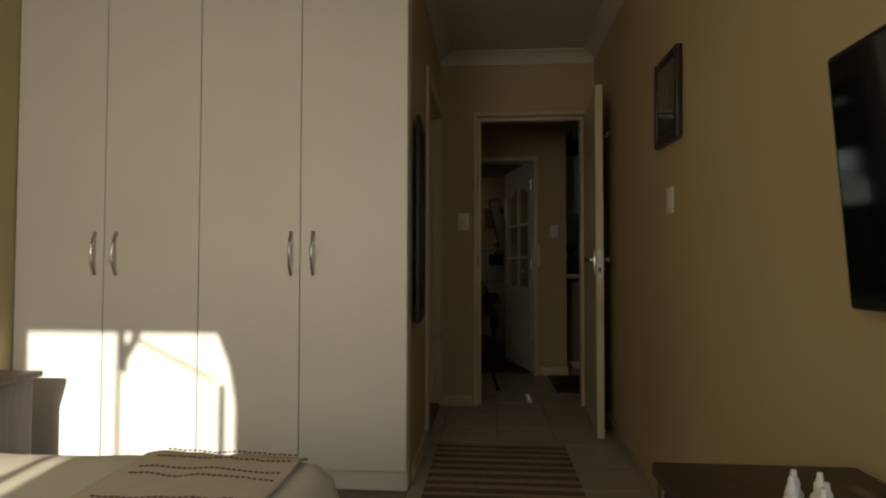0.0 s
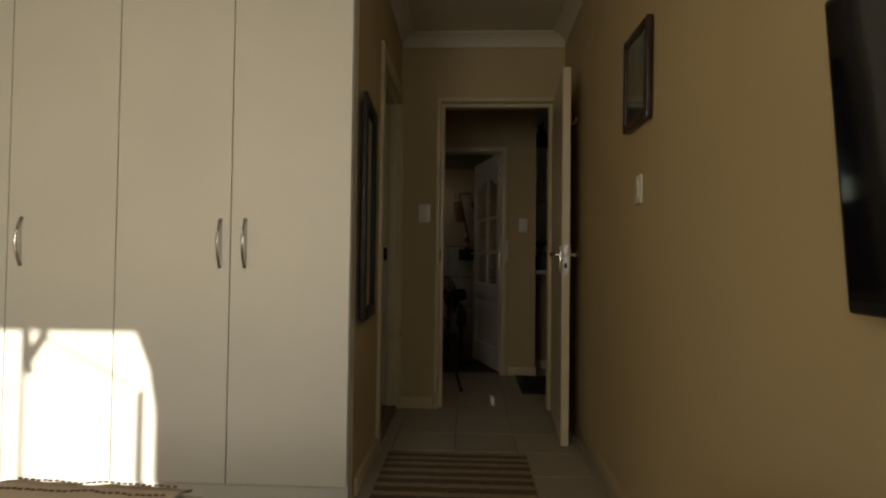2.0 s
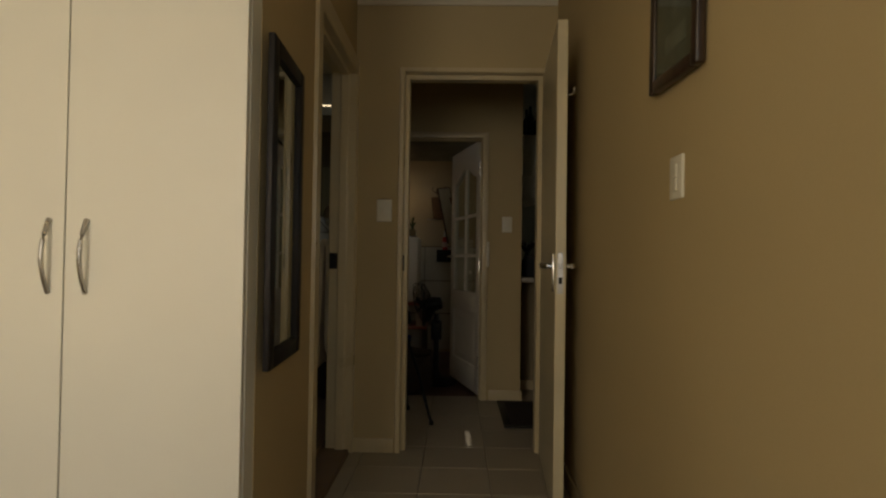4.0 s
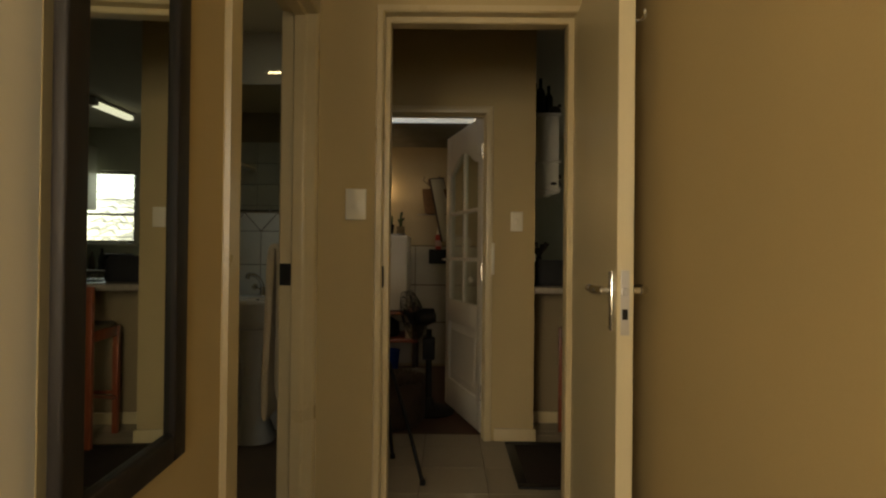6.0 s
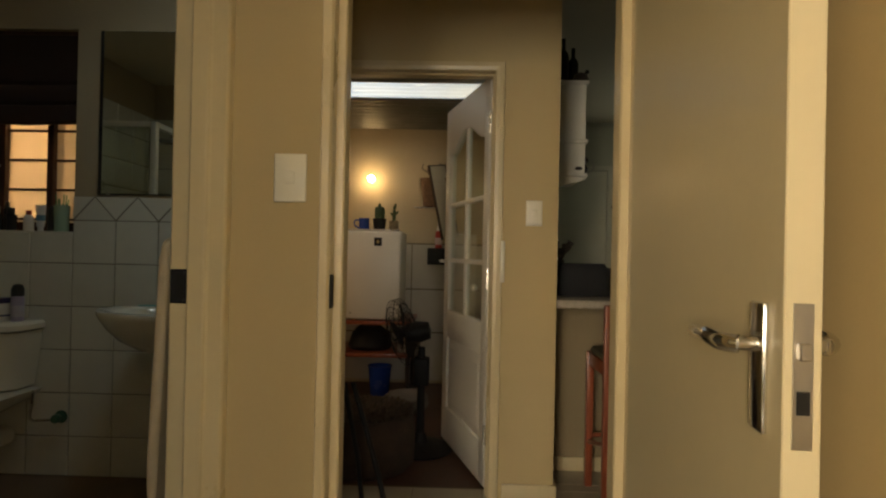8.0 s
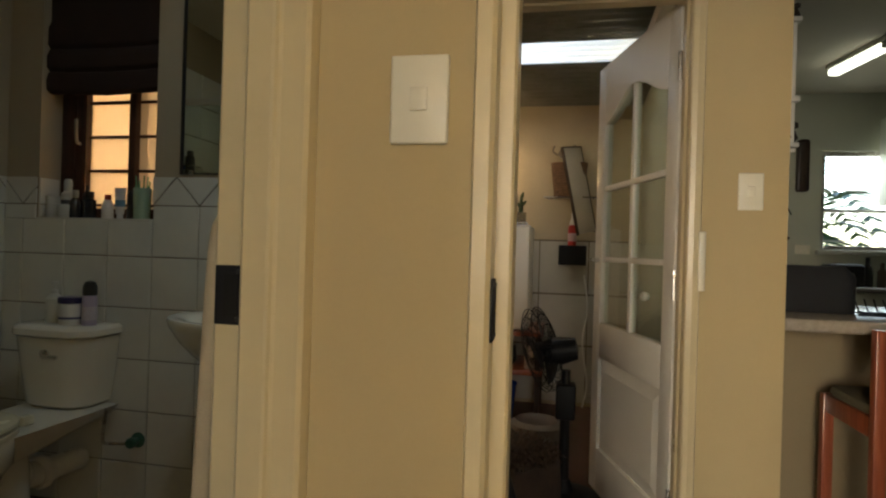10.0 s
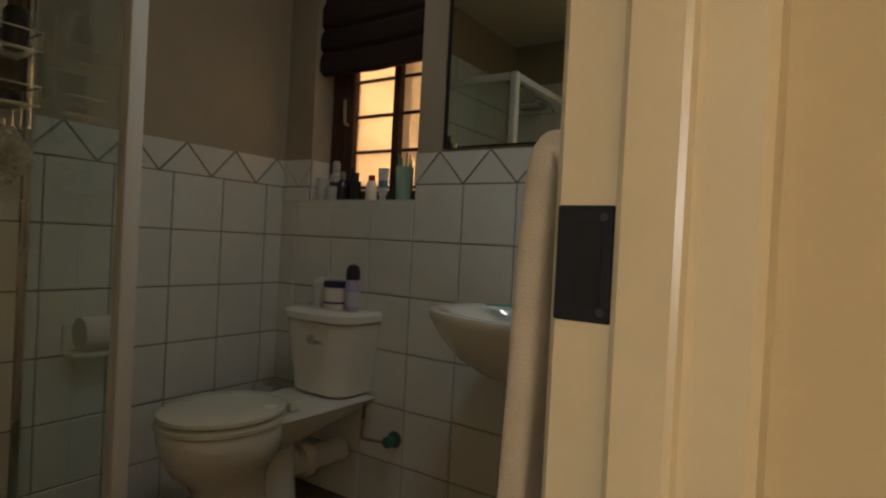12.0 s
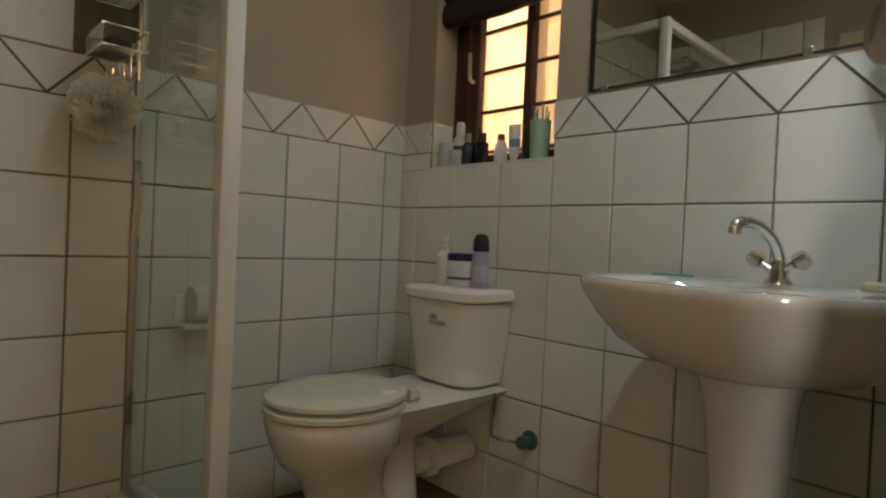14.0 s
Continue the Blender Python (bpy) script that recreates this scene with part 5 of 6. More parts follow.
sheet("roof_sheet_1", 5.70, 6.97, M_TIN, "corrugated grey roof sheet")
sky_sheet = sheet("roof_light", 6.97, 7.27, M_CLEARSHEET, "translucent corrugated roof sheet")
sheet("roof_sheet_2", 7.27, 8.22, M_TIN, "corrugated grey roof sheet")
solid("roof_batten", box(0.56, 5.72, 2.20, 0.62, 8.05, 2.27, 0.004, 2), M_WHITE_DOOR, "pale painted roof beam along the porch wall", "beam", "", "structure")
setting("dado", boxes((-1.7, 8.036, 0.0, 0.72, 8.051, 1.20)), surface("pale_dado", (0.52, 0.49, 0.42), 0.6, vary=0.12, scale=4), "pale painted lower wall")
bm = bmesh.new()
for z in (0.42, 0.80, 1.20):
    add_box(bm, -1.7, 8.032, z - 0.006, 0.72, 8.0365, z + 0.006)
for x in (-0.6, 0.0, 0.36):
    add_box(bm, x - 0.004, 8.032, 0, x + 0.004, 8.0365, 1.20)
setting("dado_joints", bm, M_GROUT, "dark joints of the lower wall")

wl = thing("wall_lamp", (-0.365, 8.05, 1.76), "small lit bulb in a holder on the porch wall", "lamp")
part("lamp_base", lathe([(0.035, 0), (0.035, 0.012), (0.02, 0.02), (0.018, 0.05)], seg=18, m=pose(0, 0, 0, 90, 0, 0)), M_WHITE_PL, wl)
part("bulb", lathe([(0.014, 0.0), (0.02, 0.01), (0.030, 0.03), (0.030, 0.045), (0.018, 0.062), (0, 0.066)], seg=18, m=pose(0, -0.05, 0, 90, 0, 0)), glow("bulb_glow", (1.0, 0.72, 0.38), 7.0), wl, "glowing bulb")

table = thing("porch_shelf", (-0.36, 7.72, -0.03), "dark red-brown shelf table under the small fridge", "shelf")
for z in (0.33, 0.585):
    part("board", box(-0.42, -0.30, z, 0.42, 0.29, z + 0.03, 0.003, 2), M_REDWOOD, table)
for x in (-0.40, 0.37):
    for y in (-0.28, 0.25):
        part("leg", box(x, y, 0, x + 0.035, y + 0.035, 0.585, 0.003, 1), M_DARKWOOD, table)
fr = thing("mini_fridge", (-0.285, 7.66, 0.585), "small white fridge standing on the shelf table", "fridge")
part("cabinet", box(-0.245, -0.20, 0.012, 0.245, 0.25, 0.70, 0.012, 3), M_WHITE_DOOR, fr)
fd = part("fridge_door", box(-0.245, -0.245, 0.012, 0.245, -0.204, 0.695, 0.014, 3), M_WHITE_DOOR, fr)
part("badge", boxes((0.035, -0.2475, 0.585, 0.095, -0.2445, 0.65)), M_BLACK, fd, "small dark badge")
part("badge_mark", boxes((0.055, -0.249, 0.605, 0.075, -0.2472, 0.63)), surface("gold_badge", (0.4, 0.28, 0.1), 0.4), fd)
part("lock", lathe([(0, 0), (0.008, 0), (0.008, 0.004), (0, 0.004)], seg=12, m=pose(-0.14, -0.245, 0.06, 90, 0, 0)), M_STEEL, fd)
for x in (-0.2, 0.2):
    for y in (-0.17, 0.2):
        part("foot", lathe([(0, 0), (0.018, 0), (0.018, 0.014), (0, 0.014)], (x, y, 0), 10), M_BLACK, fr)
FT = 1.287
solid("tray", add_box(box(-0.50, 7.47, FT, -0.06, 7.86, FT + 0.006, 0.002, 1), -0.50, 7.47, FT + 0.005, -0.06, 7.476, FT + 0.016), M_STEEL, "thin metal tray on the fridge", "tray")
mg = thing("mug", (-0.36, 7.60, FT + 0.006), "blue enamel mug on the fridge", "mug")
M_BLUE = surface("blue_enamel", (0.02, 0.06, 0.32), 0.25, vary=0.1, bump=0)
part("mug_body", lathe([(0, 0), (0.040, 0), (0.042, 0.004), (0.042, 0.10), (0.038, 0.10), (0.038, 0.01), (0, 0.008)], seg=24), M_BLUE, mg)
part("handle", tube(curve_points([(-0.042, 0, 0.085), (-0.075, 0, 0.08), (-0.078, 0, 0.045), (-0.042, 0, 0.02)], 16), 0.006, 8), M_BLUE, mg)
pt = thing("cactus_pot", (-0.235, 7.60, FT + 0.006), "black pot of small cacti on the fridge", "plant")
part("pot", lathe([(0, 0), (0.045, 0), (0.055, 0.085), (0.058, 0.09), (0.058, 0.098), (0.05, 0.098), (0.045, 0.085), (0, 0.083)], seg=20), M_BLACK, pt)
M_CACT = surface("cactus_green", (0.045, 0.075, 0.025), 0.7, vary=0.3, scale=40, fine=200, bump=0.6)
rng = random.Random(11)
for k in range(7):
    a = k * 0.9
    bx, by = 0.028 * math.cos(a), 0.028 * math.sin(a)
    hgt = rng.uniform(0.07, 0.15)
    part("cactus_stem", lathe([(0.010, 0), (0.014, hgt * 0.3), (0.015, hgt * 0.7), (0.010, hgt * 0.93), (0, hgt)], (bx, by, 0.085), 9), M_CACT, pt)
pt2 = thing("cactus_pot", (-0.120, 7.62, FT + 0.006), "patterned square pot with a branching cactus on the fridge", "plant")
part("pot", box(-0.036, -0.036, 0, 0.036, 0.036, 0.085, 0.004, 2), surface("patterned_pot", (0.22, 0.17, 0.09), 0.6, vary=0.9, scale=70, fine=120), pt2)
for (a, b, r) in (((0, 0, 0.08), (0.0, 0, 0.19), 0.014), ((0, 0, 0.13), (0.035, 0.0, 0.165), 0.010), ((0, 0, 0.12), (-0.03, 0.0, 0.15), 0.010), ((0.0, 0, 0.18), (0.012, 0, 0.225), 0.011)):
    part("cactus_stem", tube([a, tuple((p + q) / 2 for p, q in zip(a, b)), b], [r, r * 1.15, r * 0.5], 9), M_CACT, pt2)

# things under and beside the shelf
bk = thing("bucket", (-0.21, 7.62, -0.03), "blue plastic bucket on the porch floor", "bucket")
part("bucket_body", lathe([(0, 0), (0.075, 0), (0.095, 0.22), (0.10, 0.225), (0.10, 0.235), (0.09, 0.235), (0.07, 0.01), (0, 0.008)], seg=24), M_BLUE, bk)
solid("carton", box(-0.06, 7.50, 0.33, 0.02, 7.62, 0.50, 0.002, 1), surface("printed_carton", (0.50, 0.44, 0.40), 0.6, vary=0.5, scale=25), "white and red printed carton on the lower shelf", "box")
solid("storage_bag", add_sections(bmesh.new(), [ellipse(-0.30, 7.66, 0.33, 0.16, 0.12), ellipse(-0.30, 7.66, 0.36, 0.18, 0.14), ellipse(-0.29, 7.66, 0.46, 0.16, 0.12), ellipse(-0.30, 7.66, 0.52, 0.09, 0.06)]), M_BLACK, "black bag on the lower shelf", "bag")

pouf = thing("pouf", (-0.08, 6.06, -0.03), "round brown pouf with a shaggy top on the porch floor", "pouf")
part("pouf_body", lathe([(0, 0), (0.235, 0), (0.262, 0.03), (0.27, 0.16), (0.262, 0.26), (0.235, 0.29), (0, 0.295)], seg=40), surface("brown_hide", (0.055, 0.035, 0.025), 0.9, vary=0.4, scale=18, fine=150, bump=0.8), pouf)
bm = bmesh.new()
for k in range(900):
    a, r = rng.uniform(0, 6.283), 0.25 * math.sqrt(rng.random())
    x, y = r * math.cos(a), r * math.sin(a)
    b = a + rng.uniform(-1.0, 1.0)
    l = rng.uniform(0.03, 0.055)
    w = Vector((-math.sin(b), math.cos(b), 0)) * 0.004
    p0, p1, p2 = Vector((x, y, 0.290)), Vector((x + math.cos(b) * l * 0.5, y + math.sin(b) * l * 0.5, 0.315)), Vector((x + math.cos(b) * l, y + math.sin(b) * l, 0.300))
    v = [bm.verts.new(p) for p in (p0 - w, p0 + w, p1 + w, p2, p1 - w)]
    bm.faces.new(v)
tagged(part("shag", bm, surface("shag_fibre", (0.10, 0.072, 0.05), 0.95, island=0.5), pouf, "shaggy brown fibres"), kind="stuff")

cb = thing("pet_bed", (0.045, 7.17, -0.03), "small round grey pet bed with a red cushion", "pet bed")
part("rim", lathe([(0.09, 0.01), (0.13, 0.0), (0.165, 0.04), (0.16, 0.10), (0.13, 0.125), (0.105, 0.10), (0.095, 0.04)], seg=28), surface("grey_fleece", (0.22, 0.20, 0.18), 1.0, vary=0.2, fine=200, bump=1.0), cb)
part("cushion", lathe([(0, 0.0), (0.10, 0.0), (0.105, 0.03), (0.08, 0.055), (0, 0.06)], seg=24), surface("red_cloth", (0.30, 0.025, 0.02), 0.9), cb, "red cushion")

fan = thing("pedestal_fan", (0.20, 6.33, -0.03), "black pedestal fan at rest on the porch floor", "fan")
part("base", lathe([(0, 0), (0.19, 0), (0.195, 0.012), (0.15, 0.03), (0.05, 0.05), (0.03, 0.10)], seg=32), M_BLACK, fan)
part("pole", tube([(0, 0, 0.05), (0, 0, 0.60)], [0.026, 0.020], 14), M_BLACK, fan)
part("control_box", box(-0.045, -0.055, 0.38, 0.045, 0.05, 0.54, 0.012, 3), M_BLACK, fan)
part("motor", lathe([(0.02, -0.02), (0.055, -0.015), (0.065, 0.05), (0.05, 0.12), (0, 0.13)], seg=20, m=pose(-0.075, 0.0, 0.68, 0, 80, 0)), M_BLACK, fan)
fm = pose(-0.11, 0.0, 0.69, 0, -108, -12)
cage = bmesh.new()
for rr in (0.06, 0.11, 0.16, 0.195):
    for zz in (0.05 * math.sqrt(max(0, 1 - (rr / 0.2) ** 2)) + 0.012, -0.04 * math.sqrt(max(0, 1 - (rr / 0.2) ** 2)) - 0.012):
        pts = [fm @ Vector((rr * math.cos(6.2832 * k / 30), rr * math.sin(6.2832 * k / 30), zz)) for k in range(31)]
        add_tube(cage, pts, 0.0022, 5)
for k in range(30):
    a = 6.2832 * k / 30
    pts = [fm @ Vector((r * math.cos(a), r * math.sin(a), z)) for r, z in ((0.03, 0.06), (0.10, 0.052), (0.165, 0.036), (0.198, 0.0), (0.165, -0.036), (0.10, -0.048), (0.03, -0.055))]
    add_tube(cage, pts, 0.0014, 4)
part("cage", cage, M_BLACK, fan)
for k in range(3):
    bm = bmesh.new()
    a0 = k * 2.094
    ring = []
    for j in range(9):
        s = j / 8
        ring.append([fm @ Vector((r * math.cos(a0 + s * 1.1), r * math.sin(a0 + s * 1.1), (s - 0.5) * 0.035 * (r / 0.15) + t)) for r, t in ((0.03, 0.001), (0.10, 0.001), (0.165, 0.001), (0.165, -0.001), (0.10, -0.001), (0.03, -0.001))])
    add_sections(bm, ring)
    part("blade", bm, M_BLACK, fan)
part("hub", lathe([(0, -0.03), (0.035, -0.025), (0.035, 0.02), (0, 0.04)], seg=16, m=fm), M_BLACK, fan)

solid("wall_box", box(0.14, 7.94, 1.02, 0.34, 8.036, 1.165, 0.006, 2), M_BLACK, "black holder box on the porch wall", "box")
sb_ = bottle("spray_can", (0.235, 7.985, 1.165), [(0, 0), (0.030, 0), (0.031, 0.004), (0.031, 0.13), (0.022, 0.15)], (0.42, 0.03, 0.025), "red spray bottle with a white nozzle on the wall box", [(0.020, 0.148), (0.022, 0.15), (0.016, 0.185), (0.010, 0.20), (0.010, 0.235), (0, 0.237)], (0.70, 0.68, 0.64), group="porch bottles", band=(0.0315, 0.03, 0.09, (0.55, 0.40, 0.40)))
wb = thing("wicker_basket", (0.20, 7.98, 1.52), "brown wicker basket on a wire shelf", "basket")
bm = bmesh.new()
for k in range(14):
    z = 0.012 + 0.018 * k
    w, d = 0.10 + 0.002 * k, 0.055
    pts = [Vector((w * math.cos(6.2832 * i / 20), d * math.sin(6.2832 * i / 20) + 0.004 * math.sin(i * 3.1416 + k * 3.1416), z)) for i in range(21)]
    add_tube(bm, pts, 0.010, 6)
part("woven_body", bm, surface("wicker", (0.16, 0.09, 0.05), 0.8, vary=0.4, scale=40), wb)
solid("wire_shelf", add_tube(add_tube(tube([(0.02, 7.90, 1.515), (0.42, 7.90, 1.515)], 0.004, 6), [(0.02, 7.98, 1.515), (0.42, 7.98, 1.515)], 0.004, 6), [(0.06, 7.88, 1.512), (0.06, 8.05, 1.512)], 0.004, 6), M_STEEL, "thin wire shelf on the porch wall", "shelf")
lb = thing("serving_board", (0.335, 7.90, 1.26), "pale framed board leaning on the porch wall", "board")
part("board", box(-0.11, -0.008, 0.0, 0.11, 0.008, 0.62, 0.003, 2, pose(0, 0, 0, -8, -9, 55)), surface("pale_board", (0.50, 0.46, 0.38), 0.5, vary=0.1), lb)
part("edge_frame", boxes((-0.118, -0.010, -0.008, -0.108, 0.010, 0.628), (0.108, -0.010, -0.008, 0.118, 0.010, 0.628), (-0.108, -0.010, 0.618, 0.108, 0.010, 0.628)), M_DARKWOOD, lb).matrix_basis = pose(0, 0, 0, -8, -9, 55)
solid("bird_ornament", add_tube(add_lathe(lathe([(0, 0), (0.03, 0.005), (0.045, 0.035), (0.035, 0.07), (0.012, 0.09), (0, 0.095)], (0.18, 7.98, 1.80), 14, 1.5, 0.7), [(0, 0.0), (0.018, 0.01), (0.02, 0.03), (0, 0.045)], (0.235, 7.98, 1.865), 10), curve_points([(0.12, 7.98, 1.83), (0.08, 7.98, 1.86), (0.09, 7.98, 1.90)], 8), 0.007, 6), surface("grey_pottery", (0.20, 0.16, 0.12), 0.6), "small clay bird ornament above the basket", "ornament")
cab = tube(curve_points([(0.33, 8.02, 0.95), (0.36, 8.0, 0.70), (0.33, 7.98, 0.45), (0.37, 8.0, 0.15), (0.34, 7.98, -0.02)], 24), 0.006, 6)
solid("power_cable", cab, M_WHITE_PL, "pale cable hanging down the porch wall", "cable")

# ---- kitchen ----
M_TOP = surface("speckled_counter_top", (0.36, 0.31, 0.26), 0.16, vary=0.2, scale=60, fine=300, bump=0.02)
M_CUP = surface("pale_cupboard", (0.62, 0.61, 0.52), 0.4, vary=0.04, bump=0.04)
cnt = thing("breakfast_counter", (1.95, 6.0, 0), "breakfast counter with a speckled top on a tan panel", "counter")
part("counter_top", box(-1.093, -0.415, 0.885, 1.3, 0.32, 0.925, 0.008, 3), M_TOP, cnt)
part("front_panel", box(-1.093, -0.02, 0.0, 1.28, 0.06, 0.885, 0.002, 1), surface("tan_panel_paint", (0.28, 0.215, 0.125), 0.7, vary=0.08, scale=3.0, fine=140, bump=0.12), cnt, "tan painted panel")
part("kick_board", box(-1.093, -0.034, 0.0, 1.28, -0.021, 0.075, 0.003, 1), M_FRAME, cnt)


def stool(at, turn, label):
    t = thing("bar_stool", at, label, "stool", "", "", turn)
    for x in (-0.16, 0.16):
        part("front_leg", box(x - 0.017, 0.146, 0, x + 0.017, 0.180, 0.66, 0.004, 2), M_REDWOOD, t)
        part("back_post", box(x - 0.017, -0.180, 0, x + 0.017, -0.146, 0.915, 0.004, 2), M_REDWOOD, t)
        part("side_rail", box(x - 0.011, -0.146, 0.60, x + 0.011, 0.146, 0.66, 0.003, 2), M_REDWOOD, t)
        part("side_stretcher", tube([(x, -0.15, 0.30), (x, 0.15, 0.22)], 0.011, 8), M_REDWOOD, t)
    part("front_rail", box(-0.143, 0.152, 0.60, 0.143, 0.174, 0.66, 0.003, 2), M_REDWOOD, t)
    part("rear_rail", box(-0.143, -0.174, 0.60, 0.143, -0.152, 0.66, 0.003, 2), M_REDWOOD, t)
    part("back_rest", add_sections(bmesh.new(), [[(x, -0.172 - 0.018 * (1 - (x / 0.143) ** 2), 0.80), (x, -0.150 - 0.018 * (1 - (x / 0.143) ** 2), 0.80), (x, -0.150 - 0.018 * (1 - (x / 0.143) ** 2), 0.905), (x, -0.172 - 0.018 * (1 - (x / 0.143) ** 2), 0.905)] for x in [-0.143 + 0.286 * k / 10 for k in range(11)]]), M_REDWOOD, t)
    part("foot_rest", tube([(-0.16, 0.163, 0.25), (0.16, 0.163, 0.25)], 0.011, 8), M_REDWOOD, t)
    bm = add_sections(bmesh.new(), [ellipse(0, 0.0, 0.662, 0.165, 0.165, 32, None, 6), ellipse(0, 0.0, 0.675, 0.172, 0.172, 32, None, 6), ellipse(0, 0, 0.69, 0.165, 0.165, 32, None, 6), ellipse(0, 0, 0.697, 0.10, 0.10, 32, None, 4)])
    part("seat", bm, surface("dull_green_seat", (0.17, 0.15, 0.09), 0.7, vary=0.15), t, "dull green padded seat")
    return t


stool((1.22, 5.62, 0), 0, "red-stained wooden bar stool with a green padded seat at the counter")

# open shelves on the wall end
hs = thing("wall_shelf", (0.857, 6.62, 0), "white open wall shelves holding bottles and ornaments", "shelf")
for z in (1.80, 2.15):
    part("shelf_board", box(0.0, -0.25, z, 0.305, 0.30, z + 0.022, 0.003, 2), M_WHITE_DOOR, hs)
for z0, z1 in ((1.62, 1.80), (1.822, 2.15)):
    part("upright", box(0.10, -0.235, z0, 0.290, -0.215, z1, 0.002, 1), M_WHITE_DOOR, hs)
part("shelf_board", box(0.0, -0.25, 1.60, 0.305, 0.30, 1.62, 0.003, 2), M_WHITE_DOOR, hs)
part("bracket", add_sections(bmesh.new(), [[(0.0, -0.22, 1.50), (0.0, -0.22, 1.60), (0.30, -0.22, 1.60), (0.30, -0.22, 1.585)], [(0.0, -0.20, 1.50), (0.0, -0.20, 1.60), (0.30, -0.20, 1.60), (0.30, -0.20, 1.585)]]), M_WHITE_DOOR, hs)
for x, y, h, r in ((1.02, 6.47, 0.28, 0.036), (1.09, 6.52, 0.24, 0.034), (1.01, 6.66, 0.30, 0.037)):
    bottle("wine_bottle", (x, y, 2.172), [(0, 0), (r, 0), (r, h * 0.6), (r * 0.8, h * 0.68), (r * 0.38, h * 0.76), (r * 0.36, h), (0, h)], (0.012, 0.014, 0.010), "dark glass bottle on the top shelf", group="shelf bottles", rough=0.1)
M_DARKCLAY = surface("dark_clay", (0.035, 0.025, 0.02), 0.6, vary=0.3)
for x, y, z, s in ((1.12, 6.42, 2.172, 1.0), (1.06, 6.43, 1.822, 0.9), (1.11, 6.42, 1.62, 1.3)):
    bm = lathe([(0, 0), (0.025 * s, 0), (0.038 * s, 0.02 * s), (0.030 * s, 0.045 * s), (0.012 * s, 0.06 * s), (0, 0.062 * s)], (x, y, z), 14, 1.3, 0.8)
    add_lathe(bm, [(0, 0), (0.014 * s, 0.006 * s), (0.014 * s, 0.02 * s), (0, 0.03 * s)], (x + 0.035 * s, y, z + 0.05 * s), 10)
    solid("hen_ornament", bm, M_DARKCLAY, "dark clay hen ornament on the wall shelf", "ornament", "shelf ornaments")
ringob = bmesh.new()
add_tube(ringob, [(1.24 + 0.045 * math.cos(6.2832 * k / 24), 6.75, 1.72 + 0.045 * math.sin(6.2832 * k / 24)) for k in range(25)], 0.004, 6)
add_tube(ringob, [(1.16, 6.75, 1.765), (1.24, 6.75, 1.765)], 0.004, 6)
solid("towel_ring", ringob, M_STEEL, "thin metal ring hanging at the shelf end", "towel ring")

# things on the counter
solid("black_bag", add_sections(bmesh.new(), [ellipse(1.03, 5.90, 0.926, 0.135, 0.075, 28, None, 5), ellipse(1.03, 5.90, 0.94, 0.14, 0.08, 28, None, 5), ellipse(1.035, 5.90, 1.05, 0.138, 0.075, 28, None, 5), ellipse(1.03, 5.90, 1.09, 0.115, 0.055, 28, None, 4)]), surface("black_cloth", (0.012, 0.013, 0.016), 0.8, vary=0.3, bump=0.3), "black cloth bag on the counter", "bag")
vs = thing("dark_vase", (0.955, 6.06, 0.925), "dark vase of dried stems on the counter", "vase")
part("vase_body", lathe([(0, 0), (0.03, 0), (0.045, 0.05), (0.035, 0.12), (0.018, 0.16), (0.022, 0.18), (0, 0.178)], seg=18), M_DARKCLAY, vs)
bm = bmesh.new()
for k in range(26):
    a = rng.uniform(0, 6.28)
    l = rng.uniform(0.05, 0.11)
    tip = Vector((math.cos(a) * l * 0.6, math.sin(a) * l * 0.6, 0.17 + l))
    add_tube(bm, [(0, 0, 0.16), tuple(tip * 0.5 + Vector((0, 0, 0.09))), tuple(tip)], [0.002, 0.002, 0.012], 5)
tagged(part("dried_stems", bm, M_DARKCLAY, vs), kind="stuff")
solid("canister", lathe([(0, 0), (0.032, 0), (0.034, 0.004), (0.034, 0.13), (0.030, 0.14), (0, 0.142)], (1.215, 6.05, 0.925), 20), M_BLACK, "black canister on the counter", "canister")
wr = thing("wire_rack", (1.28, 5.85, 0.925), "black wire rack on the counter", "rack")
for k in range(7):
    part("wire", tube([(-0.10 + 0.03 * k, -0.07, 0.008), (-0.11 + 0.03 * k, 0.05, 0.008), (-0.11 + 0.03 * k, 0.08, 0.05)], 0.003, 5), M_BLACK, wr)
for yy in (-0.06, 0.05):
    part("cross_wire", tube([(-0.13, yy, 0.004), (0.12, yy, 0.004)], 0.003, 5), M_BLACK, wr)

tl = thing("tube_light", (2.14, 8.10, 2.56), "lit fluorescent tube light on the kitchen ceiling", "ceiling light", turn=8)
part("batten", box(-0.045, -0.34, -0.035, 0.045, 0.31, 0.0, 0.006, 2), M_WHITE_PL, tl)
part("diffuser", box(-0.040, -0.28, -0.080, 0.040, 0.30, -0.035, 0.014, 4), glow("tube_glow", (0.95, 1.0, 0.86), 0.22), tl, "glowing white diffuser")
part("end_cap", box(-0.043, -0.345, -0.075, 0.043, -0.285, -0.034, 0.008, 3), M_CUP, tl)

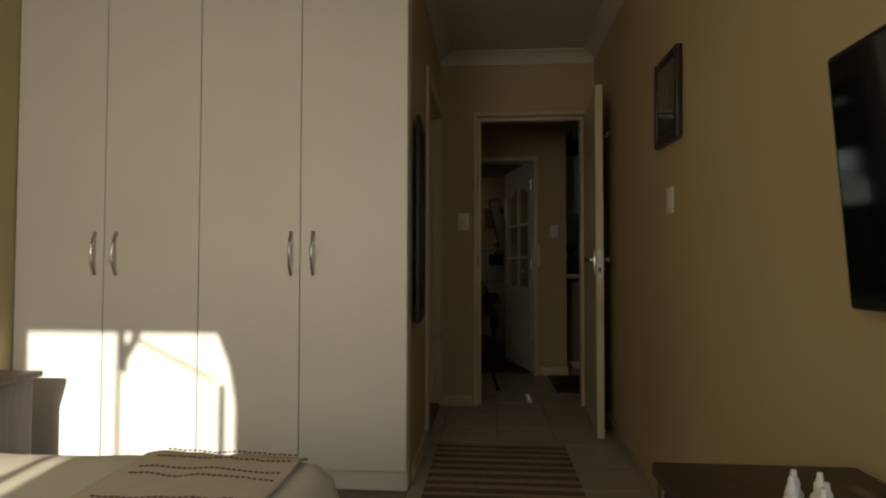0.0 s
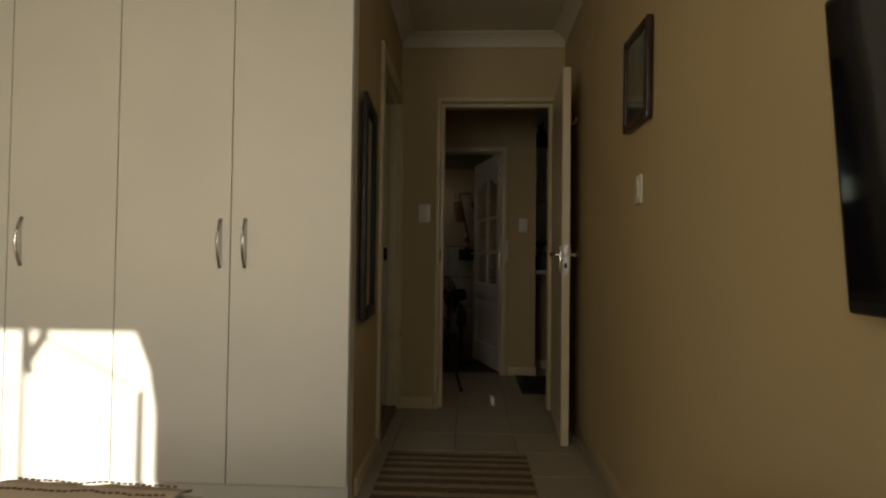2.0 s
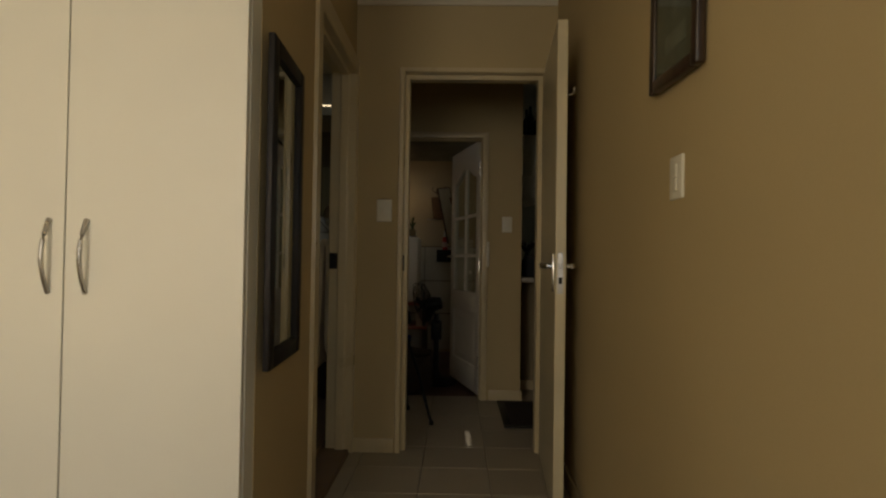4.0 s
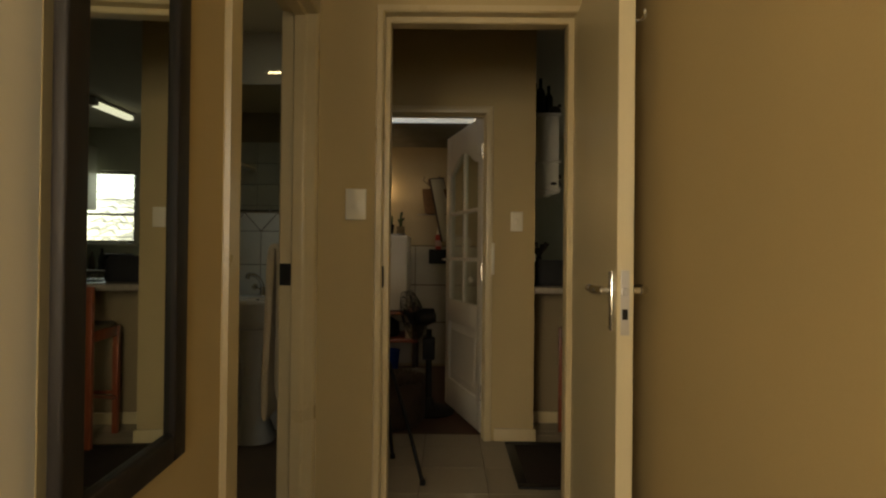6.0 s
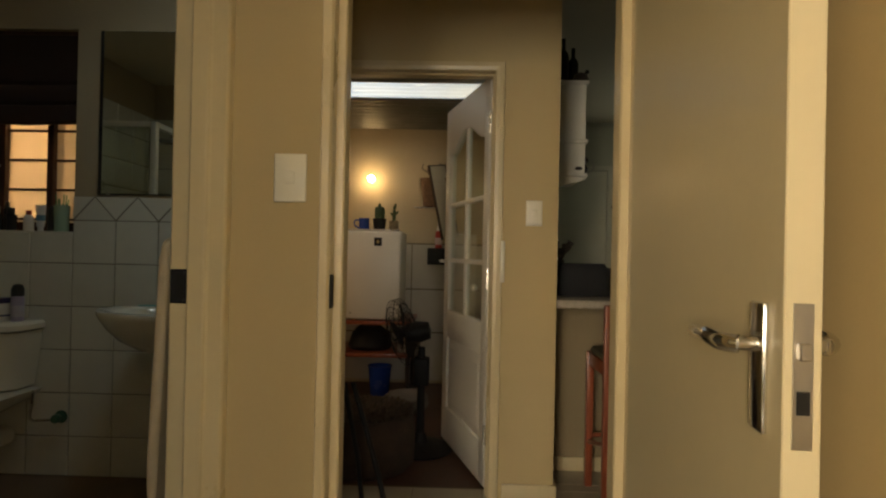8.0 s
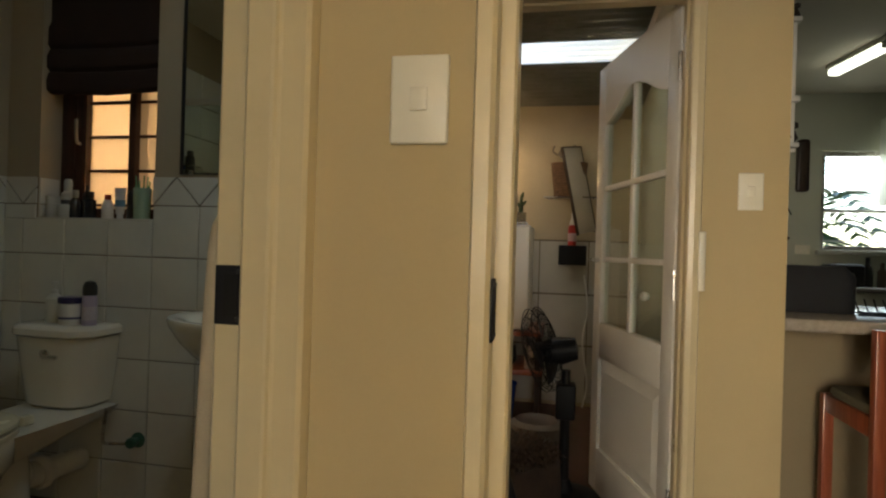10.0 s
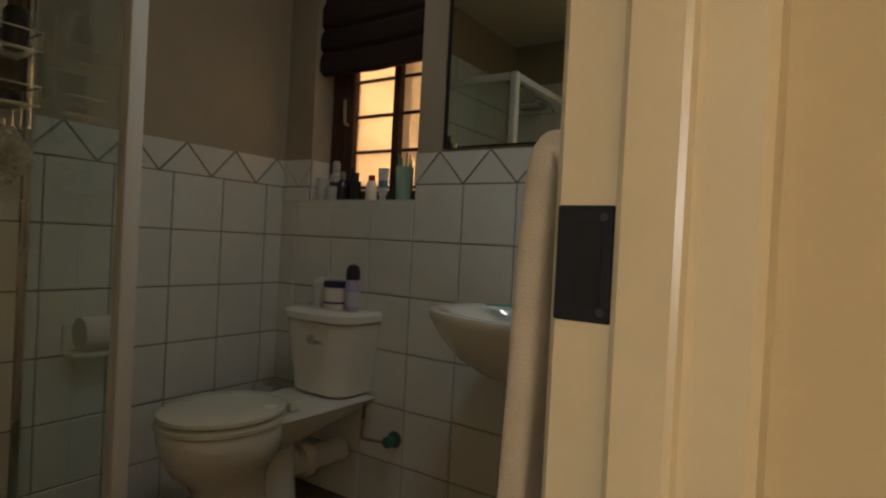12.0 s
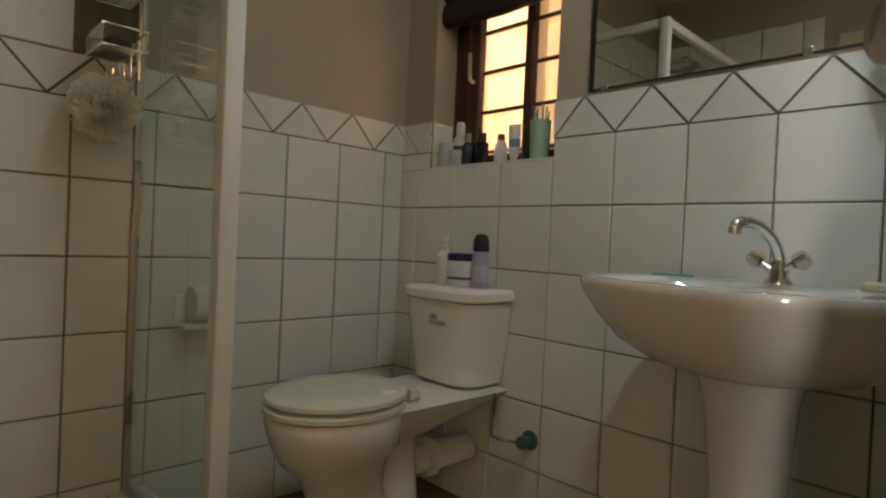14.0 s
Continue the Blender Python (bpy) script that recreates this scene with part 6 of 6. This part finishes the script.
kw = thing("window_3", (2.86, 9.26, 1.20), "white kitchen window with horizontal bars", "", "", "structure")
for x0, x1, z0, z1 in ((-0.50, -0.46, 0, 0.86), (0.46, 0.50, 0, 0.86), (-0.46, 0.46, 0, 0.04), (-0.46, 0.46, 0.82, 0.86), (-0.46, 0.46, 0.33, 0.36), (0.10, 0.125, 0.36, 0.82)):
    part("window_frame", box(x0, -0.025, z0, x1, 0.025, z1, 0.003, 2), M_STEEL, kw)
for k in range(9):
    z = 0.08 + k * 0.088
    part("bar", tube([(-0.46, -0.035, z), (0.46, -0.035, z)], 0.005, 6), M_WHITE_DOOR, kw)
p = part("pane", boxes((-0.46, -0.002, 0.04, 0.46, 0.002, 0.82)), M_WINGLASS, kw, "", False)
p.visible_shadow = False
part("window_sill", box(-0.54, -0.12, -0.035, 0.54, -0.062, 0.0, 0.004, 2), M_CUP, kw)

# palm outside the kitchen window
palm = thing("palm", (2.5, 10.3, -0.1), "green palm outside the kitchen window", "plant")
part("trunk", tube([(0, 0, 0), (0.02, 0.02, 0.7), (0.0, 0.0, 1.4)], [0.09, 0.07, 0.06], 12), surface("palm_bark", (0.10, 0.07, 0.045), 0.95, vary=0.4, scale=30, bump=1.0), palm)
M_PALM = surface("palm_leaf", (0.05, 0.11, 0.035), 0.5, vary=0.3, scale=12, island=0.35)
for k in range(13):
    a = k * 2.399
    lift = rng.uniform(0.15, 0.75)
    L_ = rng.uniform(0.75, 1.05)
    bm = bmesh.new()
    spine = []
    for j in range(15):
        s = j / 14
        r = L_ * s
        spine.append(Vector((r * math.cos(a), r * math.sin(a), 1.38 + lift * math.sin(s * 2.0) - 0.55 * s * s)))
    add_tube(bm, spine, [0.010 * (1 - 0.8 * j / 14) for j in range(15)], 5)
    for j in range(2, 15):
        d = (spine[j] - spine[j - 1]).normalized()
        side = d.cross(Vector((0, 0, 1))).normalized()
        for sg in (-1, 1):
            l = 0.26 * math.sin(math.pi * (j + 1) / 17) + 0.06
            for e in (0, 0.5):
                p0 = spine[j] - d * e * 0.05
                tip = p0 + side * sg * l + d * l * 0.6 - Vector((0, 0, 0.12 * l))
                midp = (p0 + tip) / 2 + Vector((0, 0, 0.02))
                wv = d * 0.013
                v = [bm.verts.new(q) for q in (p0 - wv, p0 + wv, midp + wv, tip, midp - wv)]
                bm.faces.new(v)
    tagged(part("frond", bm, M_PALM, palm), kind="stuff")
setting("ground", boxes((-60, 9.32, -0.25, 60, 120, -0.1), (-60, -120, -0.25, 60, -1.42, -0.1)), surface("dry_lawn", (0.12, 0.12, 0.06), 0.95, vary=0.3, scale=3, bump=0.6), "dry lawn outside")

# wall cupboards, worktop and small things at the far end
for k, (y0, y1) in enumerate(((8.37, 8.74), (8.745, 9.12))):
    c = thing("wall_cupboard", (3.11, (y0 + y1) / 2, 1.58), "pale wall cupboard with a bow handle", "cupboard", "kitchen wall cupboards")
    h2 = (y1 - y0) / 2
    part("body", box(-0.33, -h2, 0.0, 0.488, h2, 0.73, 0.002, 1), M_CUP, c)
    d = part("door", box(-0.350, -h2 + 0.003, 0.004, -0.331, h2 - 0.003, 0.726, 0.003, 2), M_CUP, c)
    yy = (h2 - 0.05) * (1 if k == 0 else -1)
    part("handle", tube([(-0.350, yy, 0.09), (-0.375, yy, 0.12), (-0.375, yy, 0.17), (-0.350, yy, 0.20)], 0.006, 8), M_STEEL, d, "metal bow handle")
os_ = thing("open_shelf_unit", (3.25, 8.05, 1.58), "pale open wall shelves beside the cupboards", "shelf")
for z in (0.0, 0.36, 0.71, 0.80):
    part("shelf_board", box(-0.33, -0.30, z, 0.348, 0.312, z + 0.02, 0.002, 1), M_CUP, os_)
part("side_panel", box(-0.33, 0.295, 0.02, 0.348, 0.312, 0.85, 0.002, 1), M_CUP, os_)
part("side_panel", box(-0.33, -0.30, 0.02, 0.348, -0.282, 0.71, 0.002, 1), M_CUP, os_)
mw = thing("microwave", (3.24, 8.03, 1.60), "white microwave oven in the open shelves", "microwave")
part("case", box(-0.24, -0.24, 0.0, 0.24, 0.24, 0.27, 0.008, 2), M_WHITE_PL, mw)
part("door_window", boxes((-0.245, -0.12, 0.05, -0.2405, 0.20, 0.23)), M_BLACK, mw, "dark door window")
wt = thing("worktop", (0, 0, 0), "speckled worktop on pale base cupboards", "worktop")
part("top", box(2.25, 8.62, 0.87, 3.598, 9.198, 0.905, 0.006, 2), M_TOP, wt)
part("top", box(3.02, 6.6, 0.87, 3.598, 8.615, 0.905, 0.006, 2), M_TOP, wt)
for k in range(3):
    x0 = 2.27 + k * 0.44
    bc = thing("base_cupboard", (x0 + 0.215, 8.92, 0), "pale base cupboard below the worktop", "cupboard", "kitchen base cupboards")
    part("body", box(-0.214, -0.26, 0.0, 0.214, 0.27, 0.868, 0.002, 1), M_CUP, bc)
    d = part("door", box(-0.211, -0.279, 0.10, 0.211, -0.261, 0.86, 0.003, 2), M_CUP, bc)
    part("handle", tube([(0.16, -0.279, 0.70), (0.16, -0.305, 0.72), (0.16, -0.305, 0.77), (0.16, -0.279, 0.79)], 0.005, 8), M_STEEL, d)
for k in range(4):
    y0 = 6.62 + k * 0.49
    bc = thing("base_cupboard", (3.32, y0 + 0.24, 0), "pale base cupboard below the worktop", "cupboard", "kitchen base cupboards")
    part("body", box(-0.27, -0.24, 0.0, 0.275, 0.24, 0.868, 0.002, 1), M_CUP, bc)
    part("door", box(-0.289, -0.236, 0.10, -0.271, 0.236, 0.86, 0.003, 2), M_CUP, bc)
for k, (x, y, h, r, col) in enumerate(((2.62, 8.95, 0.24, 0.04, (0.03, 0.03, 0.03)), (2.75, 9.0, 0.20, 0.035, (0.10, 0.07, 0.05)), (2.86, 8.98, 0.27, 0.036, (0.03, 0.05, 0.03)), (2.98, 9.02, 0.22, 0.045, (0.05, 0.05, 0.06)), (3.10, 8.96, 0.30, 0.04, (0.06, 0.045, 0.03)), (3.25, 8.9, 0.18, 0.05, (0.12, 0.10, 0.08)), (3.38, 8.75, 0.28, 0.045, (0.04, 0.03, 0.03)))):
    bottle("kitchen_bottle", (x, y, 0.905), [(0, 0), (r, 0), (r, h * 0.62), (r * 0.5, h * 0.76), (r * 0.42, h), (0, h)], col, "dark bottle standing on the worktop", group="bottles on the worktop", rough=0.2)
ts = thing("toaster", (2.42, 8.92, 0.905), "dark toaster on the worktop", "toaster")
part("case", box(-0.14, -0.09, 0.0, 0.14, 0.09, 0.18, 0.03, 4), M_BLACK, ts)
# Dark strips paint in the slots' shade on an uncut case.
part("slot", boxes((-0.10, -0.03, 0.178, 0.10, -0.01, 0.1815), (-0.10, 0.01, 0.178, 0.10, 0.03, 0.1815)), M_SHADE_RUBBER, ts)
pad = thing("wall_plaque", (2.20, 9.198, 1.70), "narrow brown wooden plaque on the kitchen wall", "plaque")
part("plaque_board", box(-0.05, -0.022, 0.0, 0.05, 0.0, 0.46, 0.03, 4), M_DARKWOOD, pad)
solid("cord", tube(curve_points([(2.02, 9.18, 2.05), (2.0, 9.18, 1.85), (2.05, 9.18, 1.65), (2.12, 9.18, 1.50)], 16), 0.006, 6), M_BLACK, "dark cord hanging on the kitchen wall", "cord")
kd = thing("door_4", (1.65, 9.198, 0), "pale closed kitchen back door", "door", "", "structure")
part("leaf", box(-0.38, -0.03, 0.01, 0.34, -0.002, 2.03, 0.003, 2), M_CUP, kd)
part("frame", boxes((-0.43, -0.035, 0.0, -0.385, -0.001, 2.09), (0.345, -0.035, 0.0, 0.39, -0.001, 2.09), (-0.385, -0.035, 2.04, 0.345, -0.001, 2.09)), M_CUP, kd)
solid("wall_socket", box(2.16, 9.186, 1.16, 2.28, 9.199, 1.24, 0.004, 2), M_SWITCH, "ivory wall socket above the worktop", "socket")

# ---- tiles ----
def tile_mesh(w, h, t, material, chamfer=0.0025):
    """A tile that lies in x and z, its face towards -y, its back at y 0."""
    a, b = w / 2, h / 2
    c = chamfer
    vs = [(-a, 0, -b), (a, 0, -b), (a, 0, b), (-a, 0, b), (-a, -t + c, -b), (a, -t + c, -b), (a, -t + c, b), (-a, -t + c, b), (-a + c, -t, -b + c), (a - c, -t, -b + c), (a - c, -t, b - c), (-a + c, -t, b - c)]
    fs = [(0, 1, 5, 4), (1, 2, 6, 5), (2, 3, 7, 6), (3, 0, 4, 7), (4, 5, 9, 8), (5, 6, 10, 9), (6, 7, 11, 10), (7, 4, 8, 11), (8, 9, 10, 11)]
    me = bpy.data.meshes.new("tile")
    me.from_pydata(vs, [], fs)
    me.materials.append(material)
    return me


MESHES = {}


def lay_tile(parent, m, w, h, material, t=0.008):
    key = (round(w, 4), round(h, 4), material.name, t)
    if key not in MESHES:
        MESHES[key] = tile_mesh(w, h, t, material)
    ob = new("tile", MESHES[key])
    ob.parent = parent
    ob.matrix_basis = m
    return ob


P = 0.203
J = 0.0042


def clipped(poly, lo, hi):
    """A flat outline cut to lo <= x <= hi."""
    for limit, sign in ((lo, 1), (hi, -1)):
        out = []
        for p, q in zip(poly, poly[1:] + poly[:1]):
            pi, qi = (p[0] - limit) * sign >= 0, (q[0] - limit) * sign >= 0
            if pi:
                out.append(p)
            if pi != qi:
                t = (limit - p[0]) / (q[0] - p[0])
                out.append((limit, p[1] + (q[1] - p[1]) * t))
        poly = out
    return poly


def border_piece(parent, place, a, z, w, h, up, lo, hi):
    g = 0.0028
    tri = [(-w / 2 + g * 2.2, -h / 2), (w / 2 - g * 2.2, -h / 2), (0, h / 2 - g * 1.2)] if up else [(-w / 2 + g * 2.2, h / 2), (0, -h / 2 + g * 1.2), (w / 2 - g * 2.2, h / 2)]
    cut = clipped(tri, lo - a, hi - a)
    if len(cut) < 3:
        return
    key = ("tri", up) if cut == tri else ("tri", up, round(lo - a, 4), round(hi - a, 4))
    if key not in MESHES:
        n = len(cut)
        vs = [(x, 0, zz) for x, zz in cut] + [(x, -0.008, zz) for x, zz in cut]
        me = bpy.data.meshes.new("border_tile")
        me.from_pydata(vs, [], [tuple(range(n, 2 * n))] + [(i, (i + 1) % n, n + (i + 1) % n, n + i) for i in range(n)])
        me.materials.append(M_TILE_W)
        MESHES[key] = me
    ob = new("border_tile", MESHES[key])
    ob.parent = parent
    ob.matrix_basis = place(a, z)


def tile_wall(wall, place, joints, rows, border, skip=lambda a, z: False, upper=None, phase=0.0, span=None):
    """joints: where the upright joints lie; place(a, z): the pose of a tile centred there."""
    for a0, a1 in zip(joints, joints[1:]):
        for z0, z1 in zip(rows, rows[1:]):
            a, z = (a0 + a1) / 2, (z0 + z1) / 2
            if not skip(a, z):
                lay_tile(wall, place(a, z), a1 - a0 - J, z1 - z0 - J, M_TILE_W)
        if upper:
            for z0, z1 in zip(upper, upper[1:]):
                if not skip((a0 + a1) / 2, (z0 + z1) / 2):
                    lay_tile(wall, place((a0 + a1) / 2, (z0 + z1) / 2), a1 - a0 - J, z1 - z0 - J, M_TILE_W)
    z0, z1 = border
    lo, hi = (span or (joints[0], joints[-1]))
    a = joints[1] + phase - 2 * P
    while a < hi:
        border_piece(wall, place, a + P / 2, (z0 + z1) / 2, P, z1 - z0 - J, True, lo, hi)
        border_piece(wall, place, a + P, (z0 + z1) / 2, P, z1 - z0 - J, False, lo, hi)
        a += P


rows = [0.046] + [1.247 - P * k for k in range(5, -1, -1)]
border = (1.247, 1.360)
upper = [1.360 + P * k for k in range(5)]
wn_ = bpy.data.objects["wall_bath_north"]
nx = [-2.116] + [-1.413 + P * k for k in range(-3, 6)] + [-0.351]
niche = lambda a, z: -2.02 < a < -1.415 and z > 1.247
tile_wall(wn_, lambda a, z: pose(a, 5.600, z), nx, rows[:-1] + [1.247], border, lambda a, z: niche(a, z) or (a < -1.415 and z > 1.05), span=(-1.414, -0.352))
for a0, a1 in zip(nx[:5], nx[1:5]):
    lay_tile(wn_, pose((a0 + a1) / 2, 5.600, (1.044 + 1.187) / 2), a1 - a0 - J, 1.187 - 1.044 - J, M_TILE_W)
for k in range(3):
    border_piece(wn_, lambda u, z: pose(u, 5.600, z), -2.124 + P / 2 * k, 1.3035, P, 0.1088, k % 2 == 0, -2.114, -1.960)
lay_tile(wn_, pose(-2.037, 5.600, 1.2155), 0.150, 0.058, M_TILE_W)
for z0, z1 in ((1.195, 1.247), (1.247, 1.358)):
    lay_tile(wn_, pose(-1.960, 5.652, (z0 + z1) / 2, 0, 0, 90), 0.094, z1 - z0 - J, M_TILE_W)
ww = bpy.data.objects["wall_bath_west"]
wy = [5.503 - P * k for k in range(9, -1, -1)] + [5.592]
wy = [3.552] + [v for v in wy if v > 3.6]
place_w = lambda a, z: pose(-2.115, a, z, 0, 0, 90)
tile_wall(ww, place_w, wy, rows, border, phase=-0.055)
for a0, a1 in zip(wy, wy[1:]):
    if a1 < 4.65:
        for z0, z1 in zip(upper, upper[1:]):
            lay_tile(ww, place_w((a0 + a1) / 2, (z0 + z1) / 2), a1 - a0 - J, z1 - z0 - J, M_TILE_W)
wsb = bpy.data.objects["wall_bath_south"]
sx = [-2.110 + P * k for k in range(5)] + [-1.20]
tile_wall(wsb, lambda a, z: pose(a, 3.550, z, 0, 0, 180), sx, rows, border, upper=upper)
for nm, b in (("wall_bath_north", (-2.116, 5.5985, 0.046, -0.351, 5.6015, 1.183)), ("wall_bath_north", (-1.414, 5.5985, 1.183, -0.351, 5.6015, 1.358)), ("wall_bath_north", (-2.116, 5.5985, 1.183, -1.959, 5.6015, 1.358)), ("wall_bath_west", (-2.1165, 3.552, 0.046, -2.1125, 5.60, 1.358)), ("wall_bath_west", (-2.1165, 3.552, 1.358, -2.1125, 4.66, 2.17)), ("wall_bath_south", (-2.110, 3.5485, 0.046, -1.20, 3.5515, 2.17))):
    part("grout_bed", boxes(b), M_GROUT, bpy.data.objects[nm], "", False)

# floor tiles, 0.33 m
fl = bpy.data.objects["floor"]
F = 0.330


def lay_floor(x0, x1, y0, y1):
    ix0, ix1 = math.floor((x0 - 0.205) / F), math.ceil((x1 - 0.205) / F)
    iy0, iy1 = math.floor((y0 - 5.13) / F), math.ceil((y1 - 5.13) / F)
    for i in range(ix0, ix1):
        for j in range(iy0, iy1):
            a0, a1 = max(x0, 0.205 + i * F), min(x1, 0.205 + (i + 1) * F)
            b0, b1 = max(y0, 5.13 + j * F), min(y1, 5.13 + (j + 1) * F)
            if a1 - a0 > 0.02 and b1 - b0 > 0.02:
                lay_tile(fl, pose((a0 + a1) / 2, (b0 + b1) / 2, -0.008, -90, 0, 0), a1 - a0 - 0.004, b1 - b0 - 0.004, M_FLOOR_TILE)


lay_floor(-0.199, 0.901, 1.5, 4.47)
lay_floor(-0.199, 3.0, 4.471, 5.70)
lay_floor(0.856, 3.0, 5.70, 6.3)
